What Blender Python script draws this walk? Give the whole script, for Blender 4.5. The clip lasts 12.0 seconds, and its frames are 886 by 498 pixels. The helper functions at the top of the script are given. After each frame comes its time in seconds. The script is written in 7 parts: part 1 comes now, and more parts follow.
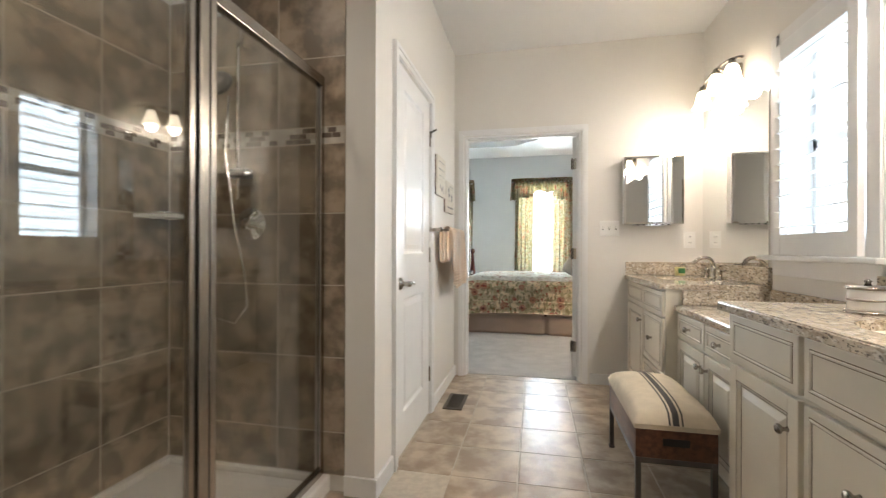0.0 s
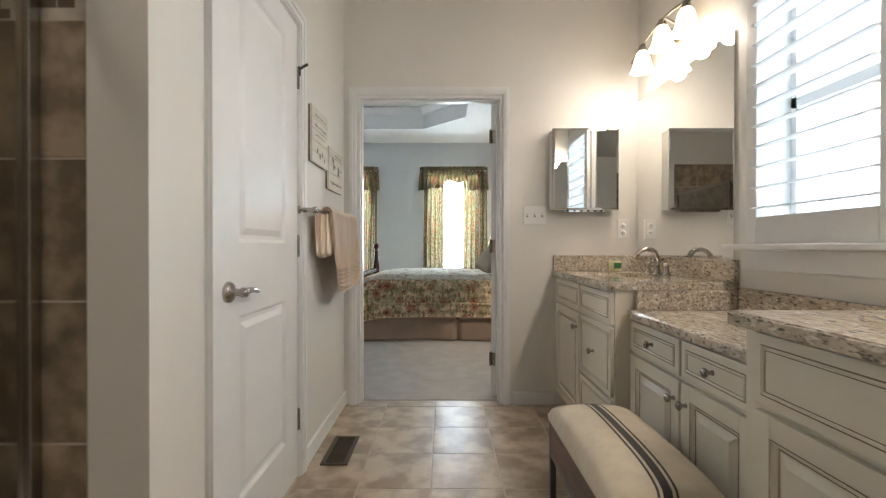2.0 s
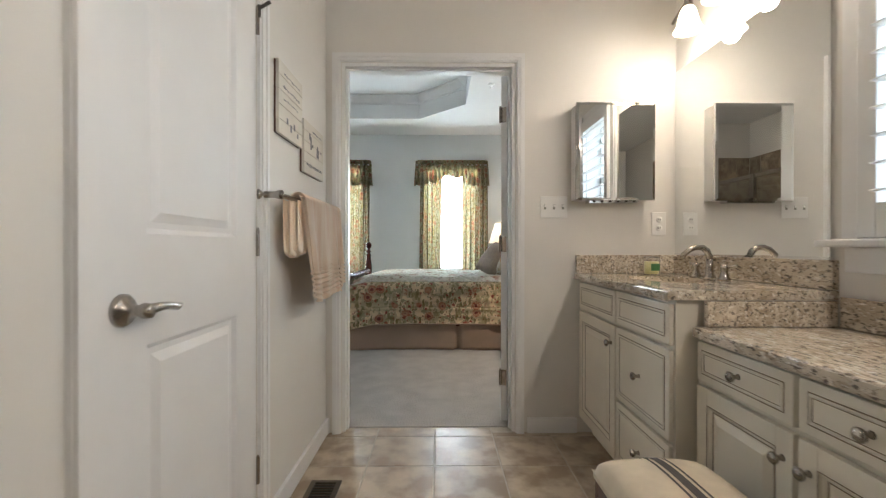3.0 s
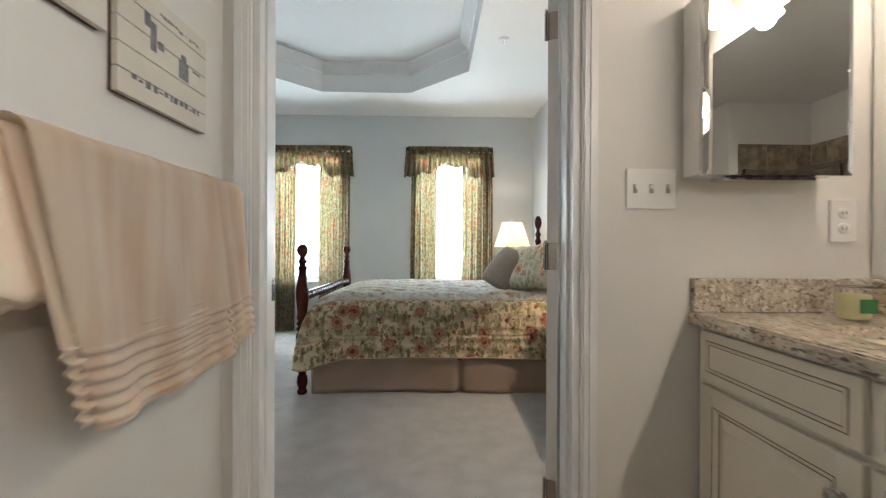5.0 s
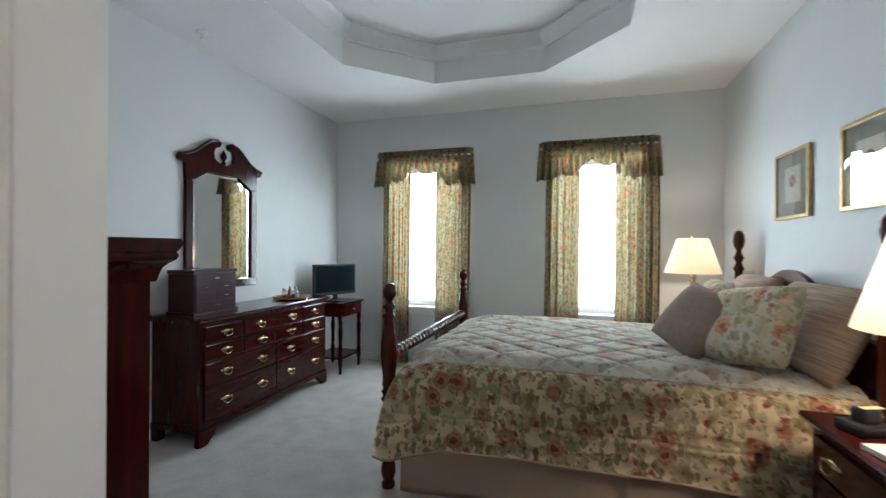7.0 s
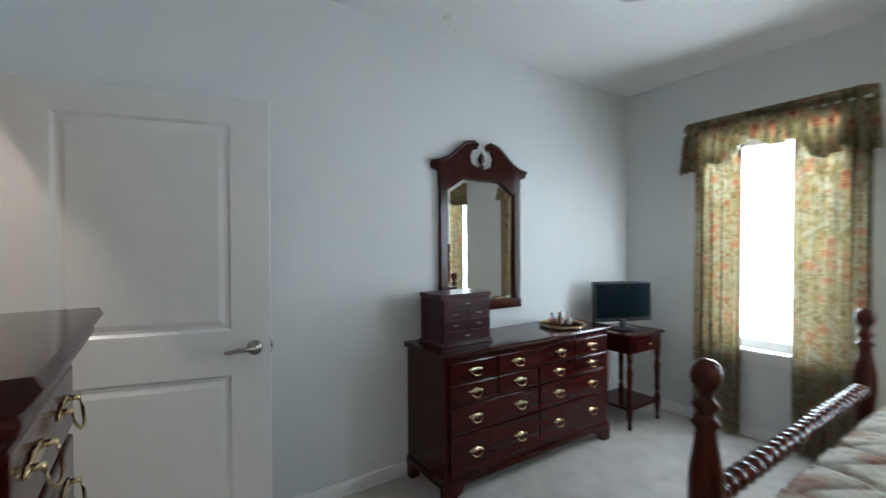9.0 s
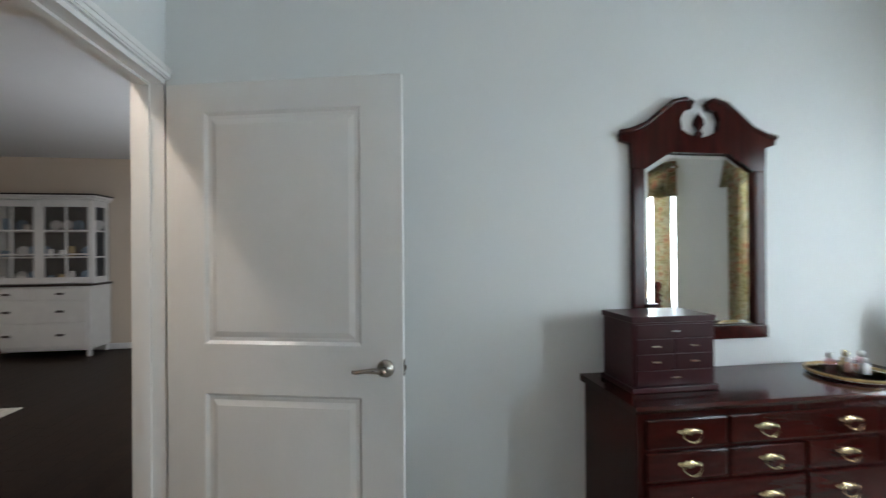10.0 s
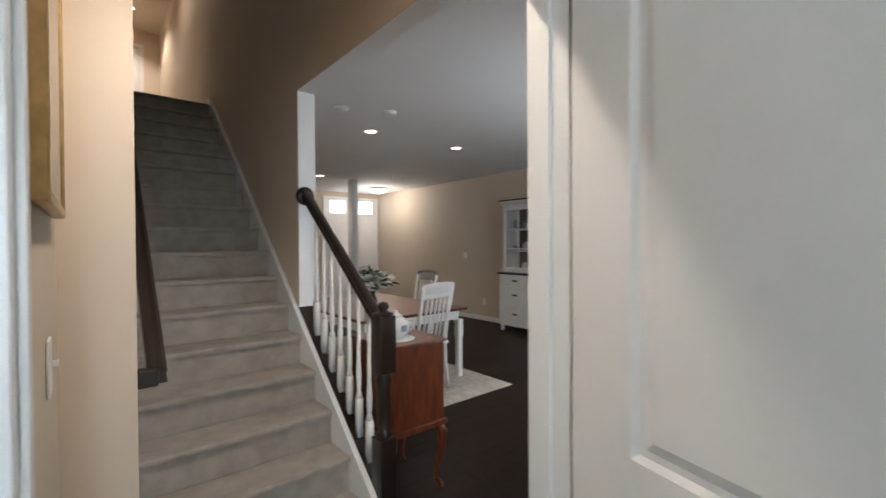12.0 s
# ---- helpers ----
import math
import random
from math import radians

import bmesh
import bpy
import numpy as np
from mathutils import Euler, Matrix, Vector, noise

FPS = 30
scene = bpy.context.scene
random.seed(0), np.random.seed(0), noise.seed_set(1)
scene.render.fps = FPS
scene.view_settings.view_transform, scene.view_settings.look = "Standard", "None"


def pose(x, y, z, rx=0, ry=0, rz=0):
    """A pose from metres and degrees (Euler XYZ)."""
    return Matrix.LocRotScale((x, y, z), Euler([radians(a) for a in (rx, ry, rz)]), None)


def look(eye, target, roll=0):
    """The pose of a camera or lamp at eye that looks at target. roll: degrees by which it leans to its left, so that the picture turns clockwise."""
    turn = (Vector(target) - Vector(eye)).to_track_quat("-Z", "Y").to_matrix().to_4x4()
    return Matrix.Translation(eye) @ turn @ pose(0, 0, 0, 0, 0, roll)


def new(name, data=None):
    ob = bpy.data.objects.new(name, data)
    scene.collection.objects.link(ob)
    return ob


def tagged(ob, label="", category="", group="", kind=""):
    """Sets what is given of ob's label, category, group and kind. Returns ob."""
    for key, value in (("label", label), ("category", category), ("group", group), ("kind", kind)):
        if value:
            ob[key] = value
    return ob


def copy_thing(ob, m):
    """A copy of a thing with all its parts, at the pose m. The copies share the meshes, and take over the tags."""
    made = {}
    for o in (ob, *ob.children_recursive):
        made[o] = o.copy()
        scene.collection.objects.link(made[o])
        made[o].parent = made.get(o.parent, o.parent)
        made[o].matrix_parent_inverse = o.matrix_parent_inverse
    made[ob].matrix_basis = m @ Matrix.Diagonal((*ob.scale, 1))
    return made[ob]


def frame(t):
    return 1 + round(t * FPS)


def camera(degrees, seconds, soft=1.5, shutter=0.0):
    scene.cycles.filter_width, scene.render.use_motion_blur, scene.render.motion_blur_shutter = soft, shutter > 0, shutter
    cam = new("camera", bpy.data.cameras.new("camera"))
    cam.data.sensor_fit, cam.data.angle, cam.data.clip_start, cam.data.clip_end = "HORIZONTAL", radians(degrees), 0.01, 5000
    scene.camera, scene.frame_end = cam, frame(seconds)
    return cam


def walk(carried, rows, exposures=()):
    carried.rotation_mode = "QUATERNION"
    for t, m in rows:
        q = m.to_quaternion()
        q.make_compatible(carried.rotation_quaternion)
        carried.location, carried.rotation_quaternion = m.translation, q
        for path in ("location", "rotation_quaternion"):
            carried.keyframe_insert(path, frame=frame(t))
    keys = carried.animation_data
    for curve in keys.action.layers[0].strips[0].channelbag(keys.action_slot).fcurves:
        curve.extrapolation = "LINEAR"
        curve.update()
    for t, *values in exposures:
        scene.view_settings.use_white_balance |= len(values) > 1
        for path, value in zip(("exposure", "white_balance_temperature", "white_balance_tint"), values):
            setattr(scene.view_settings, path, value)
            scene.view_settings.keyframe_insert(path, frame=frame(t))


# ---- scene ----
cam = camera(92.40, 12.0, soft=1.2, shutter=0.4)
# seconds, eye x y z, then yaw, pitch, roll in degrees
PATH = [
    (0.0, -0.0123, 0.2634, 1.0762, 12.128, 0.032, -0.167),
    (0.5, -0.0010, 0.4108, 1.0609, 6.718, -0.052, -0.138),
    (1.0, 0.0034, 0.6021, 1.0467, 2.321, -0.176, -0.007),
    (1.5, -0.0316, 0.8152, 1.0341, 0.709, -0.097, -0.128),
    (2.0, -0.0276, 1.0514, 1.0371, 0.082, -0.276, -0.008),
    (2.5, -0.0367, 1.2777, 1.0265, -0.367, -0.140, -0.100),
    (3.0, -0.0636, 1.5078, 1.0236, -0.576, -0.244, -0.056),
    (5.0, -0.0751, 2.6024, 1.0686, -1.402, -0.162, -0.235),
    (5.5, -0.0938, 2.8990, 1.1231, -0.579, -0.230, -0.388),
    (6.0, -0.0858, 3.1946, 1.1691, 4.605, -0.101, -0.168),
    (6.5, -0.0801, 3.4263, 1.2269, 10.479, 0.026, -0.253),
    (8.5, -0.2725, 4.2458, 1.3758, 44.084, -0.433, 0.073),
    (9.0, -0.4639, 4.4747, 1.4026, 55.915, -0.465, 0.271),
    (9.5, -0.6689, 4.6626, 1.3993, 68.759, -0.246, 0.423),
    (10.0, -0.8952, 4.8193, 1.3947, 81.638, 0.097, 0.414),
    (10.5, -1.1458, 4.9216, 1.4054, 97.802, -0.277, 0.341),
    (11.0, -1.4219, 4.8667, 1.4193, 111.946, -0.410, 0.330),
    (11.5, -1.6612, 4.7456, 1.4386, 127.305, -0.589, 0.406),
    (12.0, -1.8811, 4.5308, 1.4481, 140.124, -0.612, 0.340),
]
walk(cam, [(t, pose(x, y, z, 90 + pitch, roll, yaw)) for t, x, y, z, yaw, pitch, roll in PATH],
     exposures=[(t, e, k, 13) for t, e, k in ((0.0, 0.80, 6220), (1.5, 0.38, 6220), (3.0, 0.25, 6220), (5.0, 0.24, 6220), (6.0, 0.03, 6180), (6.5, -0.12, 6110), (8.5, -0.26, 6040), (9.0, -0.14, 6100), (9.5, -0.12, 6160), (10.0, 0.02, 6240), (10.5, 0.05, 6240), (11.0, 0.12, 6280), (12.0, 0.40, 6220))])

# ---- world and light ----
world = bpy.data.worlds.new("world")
scene.world = world
world.use_nodes = True
_sky = world.node_tree.nodes.new("ShaderNodeTexSky")
_sky.sky_type, _sky.sun_disc = "NISHITA", False
_sky.sun_elevation, _sky.sun_rotation = radians(40), radians(150)
world.node_tree.links.new(_sky.outputs[0], world.node_tree.nodes["Background"].inputs[0])
world.node_tree.nodes["Background"].inputs[1].default_value = 0.12


def area_lamp(name, m, sx, sy, watts, color):
    d = bpy.data.lights.new(name, "AREA")
    d.shape, d.size, d.size_y, d.energy, d.color = "RECTANGLE", sx, sy, watts, color
    ob = new(name, d)
    ob.matrix_world = m
    return ob


def bulb(name, p, watts, color, r=0.03):
    d = bpy.data.lights.new(name, "POINT")
    d.energy, d.color, d.shadow_soft_size = watts, color, r
    ob = new(name, d)
    ob.location = p
    return ob


def spot(name, p, watts, color, angle=120, r=0.05):
    d = bpy.data.lights.new(name, "SPOT")
    d.energy, d.color, d.shadow_soft_size, d.spot_size, d.spot_blend = watts, color, r, radians(angle), 0.6
    ob = new(name, d)
    ob.location = p
    return ob


DAY = (0.76, 0.905, 0.955)
WARM = (1.0, 0.90, 0.775)
# sky light in the window openings
for wx in (-1.645, 0.13):
    area_lamp("window_daylight", look((wx, 8.10, 1.45), (wx, 5.0, 0.75)), 0.8, 1.5, 90, DAY)
area_lamp("window_daylight", look((2.5, 2.50, 2.2), (0.0, 2.45, 1.2)), 3.0, 3.0, 140, DAY)
# fill light for the dining room, in an unseen window added for it
area_lamp("window_daylight", look((-5.3, 3.88, 1.55), (-5.2, 1.6, 0.0)), 1.7, 1.5, 10, DAY)

# ---- materials ----
def mat(name, color, rough=0.5, metal=0.0, vary=0.08, scale=6.0, bump=0.0, bscale=60.0, coat=0.0, second=None, emit=None, estr=0.0, rand=0.0, spec=0.5, sheen=0.0, stretch=(1, 1, 1), ramp_at=(0.36, 0.66)):
    """A noise-varied surface: base colour with two scales of variation, and a fine bump."""
    m = bpy.data.materials.new(name)
    m.use_nodes = True
    nt = m.node_tree
    b = nt.nodes["Principled BSDF"]
    tc = nt.nodes.new("ShaderNodeTexCoord")
    mp = nt.nodes.new("ShaderNodeMapping")
    mp.inputs["Scale"].default_value = stretch
    nt.links.new(tc.outputs["Object"], mp.inputs[0])
    n1 = nt.nodes.new("ShaderNodeTexNoise")
    n1.inputs["Scale"].default_value, n1.inputs["Detail"].default_value = scale, 6
    nt.links.new(mp.outputs[0], n1.inputs["Vector"])
    ramp = nt.nodes.new("ShaderNodeValToRGB")
    a = second or tuple(c * (1 - vary * 2) for c in color)
    ramp.color_ramp.elements[0].position, ramp.color_ramp.elements[1].position = ramp_at
    ramp.color_ramp.elements[0].color = (*a, 1)
    ramp.color_ramp.elements[1].color = (*color, 1)
    nt.links.new(n1.outputs[0], ramp.inputs[0])
    col = ramp.outputs[0]
    if rand:
        oi = nt.nodes.new("ShaderNodeObjectInfo")
        far = nt.nodes.new("ShaderNodeVectorMath")
        far.operation = "MULTIPLY_ADD"
        far.inputs[1].default_value = (53.0, 31.0, 17.0)
        nt.links.new(oi.outputs["Random"], far.inputs[0])
        nt.links.new(tc.outputs["Object"], far.inputs[2])
        nt.links.new(far.outputs[0], mp.inputs[0])
        mr = nt.nodes.new("ShaderNodeMapRange")
        mr.inputs[3].default_value, mr.inputs[4].default_value = 1 - rand, 1 + rand
        hs = nt.nodes.new("ShaderNodeHueSaturation")
        nt.links.new(oi.outputs["Random"], mr.inputs[0])
        nt.links.new(mr.outputs[0], hs.inputs["Value"])
        nt.links.new(col, hs.inputs["Color"])
        col = hs.outputs[0]
    nt.links.new(col, b.inputs["Base Color"])
    b.inputs["Roughness"].default_value, b.inputs["Metallic"].default_value = rough, metal
    b.inputs["Specular IOR Level"].default_value = spec
    b.inputs["Coat Weight"].default_value, b.inputs["Coat Roughness"].default_value = coat, 0.08
    if sheen:
        b.inputs["Sheen Weight"].default_value = sheen
    if bump:
        n2 = nt.nodes.new("ShaderNodeTexNoise")
        n2.inputs["Scale"].default_value, n2.inputs["Detail"].default_value = bscale, 4
        nt.links.new(mp.outputs[0], n2.inputs["Vector"])
        bp = nt.nodes.new("ShaderNodeBump")
        bp.inputs["Strength"].default_value, bp.inputs["Distance"].default_value = bump, 0.01
        nt.links.new(n2.outputs[0], bp.inputs["Height"])
        nt.links.new(bp.outputs[0], b.inputs["Normal"])
    if emit:
        b.inputs["Emission Color"].default_value, b.inputs["Emission Strength"].default_value = (*emit, 1), estr
    return m


def tree(m):
    return m.node_tree, m.node_tree.nodes, m.node_tree.nodes["Principled BSDF"]


M = {}
M["bath_wall"] = mat("cream_wall_paint", (0.74, 0.715, 0.67), 0.6, vary=0.012, scale=2.5, bump=0.05, bscale=220)
M["bed_wall"] = mat("pale_blue_wall_paint", (0.675, 0.69, 0.685), 0.6, vary=0.012, scale=2.5, bump=0.05, bscale=220)
M["hall_wall"] = mat("tan_wall_paint", (0.65, 0.55, 0.44), 0.6, vary=0.012, scale=2.5, bump=0.05, bscale=220)
M["ceiling"] = mat("ceiling_paint", (0.80, 0.80, 0.79), 0.8, vary=0.01, scale=2, bump=0.06, bscale=180)
M["trim"] = mat("white_trim_paint", (0.80, 0.795, 0.785), 0.32, vary=0.012, scale=9, bump=0.02, bscale=60)
M["shutter"] = mat("white_shutter_paint", (0.84, 0.84, 0.83), 0.35, vary=0.01, scale=9)
M["floor_tile"] = mat("beige_floor_tile", (0.50, 0.41, 0.305), 0.33, vary=0.1, scale=8, second=(0.29, 0.215, 0.145), bump=0.04, bscale=30, rand=0.06, ramp_at=(0.40, 0.62))
M["grout"] = mat("pale_grout", (0.52, 0.46, 0.375), 0.85, vary=0.08, scale=30, bump=0.1, bscale=200)
M["shower_tile"] = mat("brown_shower_tile", (0.35, 0.275, 0.195), 0.3, vary=0.1, scale=11.0, second=(0.165, 0.125, 0.085), bump=0.04, bscale=25, rand=0.06, ramp_at=(0.40, 0.62))
M["shower_grout"] = mat("tan_shower_grout", (0.52, 0.45, 0.36), 0.8, vary=0.06, scale=30)
M["mosaic_l"] = mat("pale_mosaic", (0.56, 0.51, 0.44), 0.2, scale=30)
M["mosaic_d"] = mat("dark_mosaic", (0.14, 0.105, 0.08), 0.2, scale=30)
M["pan"] = mat("white_acrylic", (0.78, 0.76, 0.73), 0.25, vary=0.02, scale=8)
M["cabinet"] = mat("cream_cabinet_paint", (0.75, 0.695, 0.585), 0.35, vary=0.03, scale=5, bump=0.02, bscale=80)
M["glaze"] = mat("brown_glaze", (0.26, 0.19, 0.12), 0.5, vary=0.15, scale=20)
M["nickel"] = mat("brushed_nickel", (0.42, 0.39, 0.355), 0.24, metal=1, vary=0.04, scale=20, bump=0.03, bscale=150)
M["chrome"] = mat("chrome", (0.75, 0.75, 0.75), 0.08, metal=1, vary=0.02)
M["brass"] = mat("polished_brass", (0.66, 0.53, 0.31), 0.22, metal=1, vary=0.06, scale=25)
M["gunmetal"] = mat("dark_steel", (0.12, 0.11, 0.10), 0.4, metal=0.8, vary=0.1, scale=15)
M["plate"] = mat("white_plastic_plate", (0.82, 0.81, 0.78), 0.35, vary=0.01)
M["dark"] = mat("dark_slot", (0.02, 0.02, 0.02), 0.6)
M["mahogany"] = mat("mahogany", (0.042, 0.0052, 0.0036), 0.19, vary=0.2, scale=5, second=(0.024, 0.0032, 0.0026), coat=0.06, spec=0.2, stretch=(7, 7, 0.8))
M["mahogany_y"] = mat("mahogany_lengthwise", (0.042, 0.0052, 0.0036), 0.15, vary=0.2, scale=5, second=(0.024, 0.0032, 0.0026), coat=0.12, spec=0.2, stretch=(0.9, 7, 7))
M["bed_wood"] = mat("red_mahogany_bed_wood", (0.078, 0.0135, 0.0065), 0.17, vary=0.2, scale=5, second=(0.038, 0.007, 0.004), coat=0.15, spec=0.22, stretch=(7, 7, 0.8))
M["cherry"] = mat("cherry_wood", (0.19, 0.05, 0.018), 0.3, vary=0.2, scale=5, second=(0.09, 0.022, 0.009), coat=0.2, stretch=(7, 7, 1))
M["espresso"] = mat("espresso_wood", (0.022, 0.013, 0.009), 0.3, vary=0.2, scale=8, coat=0.25)
M["hardwood"] = mat("dark_hardwood", (0.022, 0.012, 0.008), 0.42, vary=0.2, scale=5, second=(0.014, 0.009, 0.007), rand=0.2, spec=0.12, stretch=(8, 1, 1))
M["carpet"] = mat("beige_carpet", (0.50, 0.465, 0.425), 0.95, vary=0.09, scale=7, bump=1.0, bscale=140, sheen=0.2)
M["stair_carpet"] = mat("grey_stair_carpet", (0.50, 0.445, 0.38), 0.95, vary=0.11, scale=11, bump=0.9, bscale=300, sheen=0.2)
M["towel"] = mat("peach_terry", (0.96, 0.82, 0.66), 0.95, vary=0.05, scale=3.2, bump=0.16, bscale=90, sheen=0.5, stretch=(1, 6, 0.8), second=(0.87, 0.66, 0.48), ramp_at=(0.36, 0.62))
M["skirt"] = mat("taupe_bed_skirt", (0.64, 0.475, 0.355), 0.85, vary=0.05, scale=5, bump=0.15, bscale=300)
M["taupe"] = mat("taupe_cushion", (0.26, 0.195, 0.14), 0.85, vary=0.08, scale=30, bump=0.2, bscale=250)
M["hutch_back"] = mat("dark_grey_panel_paint", (0.10, 0.10, 0.105), 0.6, vary=0.06, scale=8)
M["rug"] = mat("cream_rug", (0.60, 0.55, 0.47), 0.95, vary=0.12, scale=14, bump=0.6, bscale=250)
M["white_paint"] = mat("white_furniture_paint", (0.74, 0.73, 0.70), 0.4, vary=0.03, scale=8)
M["shade"] = None


def granite():
    """Cream granite with brown clouds and dark flecks drawn out along y."""
    m = mat("speckled_granite", (0.70, 0.63, 0.52), 0.12, vary=0.1, scale=16, second=(0.46, 0.385, 0.29), stretch=(1, 0.4, 1))
    nt, n, b = tree(m)
    base = b.inputs["Base Color"].links[0].from_socket
    tc = n.new("ShaderNodeTexCoord")
    mp = n.new("ShaderNodeMapping")
    mp.inputs["Scale"].default_value = (1, 0.42, 1)
    mp.inputs["Rotation"].default_value = (0, 0, 0.25)
    nt.links.new(tc.outputs["Object"], mp.inputs[0])
    for sc, lo, hi, c, amount in ((60, 0.53, 0.62, (0.33, 0.26, 0.19), 0.65), (105, 0.575, 0.63, (0.07, 0.06, 0.055), 0.8), (75, 0.57, 0.67, (0.83, 0.79, 0.71), 0.8), (170, 0.60, 0.65, (0.12, 0.09, 0.07), 0.6)):
        t = n.new("ShaderNodeTexNoise")
        t.inputs["Scale"].default_value, t.inputs["Detail"].default_value = sc, 2.5
        nt.links.new(mp.outputs[0], t.inputs["Vector"])
        r = n.new("ShaderNodeMapRange")
        r.inputs[1].default_value, r.inputs[2].default_value, r.inputs[4].default_value = lo, hi, amount
        nt.links.new(t.outputs[0], r.inputs[0])
        x = n.new("ShaderNodeMix")
        x.data_type = "RGBA"
        nt.links.new(r.outputs[0], x.inputs[0])
        nt.links.new(base, x.inputs[6])
        x.inputs[7].default_value = (*c, 1)
        base = x.outputs[2]
    nt.links.new(base, b.inputs["Base Color"])
    return m


def floral(name, ground, size, translucent=0.0, quilt=False, strength=1.0, vscale=(1, 1, 1), bloom=1.0, value=1.0):
    """Printed floral cotton: sage leaves, red and gold blossoms on a ground colour."""
    m = mat(name, ground, 0.8, vary=0.06, scale=8, sheen=0.1)
    nt, n, b = tree(m)
    col = b.inputs["Base Color"].links[0].from_socket
    tc = n.new("ShaderNodeTexCoord")
    mp = n.new("ShaderNodeMapping")
    mp.inputs["Scale"].default_value = vscale
    nt.links.new(tc.outputs["Object"], mp.inputs[0])
    warp = n.new("ShaderNodeTexNoise")
    warp.inputs["Scale"].default_value = 22 / size
    nt.links.new(mp.outputs[0], warp.inputs["Vector"])
    wv = n.new("ShaderNodeVectorMath")
    wv.operation = "MULTIPLY_ADD"
    wv.inputs[1].default_value = (0.055 * size,) * 3
    nt.links.new(warp.outputs["Color"], wv.inputs[0])
    nt.links.new(mp.outputs[0], wv.inputs[2])

    def put(mask, c):
        nonlocal col
        x = n.new("ShaderNodeMix")
        x.data_type = "RGBA"
        nt.links.new(mask, x.inputs[0])
        nt.links.new(col, x.inputs[6])
        x.inputs[7].default_value = (*c, 1)
        col = x.outputs[2]

    def ranged(out, lo, hi, amount):
        r = n.new("ShaderNodeMapRange")
        r.inputs[1].default_value, r.inputs[2].default_value = lo, hi
        r.inputs[4].default_value = amount * strength
        nt.links.new(out, r.inputs[0])
        return r.outputs[0]

    def leaves(scale, lo, hi, c, amount):
        t = n.new("ShaderNodeTexNoise")
        t.inputs["Scale"].default_value, t.inputs["Detail"].default_value = scale / size, 1.5
        nt.links.new(wv.outputs[0], t.inputs["Vector"])
        put(ranged(t.outputs[0], lo, hi, amount), c)

    def blossoms(scale, rings, keep):
        t = n.new("ShaderNodeTexVoronoi")
        t.inputs["Scale"].default_value = scale / size
        nt.links.new(wv.outputs[0], t.inputs["Vector"])
        sep = n.new("ShaderNodeSeparateColor")
        nt.links.new(t.outputs["Color"], sep.inputs[0])
        on = n.new("ShaderNodeMath")
        on.operation = "GREATER_THAN"
        on.inputs[1].default_value = keep
        nt.links.new(sep.outputs[0], on.inputs[0])
        for rad, c, amount in rings:
            mu = n.new("ShaderNodeMath")
            mu.operation = "MULTIPLY"
            nt.links.new(ranged(t.outputs["Distance"], rad, rad - 0.04, amount * bloom), mu.inputs[0])
            nt.links.new(on.outputs[0], mu.inputs[1])
            put(mu.outputs[0], c)

    def sprigs(scale, turn, c, keep, amount):
        """Pointed leaves, all drawn out along one direction."""
        mp2 = n.new("ShaderNodeMapping")
        mp2.inputs["Rotation"].default_value = turn
        mp2.inputs["Scale"].default_value = (1.0, 1.0, 0.42)
        nt.links.new(wv.outputs[0], mp2.inputs[0])
        t = n.new("ShaderNodeTexVoronoi")
        t.inputs["Scale"].default_value = scale / size
        nt.links.new(mp2.outputs[0], t.inputs["Vector"])
        sep = n.new("ShaderNodeSeparateColor")
        nt.links.new(t.outputs["Color"], sep.inputs[0])
        on = n.new("ShaderNodeMath")
        on.operation = "GREATER_THAN"
        on.inputs[1].default_value = keep
        nt.links.new(sep.outputs[1], on.inputs[0])
        mu = n.new("ShaderNodeMath")
        mu.operation = "MULTIPLY"
        nt.links.new(ranged(t.outputs["Distance"], 0.40, 0.34, amount), mu.inputs[0])
        nt.links.new(on.outputs[0], mu.inputs[1])
        put(mu.outputs[0], c)

    leaves(6.5, 0.50, 0.58, (0.42, 0.37, 0.19), 0.55)
    leaves(15, 0.55, 0.59, (0.27, 0.25, 0.11), 0.7)
    sprigs(17, (0.6, 0.7, 0.2), (0.19, 0.15, 0.045), 0.34, 0.8)
    sprigs(15, (-0.7, -0.5, 0.9), (0.28, 0.21, 0.075), 0.38, 0.8)
    sprigs(11, (0.2, -0.9, -0.6), (0.46, 0.37, 0.18), 0.40, 0.7)
    blossoms(5.2, ((0.50, (0.62, 0.47, 0.30), 0.7), (0.38, (0.46, 0.15, 0.075), 0.85), (0.27, (0.58, 0.38, 0.24), 0.6), (0.18, (0.20, 0.035, 0.028), 0.95)), 0.50)
    blossoms(11, ((0.32, (0.44, 0.10, 0.05), 0.9), (0.18, (0.20, 0.035, 0.03), 0.9)), 0.62)
    blossoms(21, ((0.30, (0.34, 0.08, 0.045), 0.85),), 0.60)
    leaves(40, 0.64, 0.66, (0.72, 0.64, 0.45), 0.5)
    if value != 1.0:
        hs = n.new("ShaderNodeHueSaturation")
        hs.inputs["Value"].default_value = value
        nt.links.new(col, hs.inputs["Color"])
        col = hs.outputs[0]
    nt.links.new(col, b.inputs["Base Color"])
    fine = n.new("ShaderNodeTexNoise")
    fine.inputs["Scale"].default_value = 500
    nt.links.new(tc.outputs["Object"], fine.inputs["Vector"])
    bp = n.new("ShaderNodeBump")
    bp.inputs["Strength"].default_value, bp.inputs["Distance"].default_value = 0.2, 0.002
    nt.links.new(fine.outputs[0], bp.inputs["Height"])
    nt.links.new(bp.outputs[0], b.inputs["Normal"])
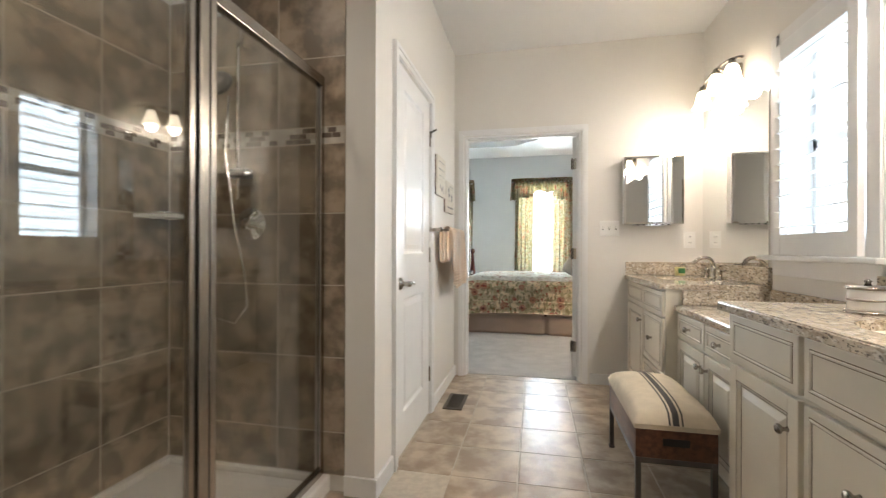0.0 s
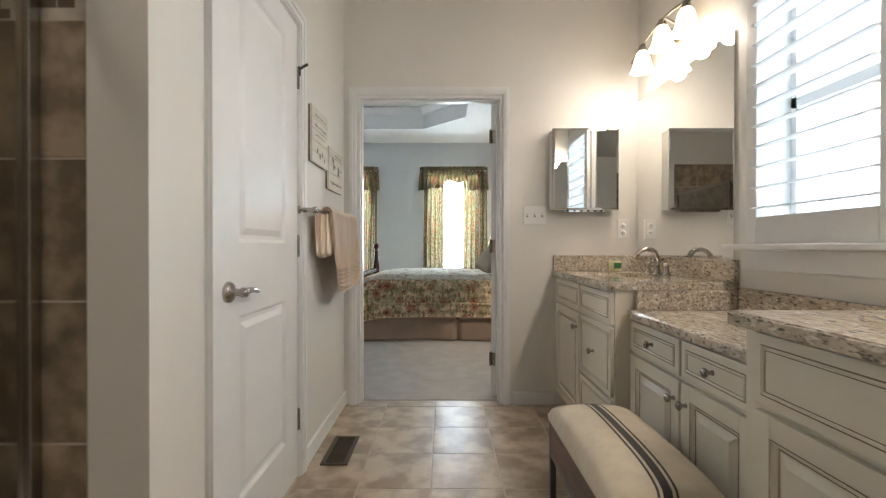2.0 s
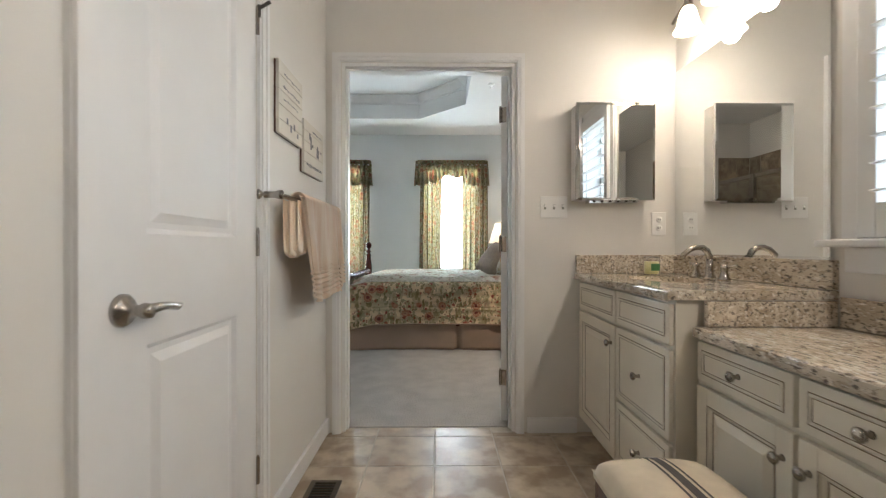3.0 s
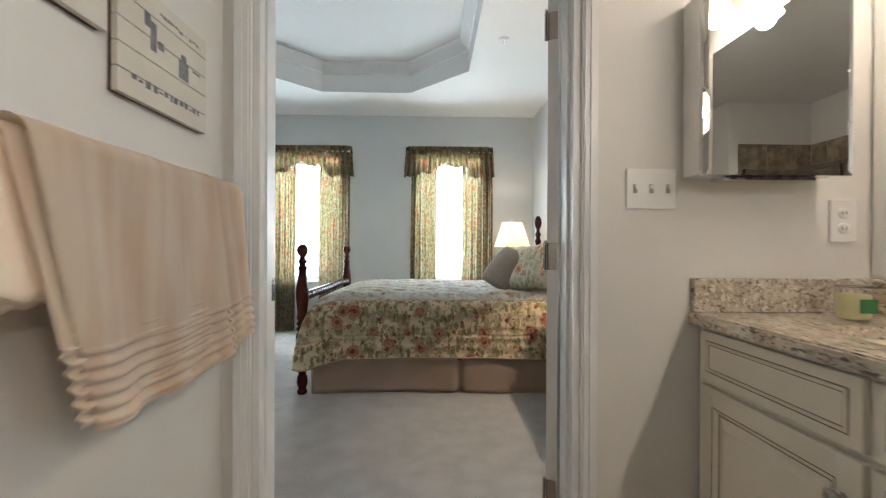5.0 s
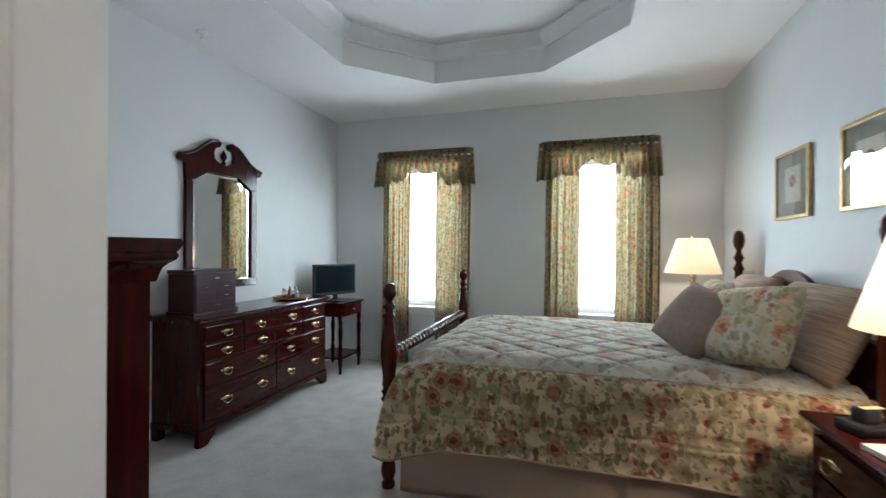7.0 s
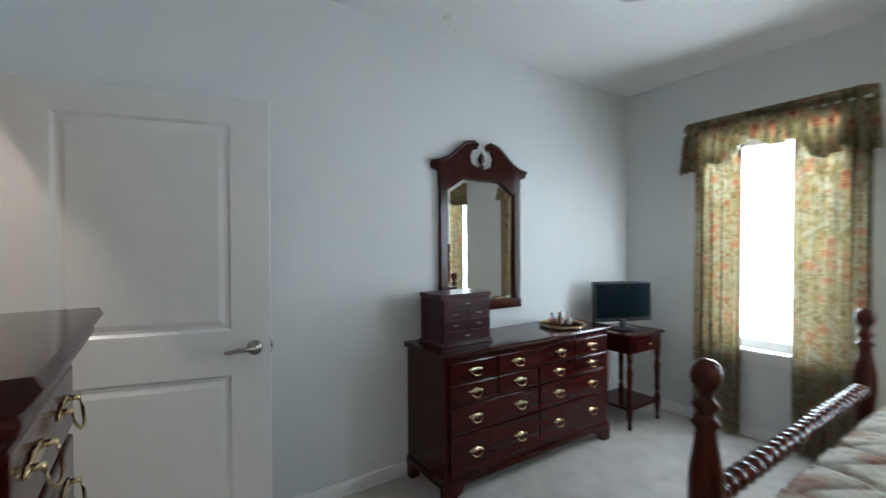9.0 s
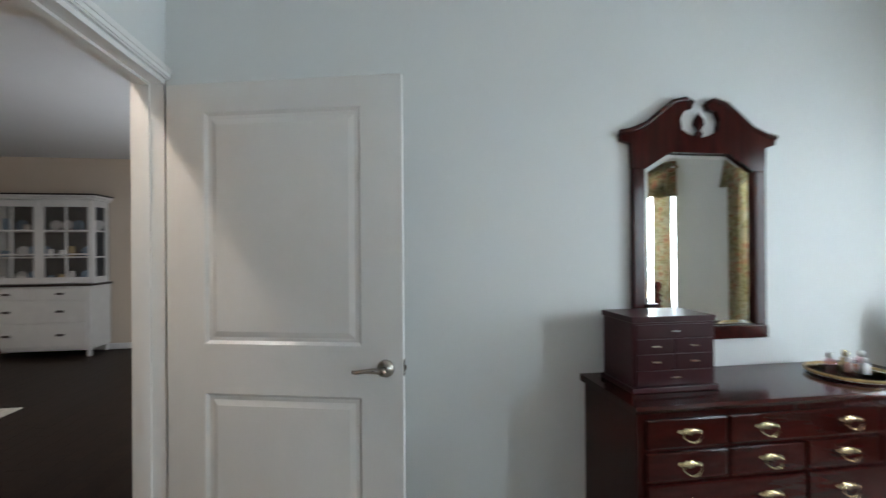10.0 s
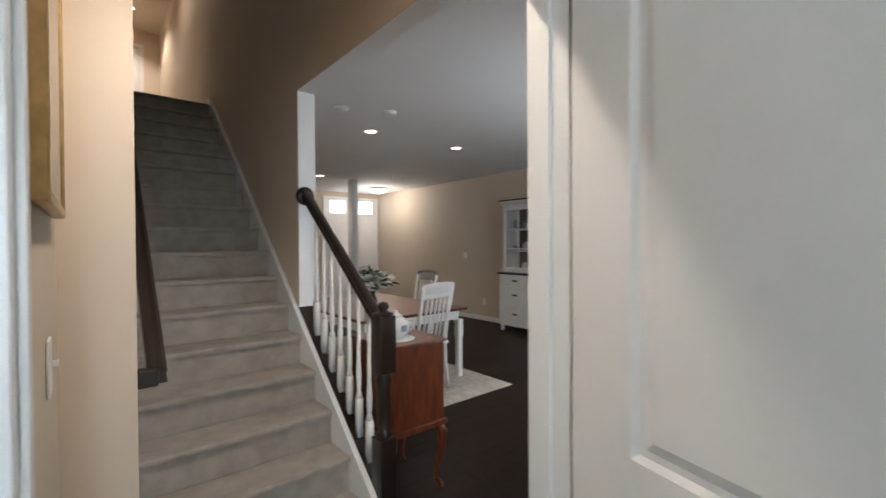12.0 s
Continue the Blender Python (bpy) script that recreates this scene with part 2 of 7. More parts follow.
    if translucent:
        tr = n.new("ShaderNodeBsdfTranslucent")
        nt.links.new(col, tr.inputs[0])
        mx = n.new("ShaderNodeMixShader")
        mx.inputs[0].default_value = translucent
        out = n["Material Output"]
        nt.links.new(b.outputs[0], mx.inputs[1])
        nt.links.new(tr.outputs[0], mx.inputs[2])
        nt.links.new(mx.outputs[0], out.inputs[0])
    return m


def translucent_mat(name, color, share, rough=0.7, emit=0.0):
    m = mat(name, color, rough, vary=0.02, scale=20)
    nt, n, b = tree(m)
    tr = n.new("ShaderNodeBsdfTranslucent")
    tr.inputs[0].default_value = (*color, 1)
    mx = n.new("ShaderNodeMixShader")
    mx.inputs[0].default_value = share
    nt.links.new(b.outputs[0], mx.inputs[1])
    nt.links.new(tr.outputs[0], mx.inputs[2])
    nt.links.new(mx.outputs[0], n["Material Output"].inputs[0])
    if emit:
        b.inputs["Emission Color"].default_value, b.inputs["Emission Strength"].default_value = (1.0, 0.80, 0.52, 1), emit
    return m


def glow(name, color, strength):
    m = bpy.data.materials.new(name)
    m.use_nodes = True
    b = m.node_tree.nodes["Principled BSDF"]
    b.inputs["Base Color"].default_value = (*color, 1)
    b.inputs["Emission Color"].default_value, b.inputs["Emission Strength"].default_value = (*color, 1), strength
    return m


def clear_glass(name, tint=(1, 1, 1), gloss=0.06, rough=0.0):
    """A thin pane: mostly clear, with a mirror share that grows at a grazing angle."""
    m = bpy.data.materials.new(name)
    m.use_nodes = True
    nt = m.node_tree
    n = nt.nodes
    t = n.new("ShaderNodeBsdfTransparent")
    t.inputs[0].default_value = (*tint, 1)
    g = n.new("ShaderNodeBsdfGlossy")
    g.inputs["Roughness"].default_value = rough
    lw = n.new("ShaderNodeLayerWeight")
    lw.inputs[0].default_value = 0.5
    f = n.new("ShaderNodeMath")
    f.operation = "POWER"
    f.inputs[1].default_value = 4.0
    nt.links.new(lw.outputs["Facing"], f.inputs[0])
    a = n.new("ShaderNodeMath")
    a.operation = "ADD"
    a.use_clamp = True
    a.inputs[1].default_value = gloss
    nt.links.new(f.outputs[0], a.inputs[0])
    mx = n.new("ShaderNodeMixShader")
    nt.links.new(a.outputs[0], mx.inputs[0])
    nt.links.new(t.outputs[0], mx.inputs[1])
    nt.links.new(g.outputs[0], mx.inputs[2])
    nt.links.new(mx.outputs[0], n["Material Output"].inputs[0])
    return m


M["granite"] = granite()
M["curtain"] = floral("floral_curtain_cotton", (0.56, 0.52, 0.40), 0.42, translucent=0.055, strength=1.0, bloom=0.7, value=0.66)
M["valance"] = floral("lined_floral_valance_cotton", (0.47, 0.42, 0.29), 0.50, translucent=0.012, bloom=0.9, value=0.70)
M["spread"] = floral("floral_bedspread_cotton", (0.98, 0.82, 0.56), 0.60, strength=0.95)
# same fabric as the sides, with window light on the top painted in
M["spread_top_lit"] = floral("window_lit_floral_quilt_cotton", (0.95, 0.91, 0.82), 0.75, strength=0.24, bloom=2.2)
M["pillow_floral"] = floral("floral_pillow_cotton", (0.58, 0.54, 0.43), 0.6, strength=0.8)
M["shade"] = translucent_mat("cream_pleated_shade", (0.86, 0.77, 0.65), 0.22, emit=0.22)
M["lamp_glass"] = glow("frosted_lamp_glass", (1.0, 0.84, 0.60), 4.5)
M["lamp_disc"] = glow("recessed_lamp_lens", (1.0, 0.88, 0.70), 12.0)
M["flush_glass"] = glow("flush_lamp_glass", (1.0, 0.86, 0.62), 3.0)
M["outside"] = glow("overcast_sky_glow", (0.88, 0.95, 1.0), 5.0)
# front door panes, and the glow behind the added dining window
M["outside_dining"] = glow("overcast_sky_glow_dining", (0.88, 0.94, 1.0), 3.1)
M["outside_east"] = glow("overcast_sky_glow_east", (0.86, 0.94, 1.0), 1.0)
M["pane"] = clear_glass("window_pane")
M["shower_glass"] = clear_glass("shower_glass", (0.90, 0.91, 0.89), 0.075)
M["mirror"] = mat("silvered_mirror", (0.86, 0.87, 0.86), 0.0, metal=1, vary=0.0)
M["tv_screen"] = mat("glossy_black_screen", (0.005, 0.011, 0.014), 0.12, vary=0.02, spec=0.08)
M["black_plastic"] = mat("black_plastic", (0.015, 0.015, 0.016), 0.35)
M["leaf"] = mat("dark_green_leaf", (0.05, 0.10, 0.035), 0.5, vary=0.2, scale=20)
M["petal"] = mat("white_petal", (0.75, 0.74, 0.68), 0.6, vary=0.05, scale=20)
M["china"] = mat("white_china", (0.75, 0.74, 0.72), 0.15, vary=0.03)
M["blue_china"] = mat("blue_painted_china", (0.30, 0.42, 0.55), 0.2, vary=0.2, scale=40)
M["paper"] = mat("ivory_paper", (0.70, 0.66, 0.58), 0.8, vary=0.04, scale=10)
M["mat_board"] = mat("grey_green_mat_board", (0.30, 0.31, 0.27), 0.8, vary=0.03)
M["gilt"] = mat("gilt_wood", (0.48, 0.33, 0.14), 0.35, metal=0.6, vary=0.12, scale=30)
M["ink"] = mat("dark_ink", (0.06, 0.06, 0.065), 0.7)
M["sign_ink"] = mat("faded_grey_ink", (0.24, 0.24, 0.25), 0.8, vary=0.2, scale=60)
M["canvas"] = mat("natural_canvas", (0.66, 0.58, 0.45), 0.85, vary=0.05, scale=20, bump=0.3, bscale=400)
M["stripe"] = mat("charcoal_stripe", (0.10, 0.09, 0.085), 0.85, bump=0.3, bscale=400)
M["crate_wood"] = mat("brown_crate_wood", (0.13, 0.055, 0.028), 0.45, vary=0.2, scale=8, second=(0.06, 0.024, 0.014), stretch=(6, 1, 6))
M["candle"] = mat("green_candle_wax", (0.68, 0.66, 0.34), 0.3, vary=0.04)
M["label_green"] = mat("green_label", (0.05, 0.20, 0.07), 0.5)
M["stripe_sham"] = mat("striped_sham", (0.43, 0.31, 0.22), 0.85, vary=0.25, scale=30, second=(0.27, 0.185, 0.13), stretch=(0.2, 0.2, 3.5))
M["velvet_box"] = mat("burgundy_lacquer", (0.036, 0.006, 0.009), 0.30, vary=0.12, scale=10, coat=0.05, spec=0.22)
M["register"] = mat("brown_metal_register", (0.11, 0.085, 0.06), 0.45, metal=0.4)


# ---- building helpers ----
def box(bm, x0, x1, y0, y1, z0, z1, bevel=0.0):
    r = bmesh.ops.create_cube(bm, size=1.0, matrix=Matrix.Translation(((x0 + x1) / 2, (y0 + y1) / 2, (z0 + z1) / 2)) @ Matrix.Diagonal((abs(x1 - x0), abs(y1 - y0), abs(z1 - z0), 1)))
    if bevel:
        edges = {e for v in r["verts"] for e in v.link_edges}
        bmesh.ops.bevel(bm, geom=list(edges), offset=bevel, segments=2, affect="EDGES", profile=0.6)
    return bm


def boxes(*dims, bevel=0.0):
    bm = bmesh.new()
    for d in dims:
        box(bm, *d, bevel=bevel)
    return bm


def rod(bm, p0, p1, r0, r1=None, seg=12):
    p0, p1 = Vector(p0), Vector(p1)
    d = p1 - p0
    m = Matrix.Translation((p0 + p1) / 2) @ d.to_track_quat("Z", "Y").to_matrix().to_4x4()
    bmesh.ops.create_cone(bm, cap_ends=True, segments=seg, radius1=r0, radius2=r0 if r1 is None else r1, depth=d.length, matrix=m)
    return bm


def rods(*items, seg=12):
    bm = bmesh.new()
    for it in items:
        rod(bm, *it, seg=seg)
    return bm


def lathe(profile, seg=20, at=(0, 0, 0), m=None, bm=None):
    """Turned shape: profile of (radius, height) from bottom to top."""
    bm = bm or bmesh.new()
    m = (m or Matrix()) if m is not None else Matrix.Translation(at)
    rings = []
    for r, z in profile:
        rings.append([bm.verts.new(m @ Vector((max(r, 1e-4) * math.cos(2 * math.pi * k / seg), max(r, 1e-4) * math.sin(2 * math.pi * k / seg), z))) for k in range(seg)])
    for a, b in zip(rings, rings[1:]):
        for k in range(seg):
            bm.faces.new((a[k], a[(k + 1) % seg], b[(k + 1) % seg], b[k]))
    bm.faces.new(list(reversed(rings[0])))
    bm.faces.new(rings[-1])
    for f in bm.faces:
        f.smooth = True
    return bm


def prism(poly, axis, a, b, bm=None):
    """Extrudes a 2D outline along an axis; the outline lies in the two other axes, in their order."""
    bm = bm or bmesh.new()

    def p(u, v, w):
        return {"x": (w, u, v), "y": (u, w, v), "z": (u, v, w)}[axis]
    va = [bm.verts.new(p(u, v, a)) for u, v in poly]
    vb = [bm.verts.new(p(u, v, b)) for u, v in poly]
    n = len(poly)
    bm.faces.new(va)
    bm.faces.new(list(reversed(vb)))
    for k in range(n):
        bm.faces.new((va[k], vb[k], vb[(k + 1) % n], va[(k + 1) % n]))
    bmesh.ops.recalc_face_normals(bm, faces=bm.faces[:])
    return bm


def sheet(fn, nu, nv, thick=0.0, smooth=True):
    """A surface from fn(u, v), u and v in 0..1."""
    bm = bmesh.new()
    g = [[bm.verts.new(fn(i / nu, j / nv)) for j in range(nv + 1)] for i in range(nu + 1)]
    for i in range(nu):
        for j in range(nv):
            f = bm.faces.new((g[i][j], g[i + 1][j], g[i + 1][j + 1], g[i][j + 1]))
            f.smooth = smooth
    if thick:
        bmesh.ops.solidify(bm, geom=bm.faces[:], thickness=thick)
        for f in bm.faces:
            f.smooth = smooth
    return bm


def smooth(bm):
    for f in bm.faces:
        f.smooth = True
    return bm


def mesh_object(name, bm, material):
    me = bpy.data.meshes.new(name)
    bm.to_mesh(me)
    bm.free()
    if material:
        me.materials.append(material)
    return new(name, me)


def part(name, bm, material, parent, label=""):
    """One mesh object under a thing or a part, in its parent's own space."""
    ob = mesh_object(name, bm, material)
    ob.parent = parent
    if label:
        ob["label"] = label
    return ob


def thing(name, label, category, at=(0, 0, 0), rz=0.0, group=""):
    ob = new(name)
    ob.empty_display_size = 0.1
    ob.matrix_world = pose(*at, 0, 0, rz)
    return tagged(ob, label, category, group)


def setting(name, bm, material, label, category):
    return tagged(mesh_object(name, bm, material), label, category, kind="structure")


# ---- plan ----
BX0, BX1, BY1 = -0.685, 1.25, 3.85          # bathroom: west wall, east wall, north wall
SX0, SX1, SY0, SY1 = -1.745, -0.94, 0.15, 2.0  # shower
RX0, RX1, RY0, RY1 = -2.745, 1.22, 3.97, 8.05   # bedroom
CEIL = 2.75
DX0, DX1, DTOP = -0.596, 0.358, 2.035          # doorway between bathroom and bedroom
HTOP = 2.080                                   # head of the hall doorway
HX0, HX1 = -2.744, -1.806                      # doorway between bedroom and hall
LX0, LX1 = 2.28, 2.965                         # linen door, along y
WINX = (-1.645, 0.13)                          # bedroom window centres
WW, WZ0, WZ1 = 0.42, 0.64, 2.18

# floors
setting("floor_bathroom", boxes((SX1, 1.40, -1.6, 3.92, -0.12, -0.0012)), M["grout"], "pale grout bed of the tiled bathroom floor", "floor")
setting("floor_bedroom", boxes((RX0 - 0.1, RX1 + 0.1, 3.92, RY1 + 0.1, -0.12, 0.004)), M["carpet"], "beige cut-pile bedroom carpet", "carpet")
setting("floor_hall", boxes((-9.0, SX0 - 0.06, -9.0, 3.92, -0.12, -0.006)), M["espresso"], "dark underlay of the hall hardwood floor", "floor")

# ceilings
setting("ceiling_bathroom", boxes((SX0 - 0.12, 1.40, -1.7, 3.86, CEIL - 0.01, CEIL + 0.1)), M["ceiling"], "plain white bathroom ceiling", "ceiling")
TX, TY, TW, TL, TC = -0.80, 6.0, 1.063, 1.234, 0.30
TCUT_X, TCUT_Y = 0.587, 0.59
octo = [(TX - TW + TCUT_X, TY - TL), (TX + TW - TCUT_X, TY - TL), (TX + TW, TY - TL + TCUT_Y), (TX + TW, TY + TL - TCUT_Y),
        (TX + TW - TCUT_X, TY + TL), (TX - TW + TCUT_X, TY + TL), (TX - TW, TY + TL - TCUT_Y), (TX - TW, TY - TL + TCUT_Y)]


def tray_ceiling():
    bm = bmesh.new()
    lo = [bm.verts.new((x, y, CEIL)) for x, y in octo]
    hi = [bm.verts.new((x, y, CEIL + TC)) for x, y in octo]
    bm.faces.new(hi)
    for k in range(8):
        bm.faces.new((lo[k], lo[(k + 1) % 8], hi[(k + 1) % 8], hi[k]))
    x0, x1, y0, y1 = RX0 - 0.1, RX1 + 0.1, RY0 - 0.1, RY1 + 0.1
    c = [bm.verts.new((x0, y0, CEIL)), bm.verts.new((x1, y0, CEIL)), bm.verts.new((x1, y1, CEIL)), bm.verts.new((x0, y1, CEIL))]
    bm.faces.new((c[0], c[1], lo[1], lo[0]))
    bm.faces.new((c[1], lo[2], lo[1]))
    bm.faces.new((c[1], c[2], lo[3], lo[2]))
    bm.faces.new((c[2], lo[4], lo[3]))
    bm.faces.new((c[2], c[3], lo[5], lo[4]))
    bm.faces.new((c[3], lo[6], lo[5]))
    bm.faces.new((c[3], c[0], lo[7], lo[6]))
    bm.faces.new((c[0], lo[0], lo[7]))
    box(bm, x0, x1, y0, y1, CEIL + TC + 0.02, CEIL + TC + 0.12)
    bmesh.ops.recalc_face_normals(bm, faces=bm.faces[:])
    return bm


setting("ceiling_bedroom", tray_ceiling(), M["ceiling"], "white tray ceiling with an octagonal recess", "ceiling")


def ring_mould(profile, pts, z):
    """A moulding that runs round a closed outline; profile of (inwards, up)."""
    bm = bmesh.new()
    n = len(pts)
    loops = []
    for k in range(n):
        p, a, b = Vector(pts[k]), Vector(pts[k - 1]), Vector(pts[(k + 1) % n])
        d0, d1 = (p - a).normalized(), (b - p).normalized()
        n0, n1 = Vector((-d0.y, d0.x)), Vector((-d1.y, d1.x))
        mi = (n0 + n1) / (1 + n0.dot(n1))
        loops.append([bm.verts.new((p.x + mi.x * i, p.y + mi.y * i, z + u)) for i, u in profile])
    m = len(profile)
    for k in range(n):
        A, B2 = loops[k], loops[(k + 1) % n]
        for j in range(m):
            bm.faces.new((A[j], A[(j + 1) % m], B2[(j + 1) % m], B2[j]))
    bmesh.ops.recalc_face_normals(bm, faces=bm.faces[:])
    return bm


CROWN = [(0.001, 0), (0.012, 0), (0.018, 0.02), (0.05, 0.05), (0.075, 0.075), (0.085, 0.09), (0.095, 0.095), (0.095, 0.109), (0.001, 0.109)]
setting("trim_tray_crown", ring_mould(CROWN, octo, CEIL + TC - 0.11), M["trim"], "white crown moulding inside the ceiling recess", "moulding")
setting("ceiling_hall", boxes((-9.0, -3.07, -9.0, 3.86, 2.74, 2.84), (-3.07, SX0 - 0.12, 2.95, 3.86, 2.74, 2.84)), M["ceiling"], "flat white hall and dining ceiling", "ceiling")

# bathroom walls
setting("wall_bathroom_north", boxes((BX0 - 0.12, DX0, BY1, 3.91, 0, CEIL), (DX1, 1.40, BY1, 3.91, 0, CEIL), (DX0, DX1, BY1, 3.91, DTOP, CEIL)), M["bath_wall"], "cream painted wall round the bedroom doorway", "wall")
setting("wall_bathroom_west", boxes((BX0 - 0.12, BX0, 2.12, LX0, 0, CEIL), (BX0 - 0.12, BX0, LX1, BY1, 0, CEIL), (BX0 - 0.12, BX0, LX0, LX1, 2.03, CEIL)), M["bath_wall"], "cream painted wall round the linen door", "wall")
setting("wall_pier", boxes((-0.823, BX0, 1.998, 2.12, 0, CEIL)), M["bath_wall"], "cream painted wall end beside the shower", "wall")
WY0, WY1, WB0, WB1 = 2.20, 2.78, 1.10, 2.12
setting("wall_bathroom_east", boxes((BX1, 1.40, -1.6, WY0, 0, CEIL), (BX1, 1.40, WY1, BY1, 0, CEIL), (BX1, 1.40, WY0, WY1, 0, WB0), (BX1, 1.40, WY0, WY1, WB1, CEIL)), M["bath_wall"], "cream painted window wall over the vanities", "wall")
setting("wall_bathroom_south", boxes((SX0 - 0.12, 1.40, -1.72, -1.6, 0, CEIL)), M["bath_wall"], "cream painted end wall of the bathroom", "wall")
setting("wall_bathroom_southwest", boxes((-0.90, -0.80, -1.6, 0.03, 0, CEIL)), M["bath_wall"], "cream painted wall beside the shower", "wall")
setting("wall_shower_upper", boxes((SX0 - 0.06, -0.823, 2.012, 2.12, 0, CEIL), (SX0 - 0.12, SX0 - 0.012, 0.03, 2.12, 0, CEIL), (SX0 - 0.12, -0.80, 0.03, 0.138, 0, CEIL)), M["bath_wall"], "cream painted wall over the shower tiles", "wall")

# bedroom walls
setting("wall_bedroom_south", boxes((RX0 - 0.1, HX0, 3.912, RY0, 0, DTOP), (RX0 - 0.1, HX0, 3.912, RY0, DTOP, CEIL), (HX1, DX0, 3.912, RY0, 0, CEIL), (DX1, RX1 + 0.1, 3.912, RY0, 0, CEIL), (HX0, HX1, 3.912, RY0, HTOP, CEIL), (DX0, DX1, 3.912, RY0, DTOP, CEIL)), M["bed_wall"], "pale blue-grey bedroom wall with two doorways", "wall")
setting("wall_bedroom_west", boxes((RX0 - 0.1, RX0, RY0, RY1, 0, CEIL)), M["bed_wall"], "pale blue-grey bedroom wall behind the dresser", "wall")
setting("wall_bedroom_east", boxes((RX1, RX1 + 0.1, RY0, RY1, 0, CEIL)), M["bed_wall"], "pale blue-grey bedroom wall behind the bed head", "wall")
_n = []
_x = RX0 - 0.1
for wx in WINX:
    _n += [(_x, wx - WW, RY1, RY1 + 0.14, 0, CEIL), (wx - WW, wx + WW, RY1, RY1 + 0.14, 0, WZ0), (wx - WW, wx + WW, RY1, RY1 + 0.14, WZ1, CEIL)]
    _x = wx + WW
_n.append((_x, RX1 + 0.1, RY1, RY1 + 0.14, 0, CEIL))
setting("wall_bedroom_north", boxes(*_n), M["bed_wall"], "pale blue-grey bedroom wall with two windows", "wall")

# hall, stair and dining walls
setting("wall_hall_north", boxes((-9.0, -6.2, 3.852, 3.910, 0, CEIL), (-6.2, -4.4, 3.852, 3.910, 0, 0.75), (-6.2, -4.4, 3.852, 3.910, 2.35, CEIL), (-4.4, HX0, 3.852, 3.910, 0, CEIL), (HX1, -1.70, 3.852, 3.910, 0, CEIL), (HX0, HX1, 3.852, 3.910, HTOP, CEIL)), M["hall_wall"], "tan painted hall wall round the bedroom door", "wall")
setting("wall_hall_east", boxes((-1.81, -1.70, 2.902, 3.85, 0, 2.739)), M["hall_wall"], "tan painted hall wall with a framed print", "wall")
setting("wall_stair_east", boxes((-1.995, -1.87, -5.0, 2.90, 0, 5.4), (-1.87, -1.70, 2.80, 2.90, 0, 2.739)), M["hall_wall"], "tan painted stair wall with a handrail", "wall")
setting("wall_stair_west", boxes((-3.07, -2.95, -5.0, 1.76, 0, 5.4), (-3.07, -2.95, 1.76, 3.85, 2.47, 5.4)), M["hall_wall"], "tan painted stair wall with an opening to the dining room", "wall")
setting("wall_stair_back", boxes((-2.95, -1.995, -5.1, -5.0, 2.9, 5.4)), M["hall_wall"], "tan painted upper landing wall", "wall")
setting("wall_stair_front", boxes((-2.95, SX0 - 0.12, 2.95, 3.07, 2.85, 5.4)), M["hall_wall"], "tan painted wall over the stair foot", "wall")
setting("ceiling_stair", boxes((-3.07, -1.87, -5.1, 3.1, 5.4, 5.5)), M["hall_wall"], "tan painted ceiling over the stairs", "ceiling")
setting("wall_dining_west", boxes((-7.77, -7.65, -9.0, 3.9, 0, 2.74)), M["hall_wall"], "tan painted dining room wall", "wall")
setting("wall_dining_south", boxes((-7.65, -3.07, -5.1, -5.0, 0, 2.74)), M["hall_wall"], "tan painted entrance wall", "wall")

# skirting boards
def baseboard(name, x0, x1, y0, y1, label):
    bm = boxes((x0, x1, y0, y1, 0, 0.085), bevel=0.004)
    setting(name, bm, M["trim"], label, "baseboard")


baseboard("baseboard", BX0 + 0.001, BX0 + 0.016, LX1 + 0.07, BY1 - 0.001, "white painted bathroom baseboard")
baseboard("baseboard", BX0 + 0.001, BX0 + 0.016, 2.0, LX0 - 0.07, "white painted bathroom baseboard")
baseboard("baseboard", -0.823, BX0 + 0.016, 1.982, 1.997, "white painted baseboard at the wall end")
baseboard("baseboard", BX0 + 0.017, DX0 - 0.068, BY1 - 0.016, BY1 - 0.001, "white painted bathroom baseboard")
baseboard("baseboard", DX1 + 0.068, 0.70, BY1 - 0.016, BY1 - 0.001, "white painted bathroom baseboard")
baseboard("baseboard", RX0 + 0.001, RX0 + 0.016, RY0 + 0.02, RY1 - 0.001, "white painted bedroom baseboard")
baseboard("baseboard", RX0 + 0.017, RX1 - 0.017, RY1 - 0.016, RY1 - 0.001, "white painted bedroom baseboard")
baseboard("baseboard", RX1 - 0.016, RX1 - 0.001, RY0, RY1 - 0.001, "white painted bedroom baseboard")
baseboard("baseboard", HX1 + 0.07, DX0 - 0.07, RY0 + 0.001, RY0 + 0.016, "white painted bedroom baseboard")
baseboard("baseboard", DX1 + 0.07, RX1 - 0.017, RY0 + 0.001, RY0 + 0.016, "white painted bedroom baseboard")
baseboard("baseboard", -7.649, -7.634, -8.4, 3.84, "white painted dining room baseboard")


def casing(name, axis, a0, a1, top, face, out, label, w=0.050, first=True):
    """Stepped door casing on one wall face: two legs and a head, out of the wall by steps."""
    bm = bmesh.new()
    for inner, outer, t in ((0.004, w, 0.012), (0.010, w - 0.012, 0.018), (w - 0.024, w - 0.002, 0.022)):
        lo, hi = sorted((face, face + out * t))
        for u0, u1, z0, z1 in ((a0 - outer, a0 - inner, 0, top + inner), (a1 + inner, a1 + outer, 0, top + inner), (a0 - outer if first else a0, a1 + outer, top + inner, top + outer))[0 if first else 1:]:
            if axis == "x":
                box(bm, u0, u1, lo, hi, z0, z1)
            else:
                box(bm, lo, hi, u0, u1, z0, z1)
    return setting(name, bm, M["trim"], label, "door casing")


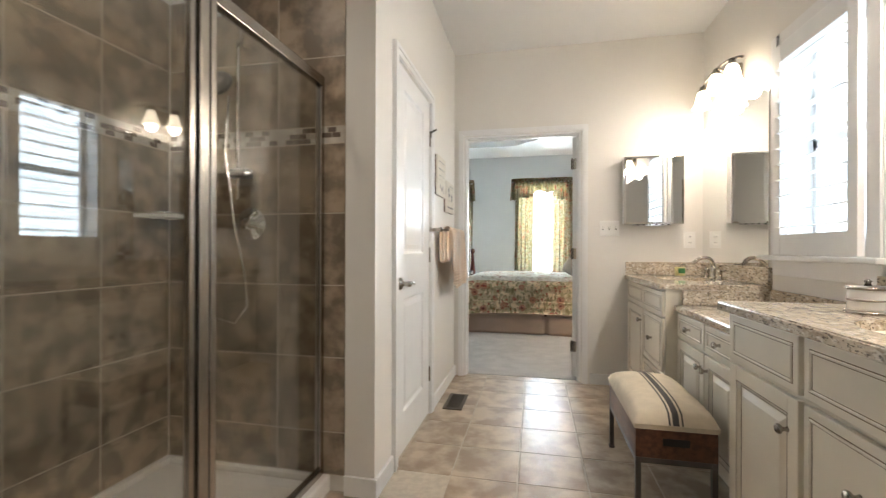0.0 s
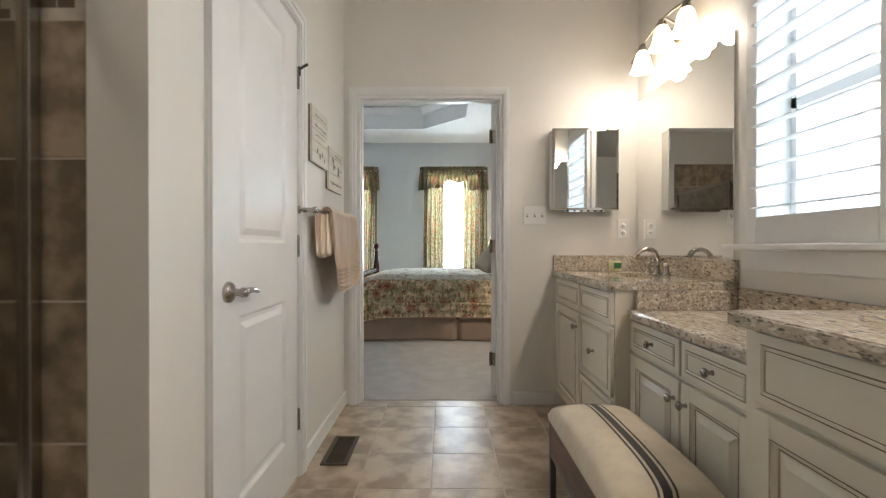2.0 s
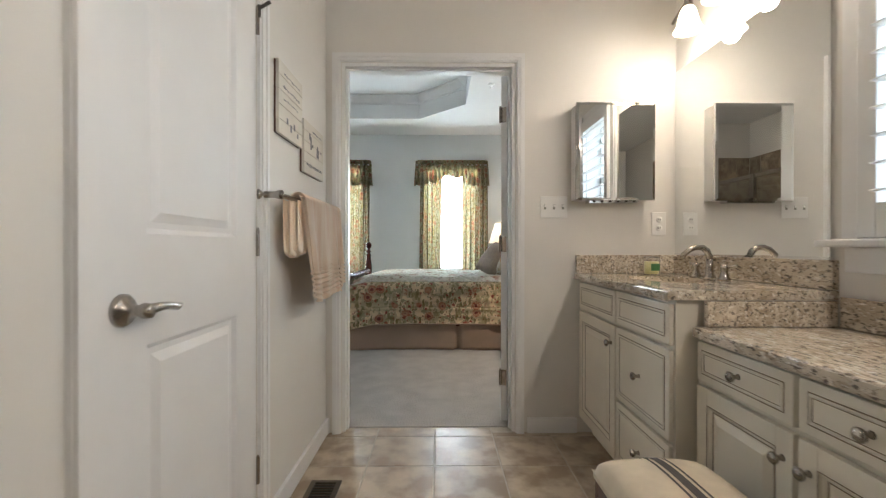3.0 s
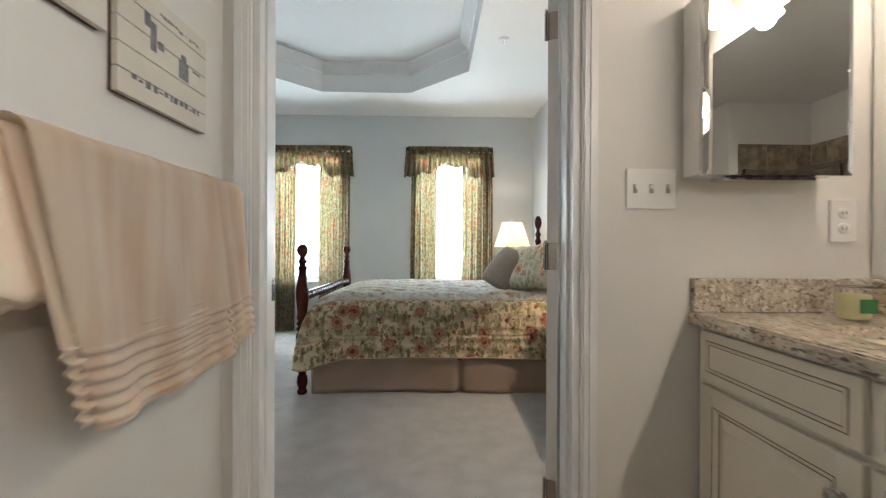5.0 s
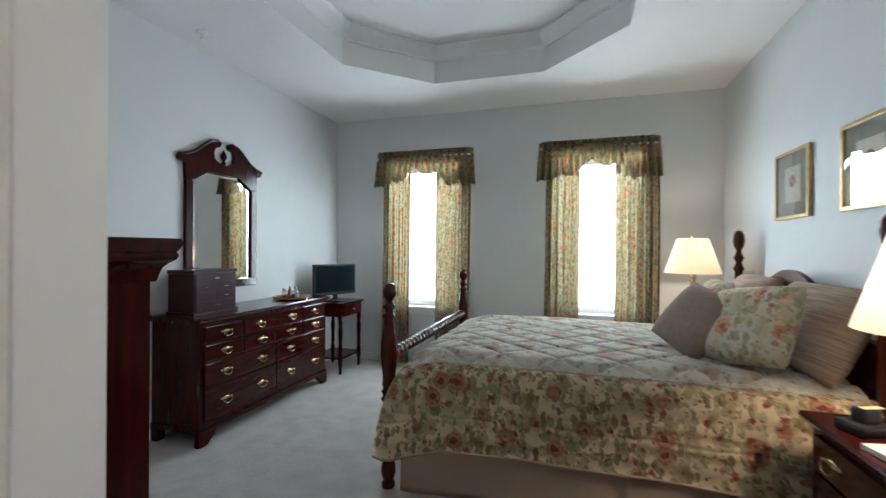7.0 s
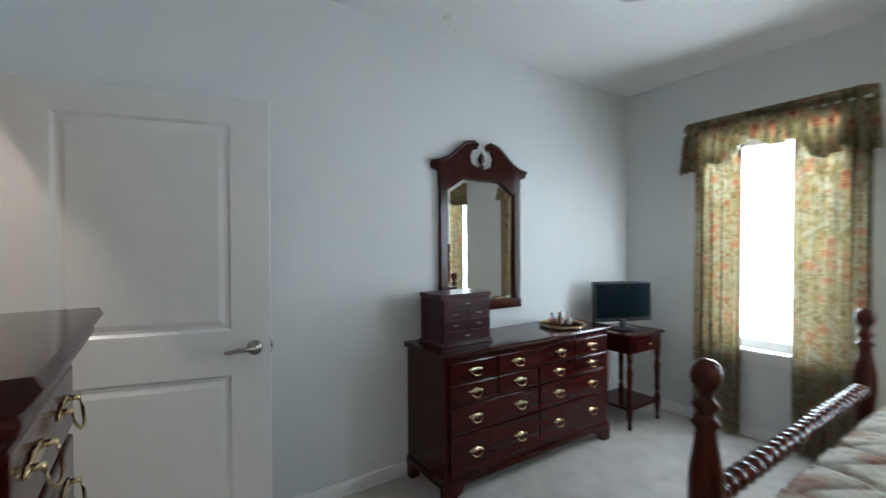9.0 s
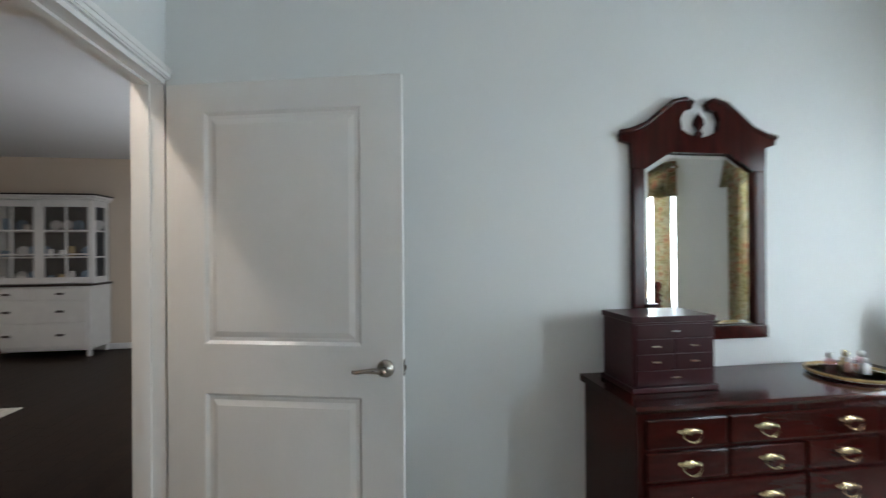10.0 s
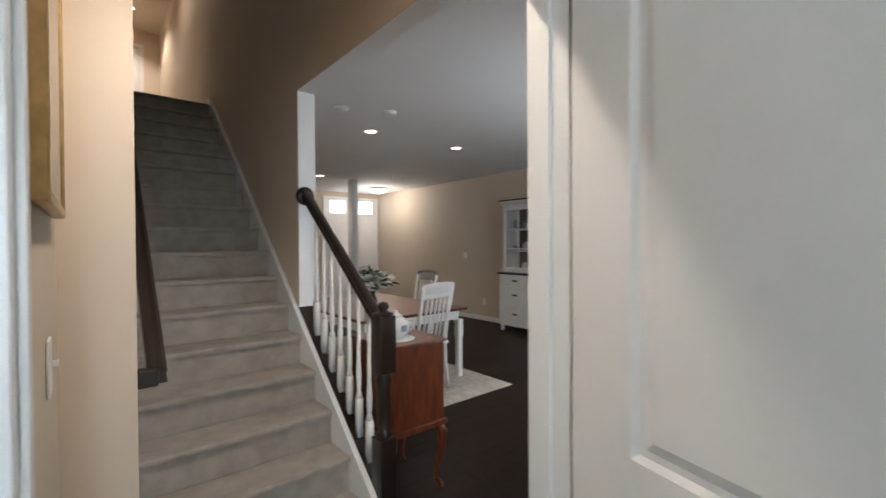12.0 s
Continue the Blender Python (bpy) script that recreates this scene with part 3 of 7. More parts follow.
def jamb(name, x0, x1, y0, y1, top, label):
    setting(name, boxes((x0 + 0.0005, x0 + 0.018, y0, y1, 0.005, top - 0.018), (x1 - 0.018, x1 - 0.0005, y0, y1, 0.005, top - 0.018), (x0 + 0.0005, x1 - 0.0005, y0, y1, top - 0.018, top - 0.0005),
                        (x0 + 0.018, x0 + 0.027, y0 + 0.035, y0 + 0.07, 0.005, top - 0.028), (x1 - 0.027, x1 - 0.018, y0 + 0.035, y0 + 0.07, 0.005, top - 0.028), (x0 + 0.018, x1 - 0.018, y0 + 0.035, y0 + 0.07, top - 0.028, top - 0.018)), M["trim"], label, "door frame")


casing("trim_bath_door_casing", "x", DX0, DX1, DTOP, BY1, -1, "white moulded casing round the bedroom doorway")
casing("trim_bedroom_side_casing", "x", DX0, DX1, DTOP, RY0, 1, "white moulded casing on the bedroom side")
jamb("trim_bath_door_jamb", DX0, DX1, BY1 - 0.001, RY0 + 0.001, DTOP, "white door jamb with a stop")
casing("trim_hall_door_casing", "x", HX0, HX1, HTOP, RY0, 1, "white moulded casing round the hall doorway", first=False)
casing("trim_hall_side_casing", "x", HX0, HX1, HTOP, 3.852, -1, "white moulded casing on the hall side")
jamb("trim_hall_door_jamb", HX0, HX1, 3.851, RY0 + 0.001, HTOP, "white door jamb with a stop")
casing("trim_linen_casing", "y", LX0, LX1, 2.03, BX0, 1, "white moulded casing round the linen door", w=0.062)

sp_ = thing("strike_plate", "nickel strike plate on the white jamb", "strike plate")
part("plate", boxes((DX0 + 0.0182, DX0 + 0.0198, 3.925, 3.965, 0.90, 0.97)), M["nickel"], sp_)
part("hole", boxes((DX0 + 0.0192, DX0 + 0.0203, 3.935, 3.955, 0.92, 0.95)), M["dark"], sp_)

# ---- shared kinds of things ----
def sweep(points, radius, seg=8, bm=None):
    """A round tube along points; radius is a number or one for each point."""
    bm = bm or bmesh.new()
    pts = [Vector(p) for p in points]
    rad = radius if isinstance(radius, (list, tuple)) else [radius] * len(pts)
    rings, up = [], Vector((0.13, 0.27, 0.95))
    for k, p in enumerate(pts):
        d = (pts[min(k + 1, len(pts) - 1)] - pts[max(k - 1, 0)]).normalized()
        s = d.cross(up).normalized()
        w = s.cross(d)
        rings.append([bm.verts.new(p + (s * math.cos(2 * math.pi * j / seg) + w * math.sin(2 * math.pi * j / seg)) * rad[k]) for j in range(seg)])
    for a, b in zip(rings, rings[1:]):
        for j in range(seg):
            bm.faces.new((a[j], a[(j + 1) % seg], b[(j + 1) % seg], b[j]))
    bm.faces.new(rings[0])
    bm.faces.new(list(reversed(rings[-1])))
    bmesh.ops.recalc_face_normals(bm, faces=bm.faces[:])
    return smooth(bm)


def arc(c, r, a0, a1, n, plane="xz"):
    out = []
    for k in range(n + 1):
        a = radians(a0 + (a1 - a0) * k / n)
        u, v = r * math.cos(a), r * math.sin(a)
        out.append((c[0] + u, c[1], c[2] + v) if plane == "xz" else ((c[0], c[1] + u, c[2] + v) if plane == "yz" else (c[0] + u, c[1] + v, c[2])))
    return out


def raised(x0, x1, z0, z1, y, depth, margin):
    """A raised field with sloped borders, proud of y towards -y by depth."""
    bm = bmesh.new()
    a = [bm.verts.new(p) for p in ((x0, y, z0), (x1, y, z0), (x1, y, z1), (x0, y, z1))]
    b = [bm.verts.new(p) for p in ((x0 + margin, y - depth, z0 + margin), (x1 - margin, y - depth, z0 + margin), (x1 - margin, y - depth, z1 - margin), (x0 + margin, y - depth, z1 - margin))]
    for k in range(4):
        bm.faces.new((a[k], a[(k + 1) % 4], b[(k + 1) % 4], b[k]))
    bm.faces.new(b)
    bmesh.ops.recalc_face_normals(bm, faces=bm.faces[:])
    return bm


def panel_door(name, label, w, h, m, hz=0.93, stile=0.13, rails=((0, 0.20), (0.81, 1.04), (1.92, 2.03)), handle_side=1, t=0.035):
    """Two-panel moulded door: local x from the hinge, z up; its thickness lies along y from 0 to t."""
    d = thing(name, label, "door")
    d.matrix_world = m
    rails = [(a, min(b, h)) for a, b in rails]
    bm = boxes((0, stile, 0, t, 0, h), (w - stile, w, 0, t, 0, h))
    for a, b in rails:
        box(bm, stile, w - stile, 0, t, a, b)
    part("frame", bm, M["trim"], d)
    for k in range(len(rails) - 1):
        z0, z1 = rails[k][1], rails[k + 1][0]
        pl = part("panel", boxes((stile, w - stile, 0.011, t - 0.011, z0, z1)), M["trim"], d)
        for y, sg in ((0.011, 1), (t - 0.011, -1)):
            f = raised(stile + 0.03, w - stile - 0.03, z0 + 0.03, z1 - 0.03, 0, 0.008, 0.022)
            for v in f.verts:
                v.co.y = y + sg * v.co.y
            bmesh.ops.recalc_face_normals(f, faces=f.faces[:])
            if sg < 0:
                bmesh.ops.reverse_faces(f, faces=f.faces[:])
            part("raised_field", f, M["trim"], pl)
            ring = ring_mould([(0.0, 0.0), (0.0, 0.0105), (0.004, 0.0105), (0.016, 0.0)], [(stile, z0), (w - stile, z0), (w - stile, z1), (stile, z1)], 0.0)
            for v in ring.verts:
                v.co = Vector((v.co.x, y - sg * v.co.z, v.co.y))
            bmesh.ops.recalc_face_normals(ring, faces=ring.faces[:])
            part("moulding", ring, M["trim"], pl)
    hx = w - 0.065
    for s, y in ((-1, 0.0), (1, t)):
        rm = Matrix.Translation((hx, y, hz)) @ Matrix.Rotation(radians(90 if s < 0 else -90), 4, "X")
        hb = lathe([(0.033, 0.0), (0.033, 0.006), (0.028, 0.012), (0.014, 0.016), (0.011, 0.035), (0.016, 0.045), (0.014, 0.06), (0.006, 0.063)], m=rm)
        sweep([(hx, y + s * 0.052, hz), (hx - 0.03, y + s * 0.054, hz + 0.004), (hx - 0.07, y + s * 0.052, hz + 0.001), (hx - 0.10, y + s * 0.048, hz - 0.006), (hx - 0.115, y + s * 0.046, hz - 0.004)],
              [0.010, 0.010, 0.008, 0.008, 0.006], bm=hb)
        part("handle", hb, M["nickel"], d, "brushed nickel lever handle on a round rose")
    part("latch", boxes((w, w + 0.003, 0.006, t - 0.006, hz - 0.03, hz + 0.03), (w, w + 0.010, 0.011, t - 0.012, hz - 0.008, hz + 0.008)), M["nickel"], d, "nickel latch plate")
    for z in (0.25, 1.03, 1.785):
        hb = rods(((-0.004, t + 0.004, z - 0.045), (-0.004, t + 0.004, z + 0.045), 0.007), ((-0.004, t + 0.004, z + 0.045), (-0.004, t + 0.004, z + 0.052), 0.005))
        box(hb, -0.0015, 0.0, 0.003, t, z - 0.045, z + 0.045)
        box(hb, -0.030, -0.006, t + 0.001, t + 0.003, z - 0.045, z + 0.045)
        part("hinge", hb, M["nickel"], d, "brushed nickel butt hinge")
    return d


def ring_xz(profile, x0, x1, z0, z1):
    """A moulding round an upright rectangle; profile of (inwards, towards -y)."""
    bm = ring_mould(profile, [(x0, z0), (x1, z0), (x1, z1), (x0, z1)], 0.0)
    for v in bm.verts:
        v.co = Vector((v.co.x, -v.co.z, v.co.y))
    bmesh.ops.recalc_face_normals(bm, faces=bm.faces[:])
    return bm


OGEE = [(0.0, 0.0186), (0.003, 0.0180), (0.006, 0.0145), (0.011, 0.0125), (0.0145, 0.0085), (0.0, 0.0078)]
BEAD = [(0.002, 0.0178), (0.003, 0.0205), (0.006, 0.0222), (0.0095, 0.0205), (0.0105, 0.0178)]


def thin_line(at, width, low, high):
    return [(at, low), (at, high), (at + width, high), (at + width, low)]


def front(parent, x0, x1, z0, z1, knob=None, name="drawer_front"):
    """A glazed cabinet front on local y = 0: a framed door with a raised panel, or a beaded drawer slab."""
    note = "thin brown glaze in the moulding"
    if name == "cabinet_door":
        m = 0.052
        f = part(name, boxes((x0, x0 + m, -0.0186, -0.001, z0, z1), (x1 - m, x1, -0.0186, -0.001, z0, z1), (x0 + m, x1 - m, -0.0186, -0.001, z0, z0 + m), (x0 + m, x1 - m, -0.0186, -0.001, z1 - m, z1), bevel=0.0025), M["cabinet"], parent)
        ix0, ix1, iz0, iz1 = x0 + m, x1 - m, z0 + m, z1 - m
        part("panel", boxes((ix0, ix1, -0.0080, -0.0012, iz0, iz1)), M["cabinet"], f)
        part("moulding", ring_xz(OGEE, ix0, ix1, iz0, iz1), M["cabinet"], f)
        part("glaze_line", ring_xz(thin_line(-0.0010, 0.0022, 0.0180, 0.0192), ix0, ix1, iz0, iz1), M["glaze"], f, note)
        part("glaze_line", ring_xz(thin_line(0.0140, 0.0032, 0.0078, 0.0092), ix0, ix1, iz0, iz1), M["glaze"], f, note)
        part("field", raised(ix0 + 0.022, ix1 - 0.022, iz0 + 0.022, iz1 - 0.022, -0.0081, 0.0085, 0.022), M["cabinet"], f)
    else:
        f = part(name, boxes((x0, x1, -0.018, -0.001, z0, z1), bevel=0.004), M["cabinet"], parent)
        m = 0.026
        part("bead", ring_xz(BEAD, x0 + m, x1 - m, z0 + m, z1 - m), M["cabinet"], f)
        part("glaze_line", ring_xz(thin_line(-0.0008, 0.0030, 0.0176, 0.0189), x0 + m, x1 - m, z0 + m, z1 - m), M["glaze"], f, note)
        part("glaze_line", ring_xz(thin_line(0.0103, 0.0020, 0.0176, 0.0187), x0 + m, x1 - m, z0 + m, z1 - m), M["glaze"], f, note)
    if knob:
        kx, kz = knob
        km = Matrix.Translation((kx, -0.018, kz)) @ Matrix.Rotation(radians(90), 4, "X")
        part("knob", lathe([(0.009, 0), (0.006, 0.006), (0.006, 0.014), (0.014, 0.02), (0.0155, 0.026), (0.011, 0.031), (0.003, 0.033)], 14, m=km), M["nickel"], f, "brushed nickel knob")
    return f


def vanity(name, label, y0, y1, face, top, columns):
    """Cabinet against the east wall; columns run from the north end (local x = 0) southwards."""
    w = y1 - y0
    v = thing(name, label, "vanity cabinet")
    v.matrix_world = Matrix.Translation((face, y1, 0)) @ Matrix.Rotation(radians(-90), 4, "Z")
    d = BX1 - 0.004 - face
    part("body", boxes((0, w, 0.0, d, 0.10, top)), M["cabinet"], v)
    part("toe_kick", boxes((0.01, w - 0.01, 0.06, d, 0.0, 0.10)), M["cabinet"], v)
    for f in columns:
        front(v, *f)
    return v


def counter(name, label, x0, y0, y1, z, t=0.03, sink=None, x1=BX1 - 0.003):
    c = thing(name, label, "countertop")
    bm = bmesh.new()
    if not sink:
        box(bm, x0, x1, y0, y1, z - t, z, bevel=0.006)
    else:
        cx, cy, rx, ry = sink
        angs = sorted({round(2 * math.pi * k / 44, 5) for k in range(44)} | {round(math.atan2(yy - cy, xx - cx) % (2 * math.pi), 5) for xx in (x0, x1) for yy in (y0, y1)})
        rings = {"it": [], "ib": [], "ot": [], "ob": []}
        for a in angs:
            ca, sa = math.cos(a), math.sin(a)
            s = min([((x1 if ca > 0 else x0) - cx) / ca if abs(ca) > 1e-6 else 9e9, ((y1 if sa > 0 else y0) - cy) / sa if abs(sa) > 1e-6 else 9e9])
            for key, px, py, pz in (("it", cx + rx * ca, cy + ry * sa, z), ("ib", cx + rx * ca, cy + ry * sa, z - t), ("ot", cx + s * ca, cy + s * sa, z), ("ob", cx + s * ca, cy + s * sa, z - t)):
                rings[key].append(bm.verts.new((px, py, pz)))
        n = len(angs)
        for k in range(n):
            j = (k + 1) % n
            for a, b in (("it", "ot"), ("ot", "ob"), ("ob", "ib"), ("ib", "it")):
                bm.faces.new((rings[a][k], rings[a][j], rings[b][j], rings[b][k]))
        bmesh.ops.recalc_face_normals(bm, faces=bm.faces[:])
    part("slab", bm, M["granite"], c)
    part("front_edge", boxes((x0 - 0.007, x0 - 0.0005, y0 + 0.002, y1 - 0.002, z - t - 0.004, z - 0.003), bevel=0.003), M["granite"], c, "polished granite front edge")
    return c


def sink_bowl(cx, cy, rx, ry, z):
    s = thing("sink_bowl", "white oval undermount ceramic sink", "sink", (cx, cy, z))
    prof = [(0.05, -0.15), (0.55, -0.14), (0.85, -0.10), (0.97, -0.04), (1.03, 0.0), (1.09, 0.0), (1.03, -0.05), (0.88, -0.115), (0.55, -0.155), (0.05, -0.165)]
    bm = bmesh.new()
    rings = [[bm.verts.new((rx * r * math.cos(2 * math.pi * k / 36), ry * r * math.sin(2 * math.pi * k / 36), h)) for k in range(36)] for r, h in prof]
    for a, b in zip(rings, rings[1:]):
        for k in range(36):
            bm.faces.new((a[k], a[(k + 1) % 36], b[(k + 1) % 36], b[k]))
    bm.faces.new(rings[0])
    bm.faces.new(rings[-1])
    bmesh.ops.recalc_face_normals(bm, faces=bm.faces[:])
    part("bowl", smooth(bm), M["china"], s)
    part("drain", lathe([(0.022, -0.149), (0.022, -0.145), (0.012, -0.143)], 16), M["chrome"], s, "chrome drain ring")


def faucet(x, y, z):
    f = thing("faucet", "brushed nickel widespread faucet with an arched spout", "faucet", (x, y, z))
    bm = lathe([(0.026, 0), (0.026, 0.008), (0.018, 0.02), (0.015, 0.05), (0.0145, 0.09)])
    sweep(
        [(0, 0, 0.08), (0, 0, 0.10), (-0.01, 0, 0.125), (-0.03, 0, 0.14), (-0.06, 0, 0.143), (-0.09, 0, 0.132), (-0.115, 0, 0.11), (-0.122, 0, 0.095)], [0.0145, 0.0145, 0.014, 0.0135, 0.013, 0.0125, 0.012, 0.012], bm=bm)
    part("spout", bm, M["nickel"], f)
    for s in (-0.10, 0.10):
        bm = lathe([(0.025, 0), (0.025, 0.008), (0.017, 0.018), (0.013, 0.045), (0.017, 0.055), (0.014, 0.066), (0.004, 0.07)], at=(0, s, 0))
        sweep([(0, s, 0.058), (0.005, s + 0.3 * s, 0.062), (0.01, s + 0.62 * s, 0.066)], [0.007, 0.006, 0.007], bm=bm)
        part("handle", bm, M["nickel"], f)


# ---- bathroom: doors ----
linen = panel_door("door_linen", "closed white two-panel linen closet door", 0.68, 2.02, Matrix.Translation((BX0 - 0.037, 2.963, 0.008)) @ Matrix.Rotation(radians(-90), 4, "Z"), hz=0.89, stile=0.135)
part("hinge_stop", rods(((-0.004, 0.045, 1.80), (-0.004, 0.045, 1.84), 0.006), ((-0.004, 0.045, 1.83), (0.0, 0.085, 1.85), 0.006)), M["gunmetal"], linen, "dark hinge-pin door stop")
setting("wall_linen_closet_back", boxes((BX0 - 0.119, BX0 - 0.09, LX0, LX1, 0, 2.03)), M["bath_wall"], "cream painted closet lining behind the door", "wall")
panel_door("door_bathroom", "open white two-panel bathroom door with nickel hinges", 0.865, 2.01, Matrix.Translation((0.333, 3.978, 0.012)) @ Matrix.Rotation(radians(63), 4, "Z") @ Matrix.Translation((0, 0.0, 0)))

# ---- bathroom: vanities ----
vanity("vanity_cabinet", "cream glazed vanity cabinet with drawers beside the doorway", 2.905, 3.846, 0.722, 0.850, [
    (0.03, 0.495, 0.695, 0.835, None, "drawer_front"), (0.03, 0.495, 0.105, 0.680, (0.46, 0.60), "cabinet_door"),
    (0.51, 0.932, 0.695, 0.835, None, "drawer_front"), (0.51, 0.932, 0.375, 0.680, (0.72, 0.53), "drawer_front"), (0.51, 0.932, 0.105, 0.360, (0.72, 0.235), "drawer_front")])
vanity("vanity_cabinet", "low cream glazed make-up cabinet between the taller vanities", 2.128, 2.900, 0.795, 0.735, [
    (0.02, 0.395, 0.595, 0.722, (0.21, 0.66), "drawer_front"), (0.41, 0.745, 0.595, 0.722, (0.578, 0.66), "drawer_front"),
    (0.02, 0.395, 0.105, 0.580, (0.365, 0.51), "cabinet_door"), (0.41, 0.745, 0.105, 0.580, (0.44, 0.51), "cabinet_door")])
vanity("vanity_cabinet", "cream glazed vanity cabinet under the long granite top", -0.20, 2.122, 0.735, 0.845, [
    (0.05, 0.475, 0.665, 0.835, None, "drawer_front"), (0.05, 0.475, 0.105, 0.650, (0.425, 0.55), "cabinet_door"),
    (0.50, 0.92, 0.665, 0.835, None, "drawer_front"), (0.50, 0.92, 0.375, 0.650, (0.71, 0.51), "drawer_front"), (0.50, 0.92, 0.105, 0.360, (0.71, 0.235), "drawer_front"),
    (0.94, 1.36, 0.665, 0.835, None, "drawer_front"), (0.94, 1.36, 0.105, 0.650, (0.99, 0.55), "cabinet_door")])
counter("countertop", "speckled granite vanity top with an oval sink cut-out", 0.690, 2.885, 3.847, 0.882, sink=(0.965, 3.40, 0.155, 0.21))
counter("countertop", "low speckled granite make-up counter", 0.768, 2.140, 2.882, 0.767)
counter("countertop", "long speckled granite vanity top with an oval sink cut-out", 0.702, -0.22, 2.137, 0.876, sink=(0.965, 1.50, 0.155, 0.22))
for nm, d in (("backsplash", (BX1 - 0.024, BX1 - 0.002, 2.885, 3.824, 0.883, 0.982)), ("backsplash", (0.692, BX1 - 0.002, 3.826, 3.848, 0.883, 0.982)),
              ("backsplash", (BX1 - 0.024, BX1 - 0.002, 2.160, 2.860, 0.768, 0.865)), ("backsplash", (0.80, BX1 - 0.026, 2.862, 2.883, 0.768, 0.850)),
              ("backsplash", (BX1 - 0.024, BX1 - 0.002, -0.22, 2.137, 0.877, 0.982))):
    o = thing(nm, "speckled granite backsplash strip along the wall", "backsplash")
    part("strip", boxes(d, bevel=0.003), M["granite"], o)
sink_bowl(0.965, 3.40, 0.155, 0.21, 0.851)
sink_bowl(0.965, 1.50, 0.155, 0.22, 0.845)
faucet(1.15, 3.40, 0.882)
faucet(1.15, 1.50, 0.876)

# mirrors
for y0, y1 in ((2.912, 3.842), (0.55, 2.085)):
    o = thing("wall_mirror", "large frameless wall mirror over the vanity", "mirror")
    part("glass", boxes((BX1 - 0.009, BX1 - 0.003, y0, y1, 0.985, 1.985)), M["mirror"], o)
    part("edge_clip", boxes((BX1 - 0.012, BX1 - 0.002, y0 + 0.001, y1 - 0.001, 0.9825, 0.992)), M["chrome"], o, "thin chrome channel under the glass")

# medicine cabinet
mc = thing("medicine_cabinet", "surface-mounted mirrored medicine cabinet", "cabinet")
part("body", boxes((0.668, 1.075, 3.765, BY1 - 0.002, 1.278, 1.785)), M["plate"], mc)
dd = part("mirror_door", boxes((0.662, 1.081, 3.746, 3.763, 1.272, 1.790)), M["chrome"], mc, "mirror-faced door")
part("mirror_face", raised(0.6625, 1.0805, 1.2725, 1.7895, 3.7455, 0.0025, 0.014), M["mirror"], dd, "bevelled mirror glass")
for k in range(6):
    part("rail_clip", boxes((0.76 + 0.043 * k, 0.772 + 0.043 * k, 3.766, 3.7695, 1.264, 1.275)), M["gunmetal"], mc, "small dark rail clip")
part("rail", boxes((0.74, 1.00, 3.770, 3.83, 1.262, 1.277)), M["chrome"], mc)


# window with plantation shutter
wf = tagged(new("window_1"), "bright bathroom window with white plantation shutters", "window", kind="structure")
bm = bmesh.new()
for y0, y1, z0, z1, t in ((2.785, 2.86, 1.05, 2.20, 0.02), (2.105, 2.195, 1.05, 2.20, 0.02), (2.105, 2.86, 2.125, 2.20, 0.02), (2.80, 2.85, 1.05, 2.19, 0.028), (2.115, 2.17, 1.05, 2.19, 0.028)):
    box(bm, BX1 - t, BX1 - 0.001, y0, y1, z0, z1)
part("window_casing", bm, M["trim"], wf, "white moulded window casing")
part("window_sill", boxes((BX1 - 0.075, BX1 + 0.05, 2.065, 2.90, 1.025, 1.049), bevel=0.006), M["trim"], wf, "white window stool")
part("apron", boxes((BX1 - 0.02, BX1 - 0.001, 2.12, 2.85, 0.945, 1.024), bevel=0.004), M["trim"], wf)
part("reveal", boxes((BX1 + 0.001, 1.37, WY0 + 0.001, WY0 + 0.015, WB0, WB1), (BX1 + 0.001, 1.37, WY1 - 0.015, WY1 - 0.001, WB0, WB1), (BX1 + 0.001, 1.37, WY0, WY1, WB1 - 0.015, WB1 - 0.001), (BX1 + 0.001, 1.37, WY0, WY1, WB0 + 0.001, WB0 + 0.015)), M["trim"], wf)
part("sash", boxes((1.372, 1.395, WY0, WY0 + 0.04, WB0, WB1), (1.372, 1.395, WY1 - 0.04, WY1, WB0, WB1), (1.372, 1.395, WY0, WY1, WB0, WB0 + 0.05), (1.372, 1.395, WY0, WY1, WB1 - 0.05, WB1), (1.372, 1.395, WY0, WY1, 1.59, 1.63)), M["trim"], wf)
pn = part("pane", boxes((1.382, 1.386, WY0 + 0.04, WY1 - 0.04, WB0 + 0.05, WB1 - 0.05)), M["pane"], wf)
pn.visible_shadow = False
sh = thing("window_shutter", "white plantation shutter with tilted open louvers", "shutter")
part("stile", boxes((BX1 - 0.048, BX1 - 0.022, 2.727, 2.784, 1.052, 2.122), bevel=0.003), M["shutter"], sh)
part("stile", boxes((BX1 - 0.048, BX1 - 0.022, 2.196, 2.253, 1.052, 2.122), bevel=0.003), M["shutter"], sh)
part("rail", boxes((BX1 - 0.047, BX1 - 0.023, 2.253, 2.727, 1.052, 1.155), bevel=0.003), M["shutter"], sh)
part("rail", boxes((BX1 - 0.047, BX1 - 0.023, 2.253, 2.727, 2.03, 2.122), bevel=0.003), M["shutter"], sh)
_prof = [(0.037 * math.cos(radians(a)), 0.0050 * math.sin(radians(a))) for a in range(0, 360, 30)]
_tilt = radians(6)
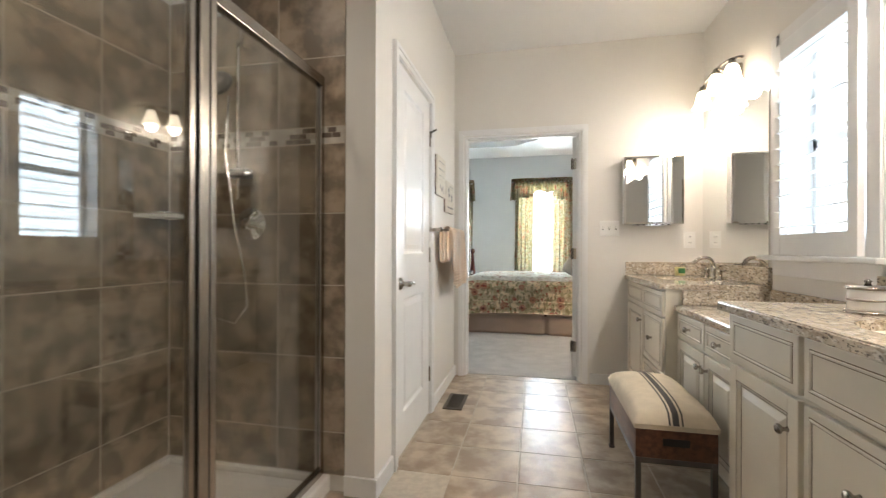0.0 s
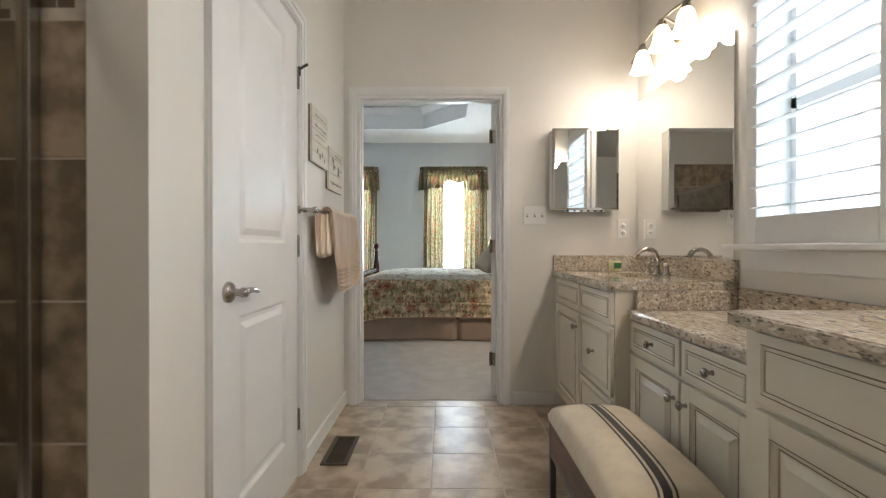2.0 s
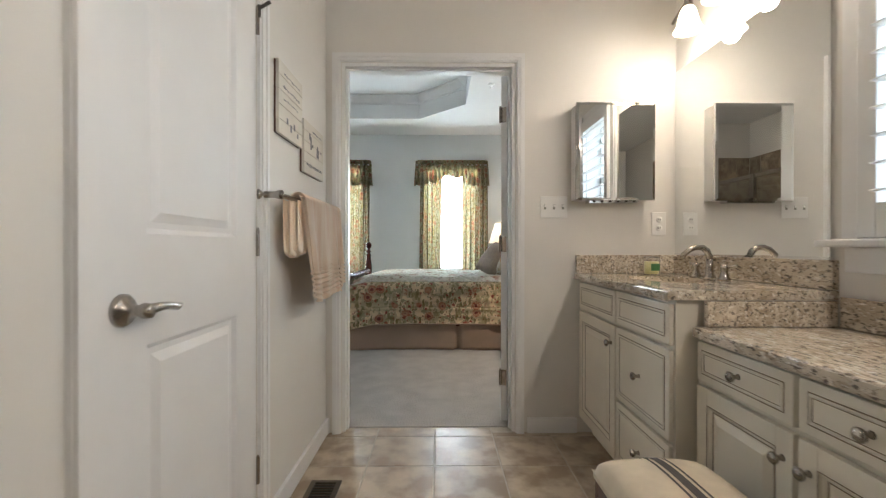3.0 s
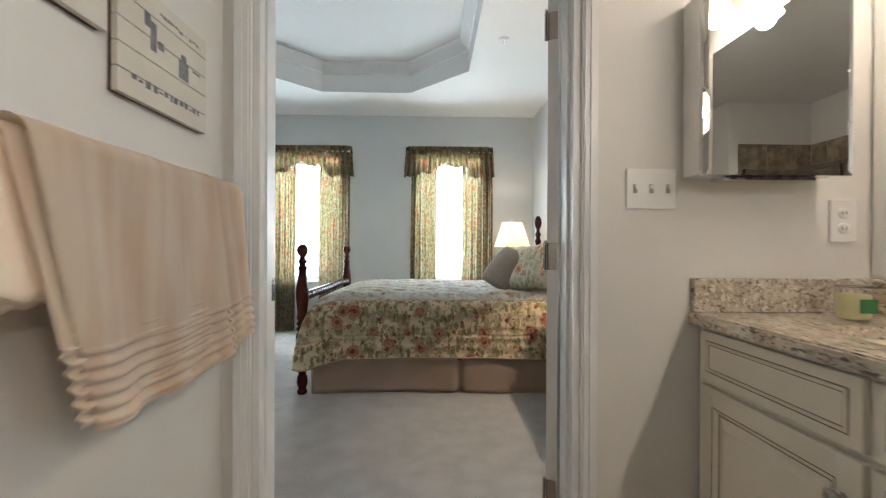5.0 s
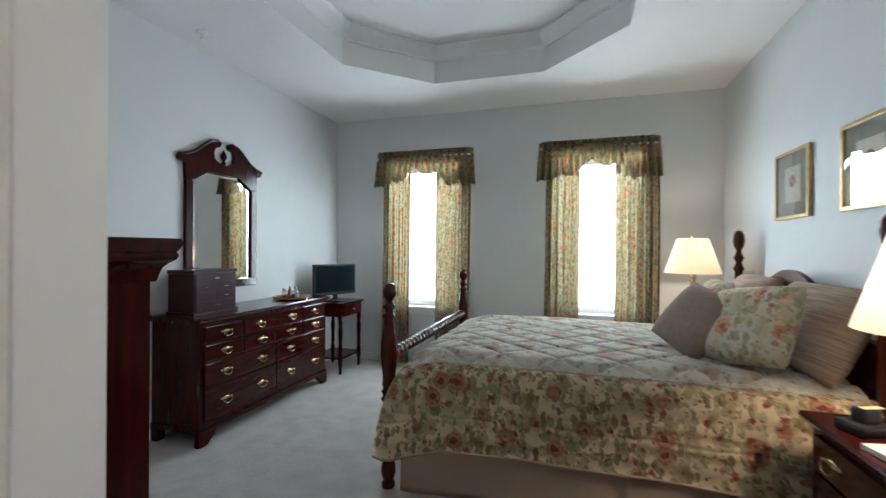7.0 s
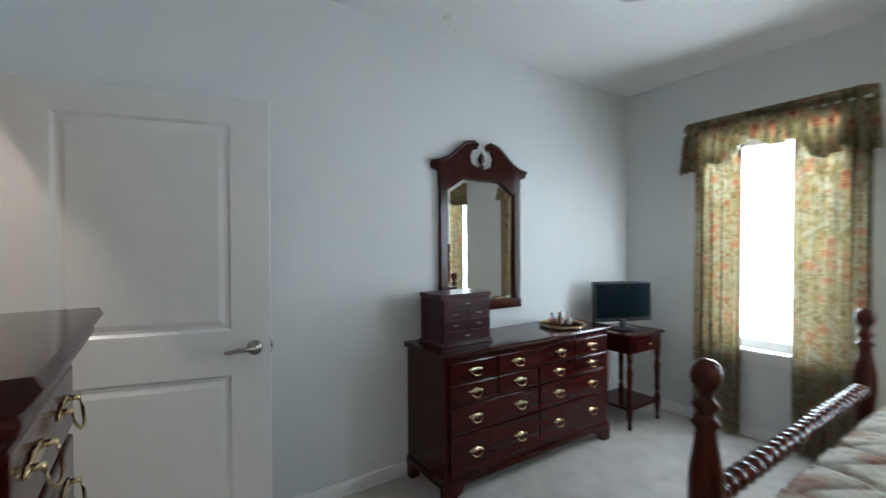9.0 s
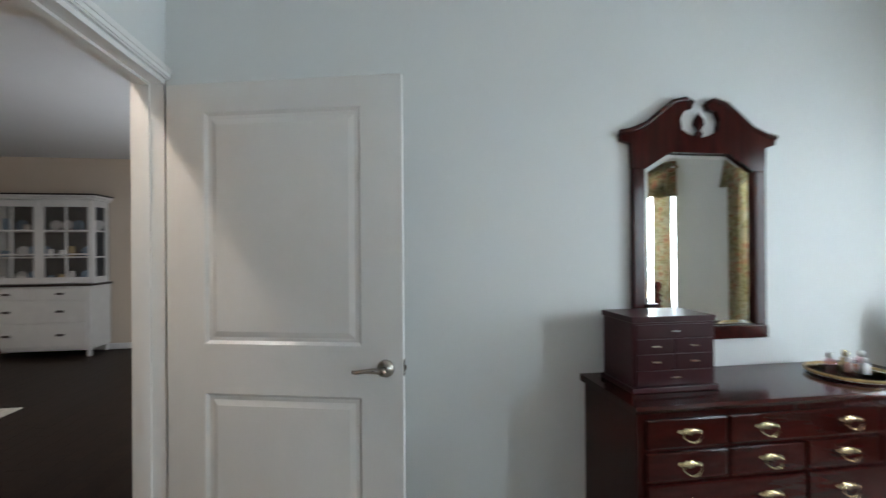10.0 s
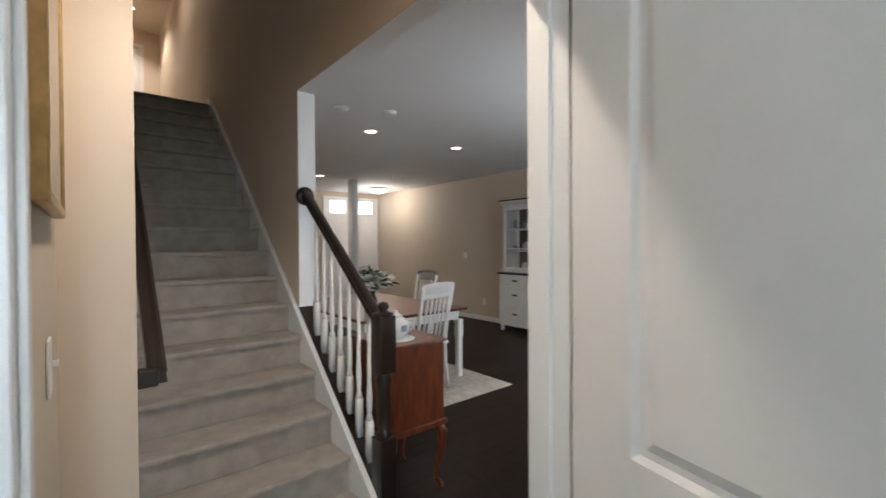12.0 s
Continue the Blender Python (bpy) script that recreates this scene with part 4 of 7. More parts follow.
for k in range(11):
    z = 1.192 + k * 0.0795
    pts = [(BX1 - 0.035 + u * math.cos(_tilt) - v * math.sin(_tilt), z + u * math.sin(_tilt) + v * math.cos(_tilt)) for u, v in _prof]
    bm = bmesh.new()
    prism(pts, "y", 2.255, 2.725, bm)
    part("louver", bm, M["shutter"], sh)


# vanity light
def vanity_light(dy, watts):
    vl = thing("vanity_light", "brushed nickel bath light with three glowing bell shades", "wall lamp")
    part("back_plate", boxes((BX1 - 0.025, BX1 - 0.002, 3.22 + dy, 3.42 + dy, 2.13, 2.24), bevel=0.008), M["nickel"], vl)
    _bar = [(BX1 - 0.115, 3.32 + dy + 0.36 * u, 2.245 - 0.075 * u * u) for u in [k / 6 - 1 for k in range(13)]]
    bm = sweep(_bar, 0.008)
    rod(bm, (BX1 - 0.02, 3.29 + dy, 2.19), (BX1 - 0.115, 3.29 + dy, 2.24), 0.007)
    rod(bm, (BX1 - 0.02, 3.35 + dy, 2.19), (BX1 - 0.115, 3.35 + dy, 2.24), 0.007)
    part("arched_bar", bm, M["nickel"], vl)
    for y, z in ((3.545 + dy, 2.215), (3.32 + dy, 2.245), (3.095 + dy, 2.215)):
        part("socket", lathe([(0.016, z - 0.045), (0.022, z - 0.03), (0.018, z)], 14, at=(BX1 - 0.115, y, 0)), M["nickel"], vl)
        b = lathe([(0.024, z - 0.035), (0.034, z - 0.05), (0.042, z - 0.08), (0.05, z - 0.12), (0.066, z - 0.15), (0.062, z - 0.15), (0.046, z - 0.118), (0.02, z - 0.06)], 22, at=(BX1 - 0.115, y, 0))
        part("bell_shade", b, M["lamp_glass"], vl, "frosted bell glass shade, lit")
        bulb("vanity_bulb", (BX1 - 0.115, y, z - 0.165), watts, WARM, 0.04)


vanity_light(0.0, 3.0)
vanity_light(-1.95, 10.5)


# switch and outlet plates
def wall_plate(name, label, cat, x0, x1, z0, z1, toggles=0, sockets=0):
    p = thing(name, label, cat)
    part("plate", boxes((x0, x1, BY1 - 0.007, BY1 - 0.001, z0, z1), bevel=0.0025), M["plate"], p)
    for k in range(toggles):
        cx, cz = x0 + (x1 - x0) * (k + 0.5) / toggles, (z0 + z1) / 2
        part("toggle_slot", boxes((cx - 0.006, cx + 0.006, BY1 - 0.0078, BY1 - 0.0068, cz - 0.013, cz + 0.013)), M["mat_board"], p, "grey toggle slot")
        part("toggle", boxes((cx - 0.004, cx + 0.004, BY1 - 0.017, BY1 - 0.007, cz - 0.001, cz + 0.011)), M["plate"], p)
    for k in range(sockets):
        cz = z0 + (z1 - z0) * (0.32 + 0.36 * k)
        s = part("socket_face", lathe([(0.017, 0), (0.017, 0.002), (0.015, 0.003)], 16, m=Matrix.Translation(((x0 + x1) / 2, BY1 - 0.007, cz)) @ Matrix.Rotation(radians(90), 4, "X")), M["plate"], p)
        part("slot", boxes(*[((x0 + x1) / 2 + dx - 0.0015, (x0 + x1) / 2 + dx + 0.0015, BY1 - 0.0112, BY1 - 0.0098, cz - 0.004, cz + 0.006) for dx in (-0.006, 0.006)]), M["dark"], s)


wall_plate("light_switch", "white triple toggle switch plate on the cream wall", "switch", 0.497, 0.645, 1.186, 1.305, toggles=3)
wall_plate("power_outlet", "white double outlet plate beside the mirror", "outlet", 1.113, 1.192, 1.091, 1.217, sockets=2)

# candle on the counter
cj = thing("candle_jar", "pale green candle in a glass jar with a green label", "candle", (1.04, 3.70, 0.883))
part("wax", lathe([(0.034, 0.004), (0.035, 0.01), (0.035, 0.068), (0.0, 0.069)], 20), M["candle"], cj, "pale yellow-green wax")
jar = part("jar", lathe([(0.037, 0), (0.039, 0.006), (0.039, 0.086), (0.0365, 0.092), (0.0355, 0.086), (0.0355, 0.0695)], 24), M["pane"], cj, "clear glass jar")
jar.visible_shadow = False
part("lid_rim", lathe([(0.0395, 0.086), (0.0405, 0.089), (0.0385, 0.093), (0.036, 0.0925)], 24), M["nickel"], cj, "thin metal rim")
part("label", boxes((-0.022, 0.022, -0.0418, -0.0392, 0.022, 0.058)), M["label_green"], cj)

# tissue box
tb = thing("tissue_holder", "round pearl tissue canister with nickel rims", "tissue holder", (1.02, 1.86, 0.877))
part("cover", lathe([(0.056, 0.012), (0.057, 0.03), (0.057, 0.095), (0.055, 0.108)], 28), M["china"], tb)
part("base_rim", lathe([(0.064, 0.0), (0.066, 0.006), (0.062, 0.013), (0.056, 0.016)], 28), M["nickel"], tb, "nickel base rim")
part("top_rim", lathe([(0.056, 0.104), (0.062, 0.108), (0.062, 0.116), (0.05, 0.122), (0.02, 0.124)], 28), M["nickel"], tb, "nickel top rim")
part("finial", lathe([(0.012, 0.122), (0.008, 0.132), (0.013, 0.142), (0.004, 0.151)], 12), M["nickel"], tb)
tb.scale = (0.88, 0.88, 0.72)
part("band", lathe([(0.0572, 0.056), (0.0590, 0.060), (0.0572, 0.064)], 28), M["nickel"], tb, "nickel band round the middle")


# upholstered crate bench
bn = thing("bench", "striped canvas bench on a wooden crate and steel frame", "bench", (0.545, 2.43, 0))
X, Y = 0.152, 0.31


def cushion_fn(w, d, z0, h, seed=0, puff=1.0):
    """A rounded pad: w by d, from z0, h high at the crown."""
    def fn(u, v):
        x, y = (u - 0.5) * 2, (v - 0.5) * 2
        e = (max(0.0, 1 - abs(x) ** 5) * max(0.0, 1 - abs(y) ** 5)) ** 0.35
        return (x * w, y * d, z0 + h * (0.55 * e + 0.45 * puff * e * (1 - 0.5 * x * x) * (1 - 0.35 * y * y)))
    return fn


bm = sheet(cushion_fn(X + 0.008, Y + 0.008, 0.372, 0.075), 24, 30)
box(bm, -X - 0.004, X + 0.004, -Y - 0.004, Y + 0.004, 0.352, 0.374)
part("cushion", bm, M["canvas"], bn, "cream canvas cushion")
for cx, hw in ((-0.002, 0.012), (-0.026, 0.0035), (0.022, 0.0035)):
    fn = cushion_fn(X + 0.008, Y + 0.008, 0.374, 0.075)
    part("woven_stripe", sheet(lambda u, v, cx=cx, hw=hw, fn=fn: fn((cx + hw * (2 * u - 1)) / (2 * (X + 0.008)) + 0.5, v), 3, 30), M["stripe"], bn, "charcoal woven stripe")
bm = boxes((-X, X, -Y, -Y + 0.018, 0.245, 0.350), (-X, X, Y - 0.018, Y, 0.245, 0.350), (-X, -X + 0.018, -Y + 0.018, Y - 0.018, 0.245, 0.350), (X - 0.018, X, -Y + 0.018, Y - 0.018, 0.245, 0.350), (-X, X, -Y, Y, 0.235, 0.246), bevel=0.002)
part("crate", bm, M["crate_wood"], bn, "brown wooden crate box")
for s in (-1, 1):
    bm = boxes((-0.05, 0.05, s * (Y + 0.0005) - 0.001, s * (Y + 0.0005) + 0.001, 0.288, 0.318), bevel=0.0008)
    part("handle_slot", bm, M["dark"], bn, "dark cut-out hand grip")
for sx in (-1, 1):
    for sy in (-1, 1):
        part("leg", boxes((sx * (X - 0.011) - 0.0105, sx * (X - 0.011) + 0.0105, sy * (Y - 0.011) - 0.0105, sy * (Y - 0.011) + 0.0105, 0.012, 0.234), (sx * (X - 0.011) - 0.014, sx * (X - 0.011) + 0.014, sy * (Y - 0.011) - 0.014, sy * (Y - 0.011) + 0.014, 0, 0.012)), M["gunmetal"], bn, "square steel leg")
for sx in (-1, 1):
    part("frame_rail", boxes((sx * (X - 0.011) - 0.010, sx * (X - 0.011) + 0.010, -Y + 0.022, Y - 0.022, 0.212, 0.234)), M["gunmetal"], bn)
for sy in (-1, 1):
    part("frame_rail", boxes((-X + 0.022, X - 0.022, sy * (Y - 0.011) - 0.010, sy * (Y - 0.011) + 0.010, 0.212, 0.234)), M["gunmetal"], bn)

# towel bar with towels
tbr = thing("towel_bar", "brushed nickel towel bar on the cream wall", "towel bar")
part("bar", rods(((-0.615, 2.985, 1.205), (-0.615, 3.72, 1.205), 0.009)), M["nickel"], tbr)
for y in (2.985, 3.72):
    bm = lathe([(0.024, 0), (0.024, 0.008), (0.012, 0.014), (0.011, 0.055), (0.016, 0.066), (0.016, 0.080), (0.006, 0.084)], m=Matrix.Translation((BX0 + 0.001, y, 1.205)) @ Matrix.Rotation(radians(90), 4, "Y"))
    part("post", bm, M["nickel"], tbr)


def hung_towel(y0, y1, x, z, r, front_drop, back_drop, wave, seed):
    lf, lb = front_drop, back_drop
    L = lf + lb + math.pi * r

    def fn(u, v):
        s = v * L
        y = y0 + (y1 - y0) * u
        if s < lf:
            k = (lf - s) / lf
            px, pz = x + r + 0.012 * k * math.sin(9 * u + seed) + 0.010 * k, z - (lf - s)
        elif s < lf + math.pi * r:
            a = (s - lf) / r
            px, pz, k = x + r * math.cos(a), z + r * math.sin(a), 0
        else:
            k = (s - lf - math.pi * r) / lb
            px, pz = x - r + 0.004 * k * math.sin(9 * u + seed), z - (s - lf - math.pi * r)
        rib = 0.0055 * math.sin((lf - s) * 300) if 0.70 * lf < lf - s < 0.985 * lf else 0.0
        px += wave * math.sin(u * 14 + seed) * (0.3 + 0.7 * k) + rib
        y += k * (0.085 - 0.03 * u) if s < lf else 0.0
        return (px, y, pz - 0.018 * k * math.sin(3 * u + seed))
    return sheet(fn, 44, 150, 0.009)


t1 = thing("bath_towel", "peach terry bath towel folded over the bar", "towel")
part("front_fold", hung_towel(3.135, 3.60, -0.604, 1.205, 0.030, 0.395, 0.13, 0.010, 0.4), M["towel"], t1)
part("inner_layer", hung_towel(3.112, 3.55, -0.606, 1.200, 0.023, 0.365, 0.10, 0.006, 1.3), M["towel"], t1)
part("side_fold", hung_towel(3.545, 3.74, -0.606, 1.205, 0.030, 0.385, 0.29, 0.012, 2.0), M["towel"], t1)


def rolled_end(cx, cy, z0, z1, rx, ry, curl):
    """A doubled-over cloth end: a closed roll that hangs down, rounded and pinched at its foot."""
    def fn(u, v):
        a = 2 * math.pi * u
        e = min(1.0, (1 - v) / 0.14)
        k = (0.35 + 0.65 * math.sqrt(max(0.0, 1 - (1 - e) ** 2)))
        pinch = 1 - 0.45 * math.exp(-((a - math.pi * 1.5) / 0.5) ** 2)
        return (cx + rx * k * math.cos(a) + curl * v, cy + ry * k * math.sin(a) * pinch, z1 + (z0 - z1) * v + 0.004 * math.sin(5 * a))
    bm = sheet(fn, 36, 22)
    bmesh.ops.remove_doubles(bm, verts=bm.verts[:], dist=0.0005)
    bmesh.ops.holes_fill(bm, edges=[e for e in bm.edges if e.is_boundary])
    bmesh.ops.recalc_face_normals(bm, faces=bm.faces[:])
    return smooth(bm)


part("rolled_end", rolled_end(-0.634, 3.165, 0.985, 1.200, 0.022, 0.085, 0.004), M["towel"], t1)
part("rolled_end", rolled_end(-0.604, 3.170, 0.995, 1.198, 0.018, 0.075, 0.0), M["towel"], t1)


# plank signs
def plank_sign(y0, y1, z0, z1, label, marks):
    s = thing("wall_sign", label, "wall sign")
    n = 5
    h = (z1 - z0) / n
    part("backing", boxes((BX0 + 0.001, BX0 + 0.009, y0 + 0.003, y1 - 0.003, z0 + 0.002, z1 - 0.002)), M["crate_wood"], s, "brown wooden backing")
    for k in range(n):
        part("plank", boxes((BX0 + 0.009, BX0 + 0.021, y0, y1, z0 + k * h + 0.0012, z0 + (k + 1) * h - 0.0012), bevel=0.001), M["paper"], s)
    for a0, a1, b0, b1 in marks:
        part("painted_mark", boxes((BX0 + 0.0208, BX0 + 0.0218, y0 + a0 * (y1 - y0), y0 + a1 * (y1 - y0), z0 + b0 * (z1 - z0), z0 + b1 * (z1 - z0))), M["sign_ink"], s, "grey painted mark")


_rnd = random.Random(4)


def script_bars(a0, a1, b, h):
    out, a = [], a0
    while a < a1:
        w = _rnd.uniform(0.02, 0.05)
        out.append((a, min(a + w, a1), b + _rnd.uniform(-0.01, 0.02), b + h * _rnd.uniform(0.5, 1.3)))
        a += w + _rnd.uniform(0.012, 0.03)
    return out


plank_sign(3.11, 3.385, 1.455, 1.735, "white plank sign with faint grey lettering", script_bars(0.2, 0.85, 0.85, 0.02) + script_bars(0.15, 0.85, 0.66, 0.03) + script_bars(0.2, 0.8, 0.5, 0.02) + [(0.30, 0.36, 0.2, 0.28), (0.45, 0.52, 0.12, 0.22), (0.6, 0.66, 0.18, 0.27), (0.74, 0.8, 0.1, 0.17)])
plank_sign(3.41, 3.72, 1.36, 1.60, "white plank sign with a small painted house", script_bars(0.12, 0.9, 0.15, 0.045) + script_bars(0.4, 0.9, 0.85, 0.03) + [(0.62, 0.74, 0.42, 0.60), (0.65, 0.71, 0.60, 0.66), (0.30, 0.36, 0.50, 0.75), (0.24, 0.30, 0.68, 0.80), (0.38, 0.44, 0.55, 0.62), (0.80, 0.90, 0.56, 0.58)])

# floor register
fr = thing("floor_register", "brown metal floor register in the tile floor", "vent")
part("frame", boxes((-0.615, -0.595, 3.06, 3.36, 0.0, 0.008), (-0.505, -0.485, 3.06, 3.36, 0.0, 0.008), (-0.595, -0.505, 3.06, 3.078, 0.0, 0.008), (-0.595, -0.505, 3.342, 3.36, 0.0, 0.008)), M["register"], fr)
part("well", boxes((-0.595, -0.505, 3.078, 3.342, -0.003, 0.0015)), M["dark"], fr)
for k in range(13):
    y = 3.09 + k * 0.0195
    part("slat", boxes((-0.595, -0.505, y, y + 0.006, 0.0016, 0.006)), M["register"], fr)

# shower enclosure
se = thing("shower_enclosure", "nickel-framed glass shower enclosure", "shower")
GX = SX1
RAIL = 1.84
part("curb", boxes((GX - 0.045, GX + 0.045, SY0 + 0.0, SY1 + 0.008, 0.0, 0.075), bevel=0.01), M["pan"], se, "white shower curb")
part("top_rail", boxes((GX - 0.016, GX + 0.016, SY0, SY1 - 0.001, RAIL - 0.045, RAIL), bevel=0.004), M["nickel"], se)
part("bottom_rail", boxes((GX - 0.016, GX + 0.016, SY0, SY1 - 0.001, 0.076, 0.105), bevel=0.004), M["nickel"], se)
part("wall_channel", boxes((GX - 0.015, GX + 0.015, SY1 - 0.03, SY1 - 0.001, 0.106, RAIL - 0.046), bevel=0.003), M["nickel"], se)
part("center_post", boxes((GX - 0.02, GX + 0.02, 1.275, 1.312, 0.076, RAIL + 0.002), (GX - 0.014, GX + 0.024, 1.312, 1.335, 0.076, RAIL), bevel=0.004), M["nickel"], se, "brushed nickel post and door jamb")
for y0, y1 in ((1.337, SY1 - 0.032), (SY0 + 0.02, 1.272)):
    g = part("glass_panel", boxes((GX - 0.003, GX + 0.003, y0, y1, 0.106, RAIL - 0.046)), M["shower_glass"], se, "clear shower glass")
    g.visible_shadow = False
for k, y in ((0, SY0 + 0.02), (1, 1.25)):
    part("door_edge", boxes((GX - 0.010, GX + 0.010, y, y + 0.02, 0.108, RAIL - 0.048)), M["nickel"], se)
pan = thing("shower_pan", "white acrylic shower pan", "shower pan")
part("tray", boxes((SX0, GX - 0.047, SY0, SY1 + 0.004, 0.0, 0.045), (SX0, SX0 + 0.03, SY0, SY1 + 0.004, 0.045, 0.075), (SX0 + 0.03, GX - 0.047, SY1 - 0.026, SY1 + 0.004, 0.045, 0.075), bevel=0.008), M["pan"], pan)
# hand shower on a slide bar
sx = -1.33
hs = thing("hand_shower", "chrome hand shower on a slide bar with a hose", "shower head")
part("slide_bar", rods(((sx, SY1 - 0.045, 1.30), (sx, SY1 - 0.045, 2.02), 0.009), ((sx, SY1, 1.32), (sx, SY1 - 0.045, 1.32), 0.012), ((sx, SY1, 2.0), (sx, SY1 - 0.045, 2.0), 0.012)), M["chrome"], hs)
bm = sweep([(sx + 0.02, SY1 - 0.05, 2.0), (sx + 0.05, SY1 - 0.09, 2.07), (sx + 0.03, SY1 - 0.15, 2.09), (sx - 0.02, SY1 - 0.19, 2.05)], 0.012)
rod(bm, (sx - 0.02, SY1 - 0.19, 2.055), (sx - 0.045, SY1 - 0.21, 2.02), 0.02, 0.055, 20)
part("shower_head", bm, M["chrome"], hs)
bm = lathe([(0.02, 0), (0.06, 0.01), (0.055, 0.03), (0.02, 0.045)], m=Matrix.Translation((sx - 0.04, SY1 - 0.10, 1.80)) @ Matrix.Rotation(radians(70), 4, "X"))
part("hand_piece", bm, M["gunmetal"], hs)
part("hose", sweep([(sx - 0.02, SY1 - 0.08, 1.76), (sx - 0.03, SY1 - 0.09, 1.5), (sx + 0.0, SY1 - 0.07, 1.2), (sx + 0.06, SY1 - 0.07, 0.95), (sx + 0.07, SY1 - 0.07, 0.82), (sx + 0.0, SY1 - 0.06, 0.74), (sx - 0.1, SY1 - 0.05, 0.76)], 0.007), M["chrome"], hs, "steel shower hose")
part("hose_bracket", boxes((sx - 0.05, sx + 0.05, SY1 - 0.06, SY1 - 0.001, 1.40, 1.44), bevel=0.008), M["gunmetal"], hs)
shelf = thing("shower_shelf", "small curved corner shelf in the tiled shower", "shelf")
_q = [(SX0 + 0.001, SY1 - 0.001)] + [(SX0 + 0.001 + 0.19 * math.sin(radians(a)) ** 0.8, SY1 - 0.001 - 0.19 * math.cos(radians(a)) ** 0.8) for a in range(0, 91, 10)]
part("plate", prism(_q, "z", 1.215, 1.230), M["china"], shelf, "white shelf plate")
part("lip", sweep([(x, y, 1.236) for x, y in _q[1:]], 0.005), M["chrome"], shelf, "chrome guard rail")
sv = thing("shower_valve", "round chrome shower valve with a lever", "shower valve")
bm = lathe([(0.075, 0), (0.075, 0.008), (0.03, 0.015), (0.028, 0.05), (0.012, 0.055)], m=Matrix.Translation((sx + 0.04, SY1 - 0.001, 1.19)) @ Matrix.Rotation(radians(90), 4, "X"))
sweep([(sx + 0.04, SY1 - 0.045, 1.19), (sx + 0.08, SY1 - 0.06, 1.22), (sx + 0.11, SY1 - 0.065, 1.235)], [0.012, 0.009, 0.008], bm=bm)
part("trim", bm, M["chrome"], sv)


# ---- bedroom: windows ----
for k, wx in enumerate(WINX):
    w = tagged(new("window_%d" % (k + 2)), "tall white bedroom window, bright with daylight", "window", kind="structure")
    y = RY1
    part("window_frame", boxes((wx - WW + 0.001, wx - WW + 0.05, y + 0.07, y + 0.12, WZ0, WZ1), (wx + WW - 0.05, wx + WW - 0.001, y + 0.07, y + 0.12, WZ0, WZ1), (wx - WW + 0.05, wx + WW - 0.05, y + 0.07, y + 0.12, WZ0 + 0.001, WZ0 + 0.06),
                                (wx - WW + 0.05, wx + WW - 0.05, y + 0.07, y + 0.12, WZ1 - 0.05, WZ1 - 0.001)), M["trim"], w)
    part("window_sill", boxes((wx - WW - 0.05, wx + WW + 0.05, y - 0.045, y + 0.069, WZ0 - 0.022, WZ0 + 0.001), bevel=0.005), M["trim"], w)
    part("apron", boxes((wx - WW - 0.03, wx + WW + 0.03, y - 0.016, y - 0.001, WZ0 - 0.09, WZ0 - 0.024), bevel=0.003), M["trim"], w)
    for z0, z1 in ((WZ0 + 0.06, WZ1 - 0.05),):
        p = part("pane", boxes((wx - WW + 0.05, wx + WW - 0.05, y + 0.094, y + 0.098, z0, z1)), M["pane"], w)
        p.visible_shadow = False
setting("backdrop_north", boxes((-4.5, 3.5, 10.2, 10.22, -0.1, 4.5)), M["outside"], "white overcast sky outside the bedroom windows", "sky")
setting("backdrop_east", boxes((3.2, 3.22, -5.0, 10.0, -4.0, 8.0)), M["outside_east"], "white overcast sky outside the bathroom window", "sky")


def curtain_panel(x0, x1, z0, z1, y, folds, seed):
    r = random.Random(seed)
    ph = [r.uniform(0, 6.3) for _ in range(4)]

    def fn(u, v):
        a = 0.75 + 0.25 * math.sin(3.1 * v + ph[3])
        yy = y + 0.024 * a * math.sin(2 * math.pi * folds * u + ph[0] + 0.25 * math.sin(4 * v)) + 0.012 * math.sin(2 * math.pi * folds * 2.3 * u + ph[1])
        sway = 0.012 * math.sin(2.2 * v + ph[2])
        return (x0 + (x1 - x0) * u + sway, yy, z0 + (z1 - z0) * v)
    return sheet(fn, 72, 30, 0.002)


def valance(x0, x1, z0, z1, y, seed):
    r = random.Random(seed)
    ph = r.uniform(0, 6)

    def fn(u, v):
        # ends drop lower, the middle scallops up in an arch
        e = abs(u - 0.5) * 2
        low = z0 + 0.13 * max(0.0, 1 - (e / 0.42) ** 2) ** 0.5 + 0.03 * math.cos(u * 2 * math.pi * 4.5) * (e < 0.75)
        low -= 0.015 * (e > 0.75)
        z = low + (z1 - low) * v
        k = 1 - v
        fl = 0.018 + 0.03 * k
        side = 0.06 * max(0.0, (e - 0.9) / 0.1)
        yy = y - 0.02 - 0.05 * k * (0.6 + 0.4 * math.sin(5 * u + ph)) + fl * math.sin(2 * math.pi * 17 * u + ph) * (0.45 + 0.55 * k) + side
        if 0.80 < v < 0.86:
            yy += 0.025
        flare = (u - 0.5) * 0.05 * k
        return (x0 + (x1 - x0) * u + flare, yy, z)
    return sheet(fn, 150, 26, 0.002)


